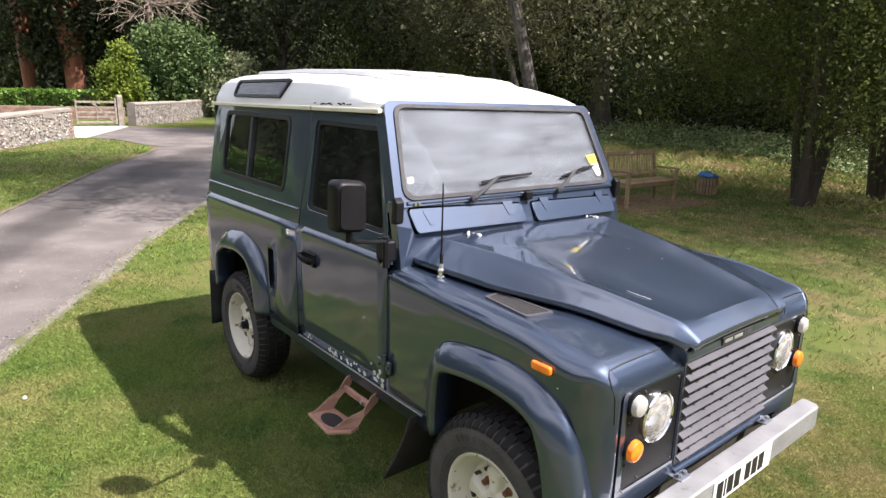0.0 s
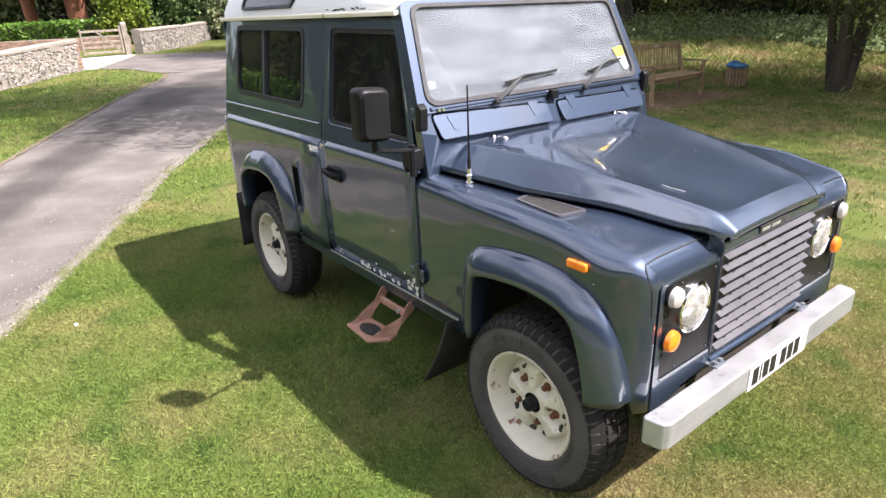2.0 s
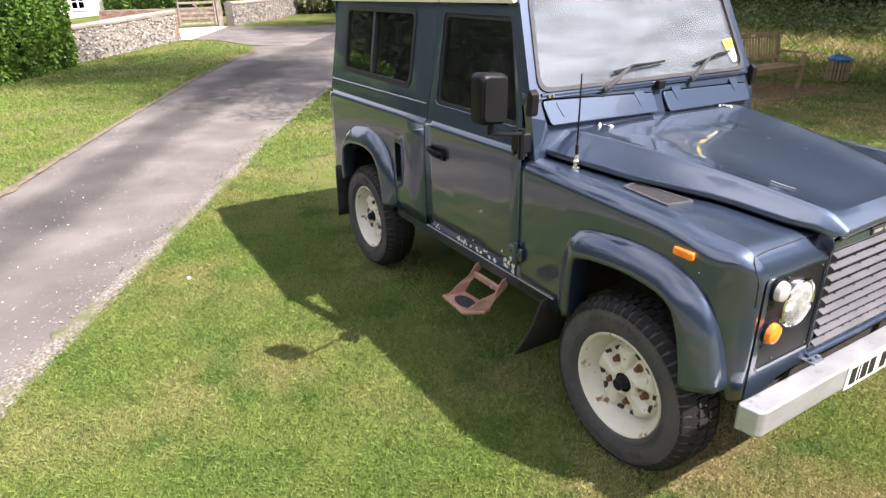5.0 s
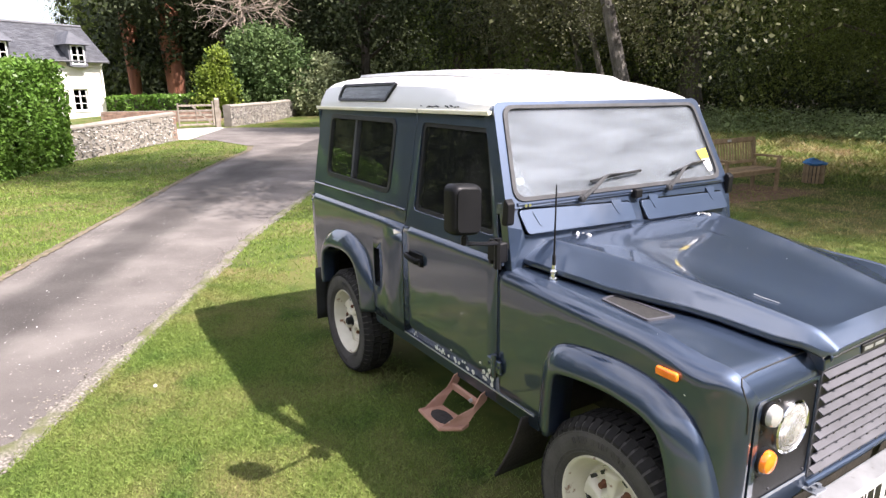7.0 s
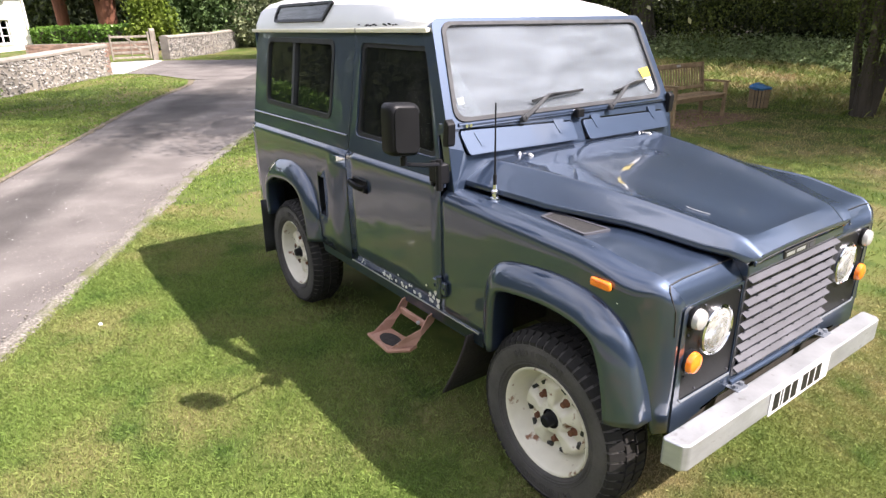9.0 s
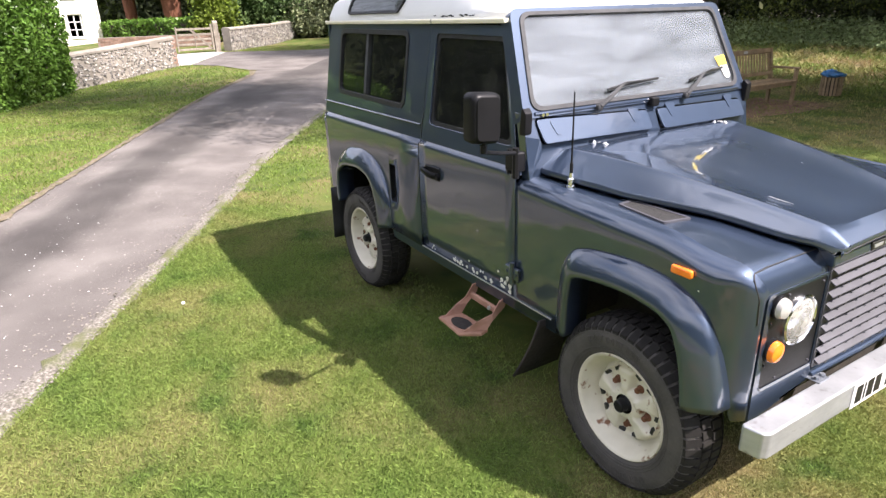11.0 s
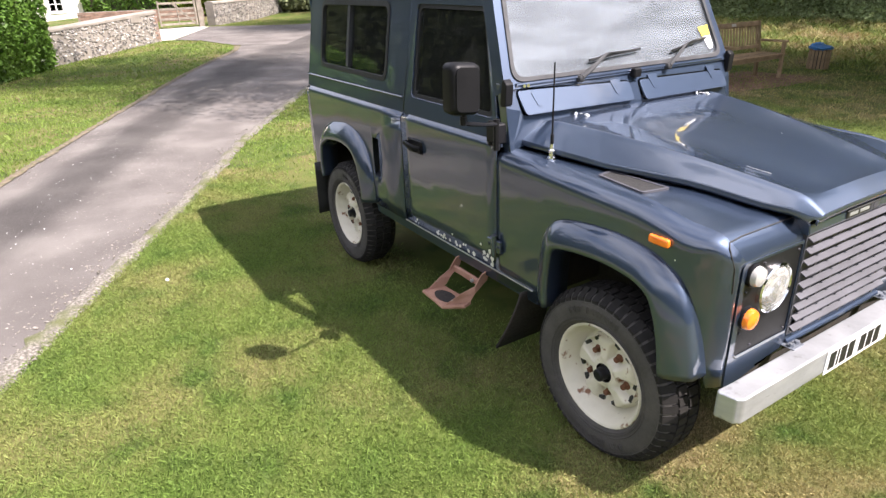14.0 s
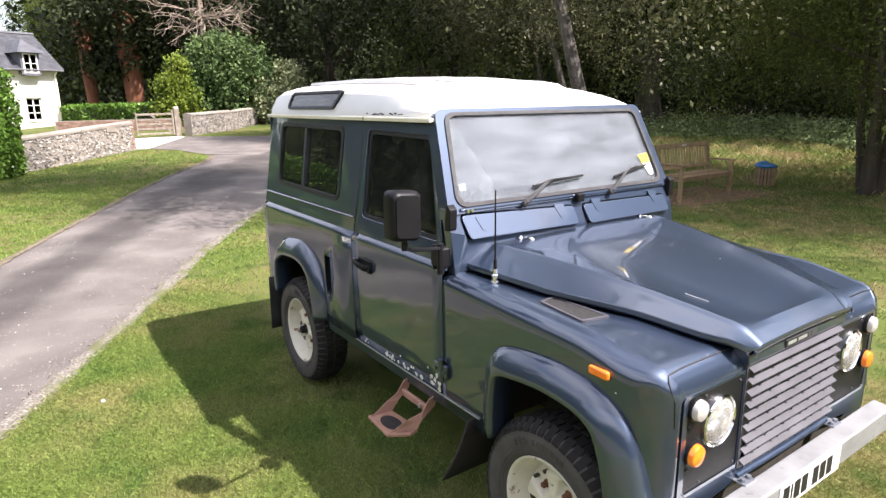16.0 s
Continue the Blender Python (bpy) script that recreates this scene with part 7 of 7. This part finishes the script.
ROOF_X = ((-2.872, 0.165, 0.045), (-2.866, 0.120, 0.026), (-2.845, 0.075, 0.012), (-2.80, 0.036, 0.003), (-2.72, 0.012, 0.0), (-2.60, 0.0, 0), (-2.0, 0.004, 0), (-1.5, 0.022, 0), (-1.25, 0.042, 0),
          (-1.10, 0.066, 0.001), (-0.975, 0.095, 0.004), (-0.895, 0.120, 0.008), (-0.845, 0.142, 0.014), (-0.810, 0.165, 0.022), (-0.790, 0.186, 0.034))


def roof_z(x, y):
    """Height of the roof skin."""
    z = np.interp(abs(y), [w for w, _ in reversed(ROOF)], [v for _, v in reversed(ROOF)])
    dz = np.interp(x, [r[0] for r in ROOF_X], [r[1] for r in ROOF_X])
    return float(z - dz * min(1.0, max(0.0, (z - 1.83) / 0.20)))


def roof():
    bm = bmesh.new()
    rows = []
    for x, dz, dw in ROOF_X:
        sec = []
        for w, z in ROOF:
            zz = z - dz * min(1.0, max(0.0, (z - 1.83) / 0.20)) if z > 1.83 else z
            sec.append((w - dw, max(zz, 1.805 if z > 1.805 else z)))
        rows.append([(x, -w, z) for w, z in sec] + [(x, w, z) for w, z in reversed(sec[:-1])])
    vs = loft(bm, rows)
    bm.faces.new(vs[0])
    bm.faces.new(vs[-1][::-1])
    r = part("roof", bm, M["white_roof"], car, "white painted roof with pressed ribs", smooth=True, sharp=30)
    # long pressed ribs
    for y in (-0.42, -0.14, 0.14, 0.42):
        rb = bmesh.new()
        rows = []
        for x, h, w in ((-2.70, -0.004, 0.030), (-2.62, 0.020, 0.060), (-2.0, 0.023, 0.060), (-1.5, 0.023, 0.060), (-1.30, 0.022, 0.058), (-1.18, 0.018, 0.052), (-1.06, -0.006, 0.030)):
            rows.append([(x, q, roof_z(x, q) + d) for q, d in ((y - w, -0.006), (y - w * 0.78, h), (y, h + 0.001), (y + w * 0.78, h), (y + w, -0.006))])
        loft(rb, rows)
        rib = part("roof_rib", rb, M["white_roof"], r, smooth=True, sharp=40)
        for e in (-1, 1):
            dl = bmesh.new()
            add_tube(dl, [(x, y + e * w, roof_z(x, y + e * w) + 0.0005) for x, w in ((-2.60, 0.058), (-2.0, 0.058), (-1.5, 0.058), (-1.30, 0.056), (-1.18, 0.050), (-1.09, 0.034))], 0.0035, 5)
            part("dirt_line", dl, M["mortar"], rib, "thin grey-brown line along the foot of the rib")
    # gutter
    for s in (-1, 1):
        gt = bmesh.new()
        add_prism(gt, [(s * 0.698, 1.797), (s * 0.722, 1.794), (s * 0.726, 1.803), (s * 0.724, 1.812), (s * 0.698, 1.809)], "x", -2.865, -0.782)
        soft(part("gutter", gt, M["cream_edge"], r, "cream rain gutter with chipped paint"), 0.003)
        # high side window in the roof flank
        a, b = Vector((0, 0.706, 1.855)), Vector((0, 0.670, 1.938))
        u = (b - a).normalized()
        nn = Vector((0, u.z, -u.y))

        def on(x, v, d, s=s):
            p = a + u * v - nn * d
            return (x, s * p.y, p.z)
        so = rounded([(-2.475, -0.006), (-1.755, -0.006), (-1.680, 0.100), (-2.445, 0.100)], [0.05, 0.012, 0.012, 0.05], 6)
        si = rounded([(-2.450, 0.010), (-1.772, 0.010), (-1.712, 0.084), (-2.425, 0.084)], [0.038, 0.008, 0.008, 0.038], 6)
        sl = bmesh.new()
        holed_plate(sl, so, [si], lambda q, v, t: on(q, v, t - 0.011), 0.016)
        soft(part("roof_window_seal", sl, M["seal"], r, "black rubber round the roof window"), 0.004)
        gl = bmesh.new()
        holed_plate(gl, si, [], lambda q, v, t: on(q, v, t - 0.004), 0.005)
        part("roof_window", gl, M["glass_roof"], r, "small dark roof-flank window")
    # flaked paint above the gutter
    rng = np.random.default_rng(83)
    V, F = [], []
    for k in range(16):
        x = -1.45 + 0.42 * rng.random()
        z = 1.822 + 0.010 * rng.random()
        c = len(V)
        for i in range(8):
            t = 2 * math.pi * i / 8
            q = 0.6 + 0.7 * rng.random()
            V.append((x + 0.013 * q * math.cos(t), -0.7105 - 0.0005, z + 0.0034 * q * math.sin(t)))
        F.append(tuple(range(c, c + 8)))
    ch = link_mesh("flaked_paint", mesh_from("flaked_paint", V, F), M["inside"], r, "dark flakes where roof paint has lifted")
    ch["kind"] = "stuff"
    so = ch.modifiers.new("thickness", "SOLIDIFY")
    so.thickness = 0.001
    # header and rear wall
    rw = bmesh.new()
    add_box(rw, -2.862, -2.835, -0.74, 0.74, 0.62, 1.40)
    for s in (-1, 1):
        add_box(rw, -2.862, -2.835, min(s * 0.52, s * 0.71), max(s * 0.52, s * 0.71), 1.40, 1.80)
    add_box(rw, -2.862, -2.835, -0.52, 0.52, 1.74, 1.80)
    back = soft(part("rear_end", rw, M["paint"], car, "blue rear end with door window"), 0.004)
    rg = bmesh.new()
    add_box(rg, -2.852, -2.846, -0.52, 0.52, 1.40, 1.74)
    part("rear_glass", rg, M["glass_side"], back).visible_shadow = False


M["glass_roof"] = glass_mat("roof_glass", (0.10, 0.13, 0.12), 0.0, 0.16, (0.52, 0.57, 0.56))
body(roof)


# ---- mirror ----
def mirror(s):
    hs = bmesh.new()
    rows = []
    base = rounded([(-1.142, 1.338), (-1.012, 1.326), (-1.010, 1.520), (-1.138, 1.530)], 0.030, 5)
    cy, cz = -1.076, 1.428
    for x, k in ((-0.540, 0.98), (-0.515, 1.0), (-0.495, 1.0), (-0.478, 0.96), (-0.468, 0.86), (-0.464, 0.70)):
        rows.append([(x, -s * (cy + (y - cy) * k), cz + (z - cz) * k) for y, z in base])
    vs = loft(hs, rows, closed=True)
    hs.faces.new(vs[0])
    hs.faces.new(vs[-1][::-1])
    m = part("door_mirror", hs, M["plastic"], car, "large black rectangular door mirror", smooth=True, sharp=50)
    face = bmesh.new()
    holed_plate(face, [(-s * (cy + (y - cy) * 0.92), cz + (z - cz) * 0.92) for y, z in base], [], lambda u, v, t: (-0.5405 + t - 0.003, u, v), 0.003)
    part("mirror_glass", face, M["chrome"], m)
    pn = bmesh.new()
    holed_plate(pn, [(-s * (cy + (y - cy) * 0.80), cz + (z - cz) * 0.84) for y, z in base], [], lambda u, v, t: (-0.4615 - t, u, v), 0.012)
    soft(part("mirror_back", pn, M["plastic"], m, "satin grey back panel of the mirror"), 0.005)
    arm = bmesh.new()
    add_tube(arm, [(-0.505, s * 1.070, 1.35), (-0.507, s * 1.070, 1.300), (-0.515, s * 1.04, 1.290), (-0.57, s * 0.92, 1.262), (-0.590, s * 0.852, 1.252)], 0.0085, 8)
    add_tube(arm, [(-0.507, s * 1.070, 1.325), (-0.507, s * 1.070, 1.292)], 0.014, 8)
    add_box(arm, -0.665, -0.580, min(s * 0.800, s * 0.850), max(s * 0.800, s * 0.850), 1.165, 1.250, 0.006)
    add_tube(arm, [(-0.595, s * 0.845, 1.140), (-0.595, s * 0.845, 1.270)], 0.015, 8)
    add_tube(arm, [(-0.650, s * 0.835, 1.150), (-0.650, s * 0.835, 1.255)], 0.012, 8)
    part("mirror_arm", arm, M["plastic"], m)


mirror(-1)


# ---- step and mud flaps ----
def step():
    z = 0.372
    tr = bmesh.new()
    plate = [(-0.955, -0.905), (-0.965, -1.020), (-0.770, -1.030), (-0.715, -0.945), (-0.735, -0.890)]
    holed_plate(tr, rounded(plate, 0.012, 3), [], lambda u, v, t: (u, v, z - t), 0.016)
    add_tube(tr, [(-0.955, -0.905, z - 0.004), (-0.965, -1.020, z - 0.004), (-0.770, -1.030, z - 0.004), (-0.715, -0.945, z - 0.004)], 0.011, 8)
    st = soft(part("side_step", tr, M["rusty_step"], car, "rusty fold-down steel side step"), 0.003)
    pad = bmesh.new()
    bmesh.ops.create_circle(pad, cap_ends=True, segments=20, radius=0.050, matrix=Matrix.Translation((-0.850, -0.968, z + 0.001)) @ Matrix.Diagonal((1.5, 0.85, 1, 1)))
    g = bmesh.ops.extrude_face_region(pad, geom=pad.faces[:])
    bmesh.ops.translate(pad, verts=[v for v in g["geom"] if isinstance(v, bmesh.types.BMVert)], vec=(0, 0, 0.002))
    part("tread_pad", pad, M["under"], st, "dark worn tread")
    # folded side plates that widen from the tray up to the hinge
    for low, high in ((((-0.962, -1.000), (-0.955, -0.900)), ((-0.975, -0.860), (-0.985, -0.790))), (((-0.772, -1.022), (-0.728, -0.905)), ((-0.735, -0.870), (-0.755, -0.785)))):
        ar = bmesh.new()
        (ax, ay), (bx, by) = low
        (cx, cy), (dx, dy) = high
        loft(ar, [[(ax, ay, z + 0.004), (bx, by, z + 0.004)], [(ax * 0.5 + cx * 0.5 + 0.006, (ay + cy) / 2, z + 0.050), (bx, by + 0.030, z + 0.040)], [(cx, cy, 0.445), (dx, dy, 0.450)], [(cx, cy + 0.04, 0.500), (dx, dy + 0.02, 0.505)]])
        sheet_part("step_arm", ar, M["rusty_step"], st, "", 0.006, False)
    bar = bmesh.new()
    add_box(bar, -0.985, -0.745, -0.835, -0.815, 0.425, 0.458, 0.003)
    part("step_bar", bar, M["rusty_step"], st)
    bolt = bmesh.new()
    add_tube(bolt, [(-0.80, -0.835, 0.442), (-0.80, -0.846, 0.442)], 0.010, 6)
    part("bolt", bolt, M["galv"], st)


step()
for s in (-1, 1):
    fl = bmesh.new()
    rows = [[(-0.43 - 0.10 * t ** 1.5, s * (0.68 + 0.16 * u + 0.06 * t * u - 0.05 * t * (1 - u)), 0.53 - 0.31 * t) for u in (0, 0.25, 0.5, 0.75, 0.95, 1.0)] for t in np.linspace(0, 1, 8)]
    loft(fl, rows)
    sheet_part("mud_flap", fl, M["under"], car, "hanging black rubber mud flap", 0.010)
    fl = bmesh.new()
    rows = [[(-2.800 - 0.02 * t, s * (0.62 + 0.235 * u), 0.62 - 0.40 * t) for u in (0, 0.3, 0.6, 1.0)] for t in np.linspace(0, 1, 6)]
    loft(fl, rows)
    sheet_part("mud_flap", fl, M["seal"], car, "hanging black rubber mud flap", 0.010)


# ---- inside ----
def seat(x, y, w, name="front_seat"):
    b = bmesh.new()
    add_box(b, x, x + 0.48, y - w / 2, y + w / 2, 0.78, 0.92, 0.04, 3)
    s = part(name, b, M["vinyl"], car, "dark grey vinyl seat", smooth=True, sharp=60)
    bk = bmesh.new()
    add_box(bk, -0.06, 0.06, -w / 2, w / 2, 0.0, 0.58, 0.045, 3)
    bmesh.ops.transform(bk, matrix=Matrix.Translation((x, y, 0.90)) @ Matrix.Rotation(radians(-10), 4, "Y"), verts=bk.verts[:])
    part("backrest", bk, M["vinyl"], s, smooth=True, sharp=60)
    hr = bmesh.new()
    add_box(hr, -0.04, 0.04, -0.13, 0.13, 0.0, 0.17, 0.03, 3)
    bmesh.ops.transform(hr, matrix=Matrix.Translation((x - 0.12, y, 1.50)) @ Matrix.Rotation(radians(-8), 4, "Y"), verts=hr.verts[:])
    part("headrest", hr, M["vinyl"], s, smooth=True, sharp=60)


for y in (-0.42, 0.42):
    body(seat, -1.42, y, 0.46)
dash = bmesh.new()
add_prism(dash, [(-0.66, 1.05), (-0.66, 1.40), (-0.80, 1.385), (-0.86, 1.30), (-0.86, 1.12), (-0.78, 1.05)], "y", -0.70, 0.70)
soft(body(part, "dashboard", dash, M["inside"], car, "black dashboard"), 0.02, 3)
swm = bmesh.new()
m = Matrix.Translation((-1.02, -0.41, 1.32)) @ Matrix.Rotation(radians(-38), 4, "Y")
pts = [m @ Vector((0, 0.20 * math.cos(a), 0.20 * math.sin(a))) for a in np.linspace(0, 2 * math.pi, 40, endpoint=False)]
add_tube(swm, pts, 0.013, 8, closed=True)
for a in (90, 210, 330):
    add_tube(swm, [m @ Vector((0.03, 0, 0)), m @ Vector((0, 0.19 * math.cos(radians(a)), 0.19 * math.sin(radians(a))))], 0.010, 6)
add_tube(swm, [m @ Vector((0, 0, 0)), m @ Vector((0.30, 0, 0))], 0.03, 10)
body(part, "steering_wheel", swm, M["plastic"], car, "black steering wheel", smooth=True)
hl = bmesh.new()
add_box(hl, -2.80, -0.90, -0.66, 0.66, 1.80, 1.815)
body(part, "headlining", hl, M["vinyl"], car)
for s in (-1, 1):
    bs = bmesh.new()
    add_box(bs, -2.55, -1.75, min(s * 0.34, s * 0.68), max(s * 0.34, s * 0.68), 1.16, 1.24, 0.02, 2)
    add_box(bs, -2.50, -1.85, min(s * 0.62, s * 0.70), max(s * 0.62, s * 0.70), 1.24, 1.56, 0.03, 2)
    body(part, "bench_seat", bs, M["vinyl"], car, "folded rear bench seat", smooth=True, sharp=60)

fit_body_to_view()
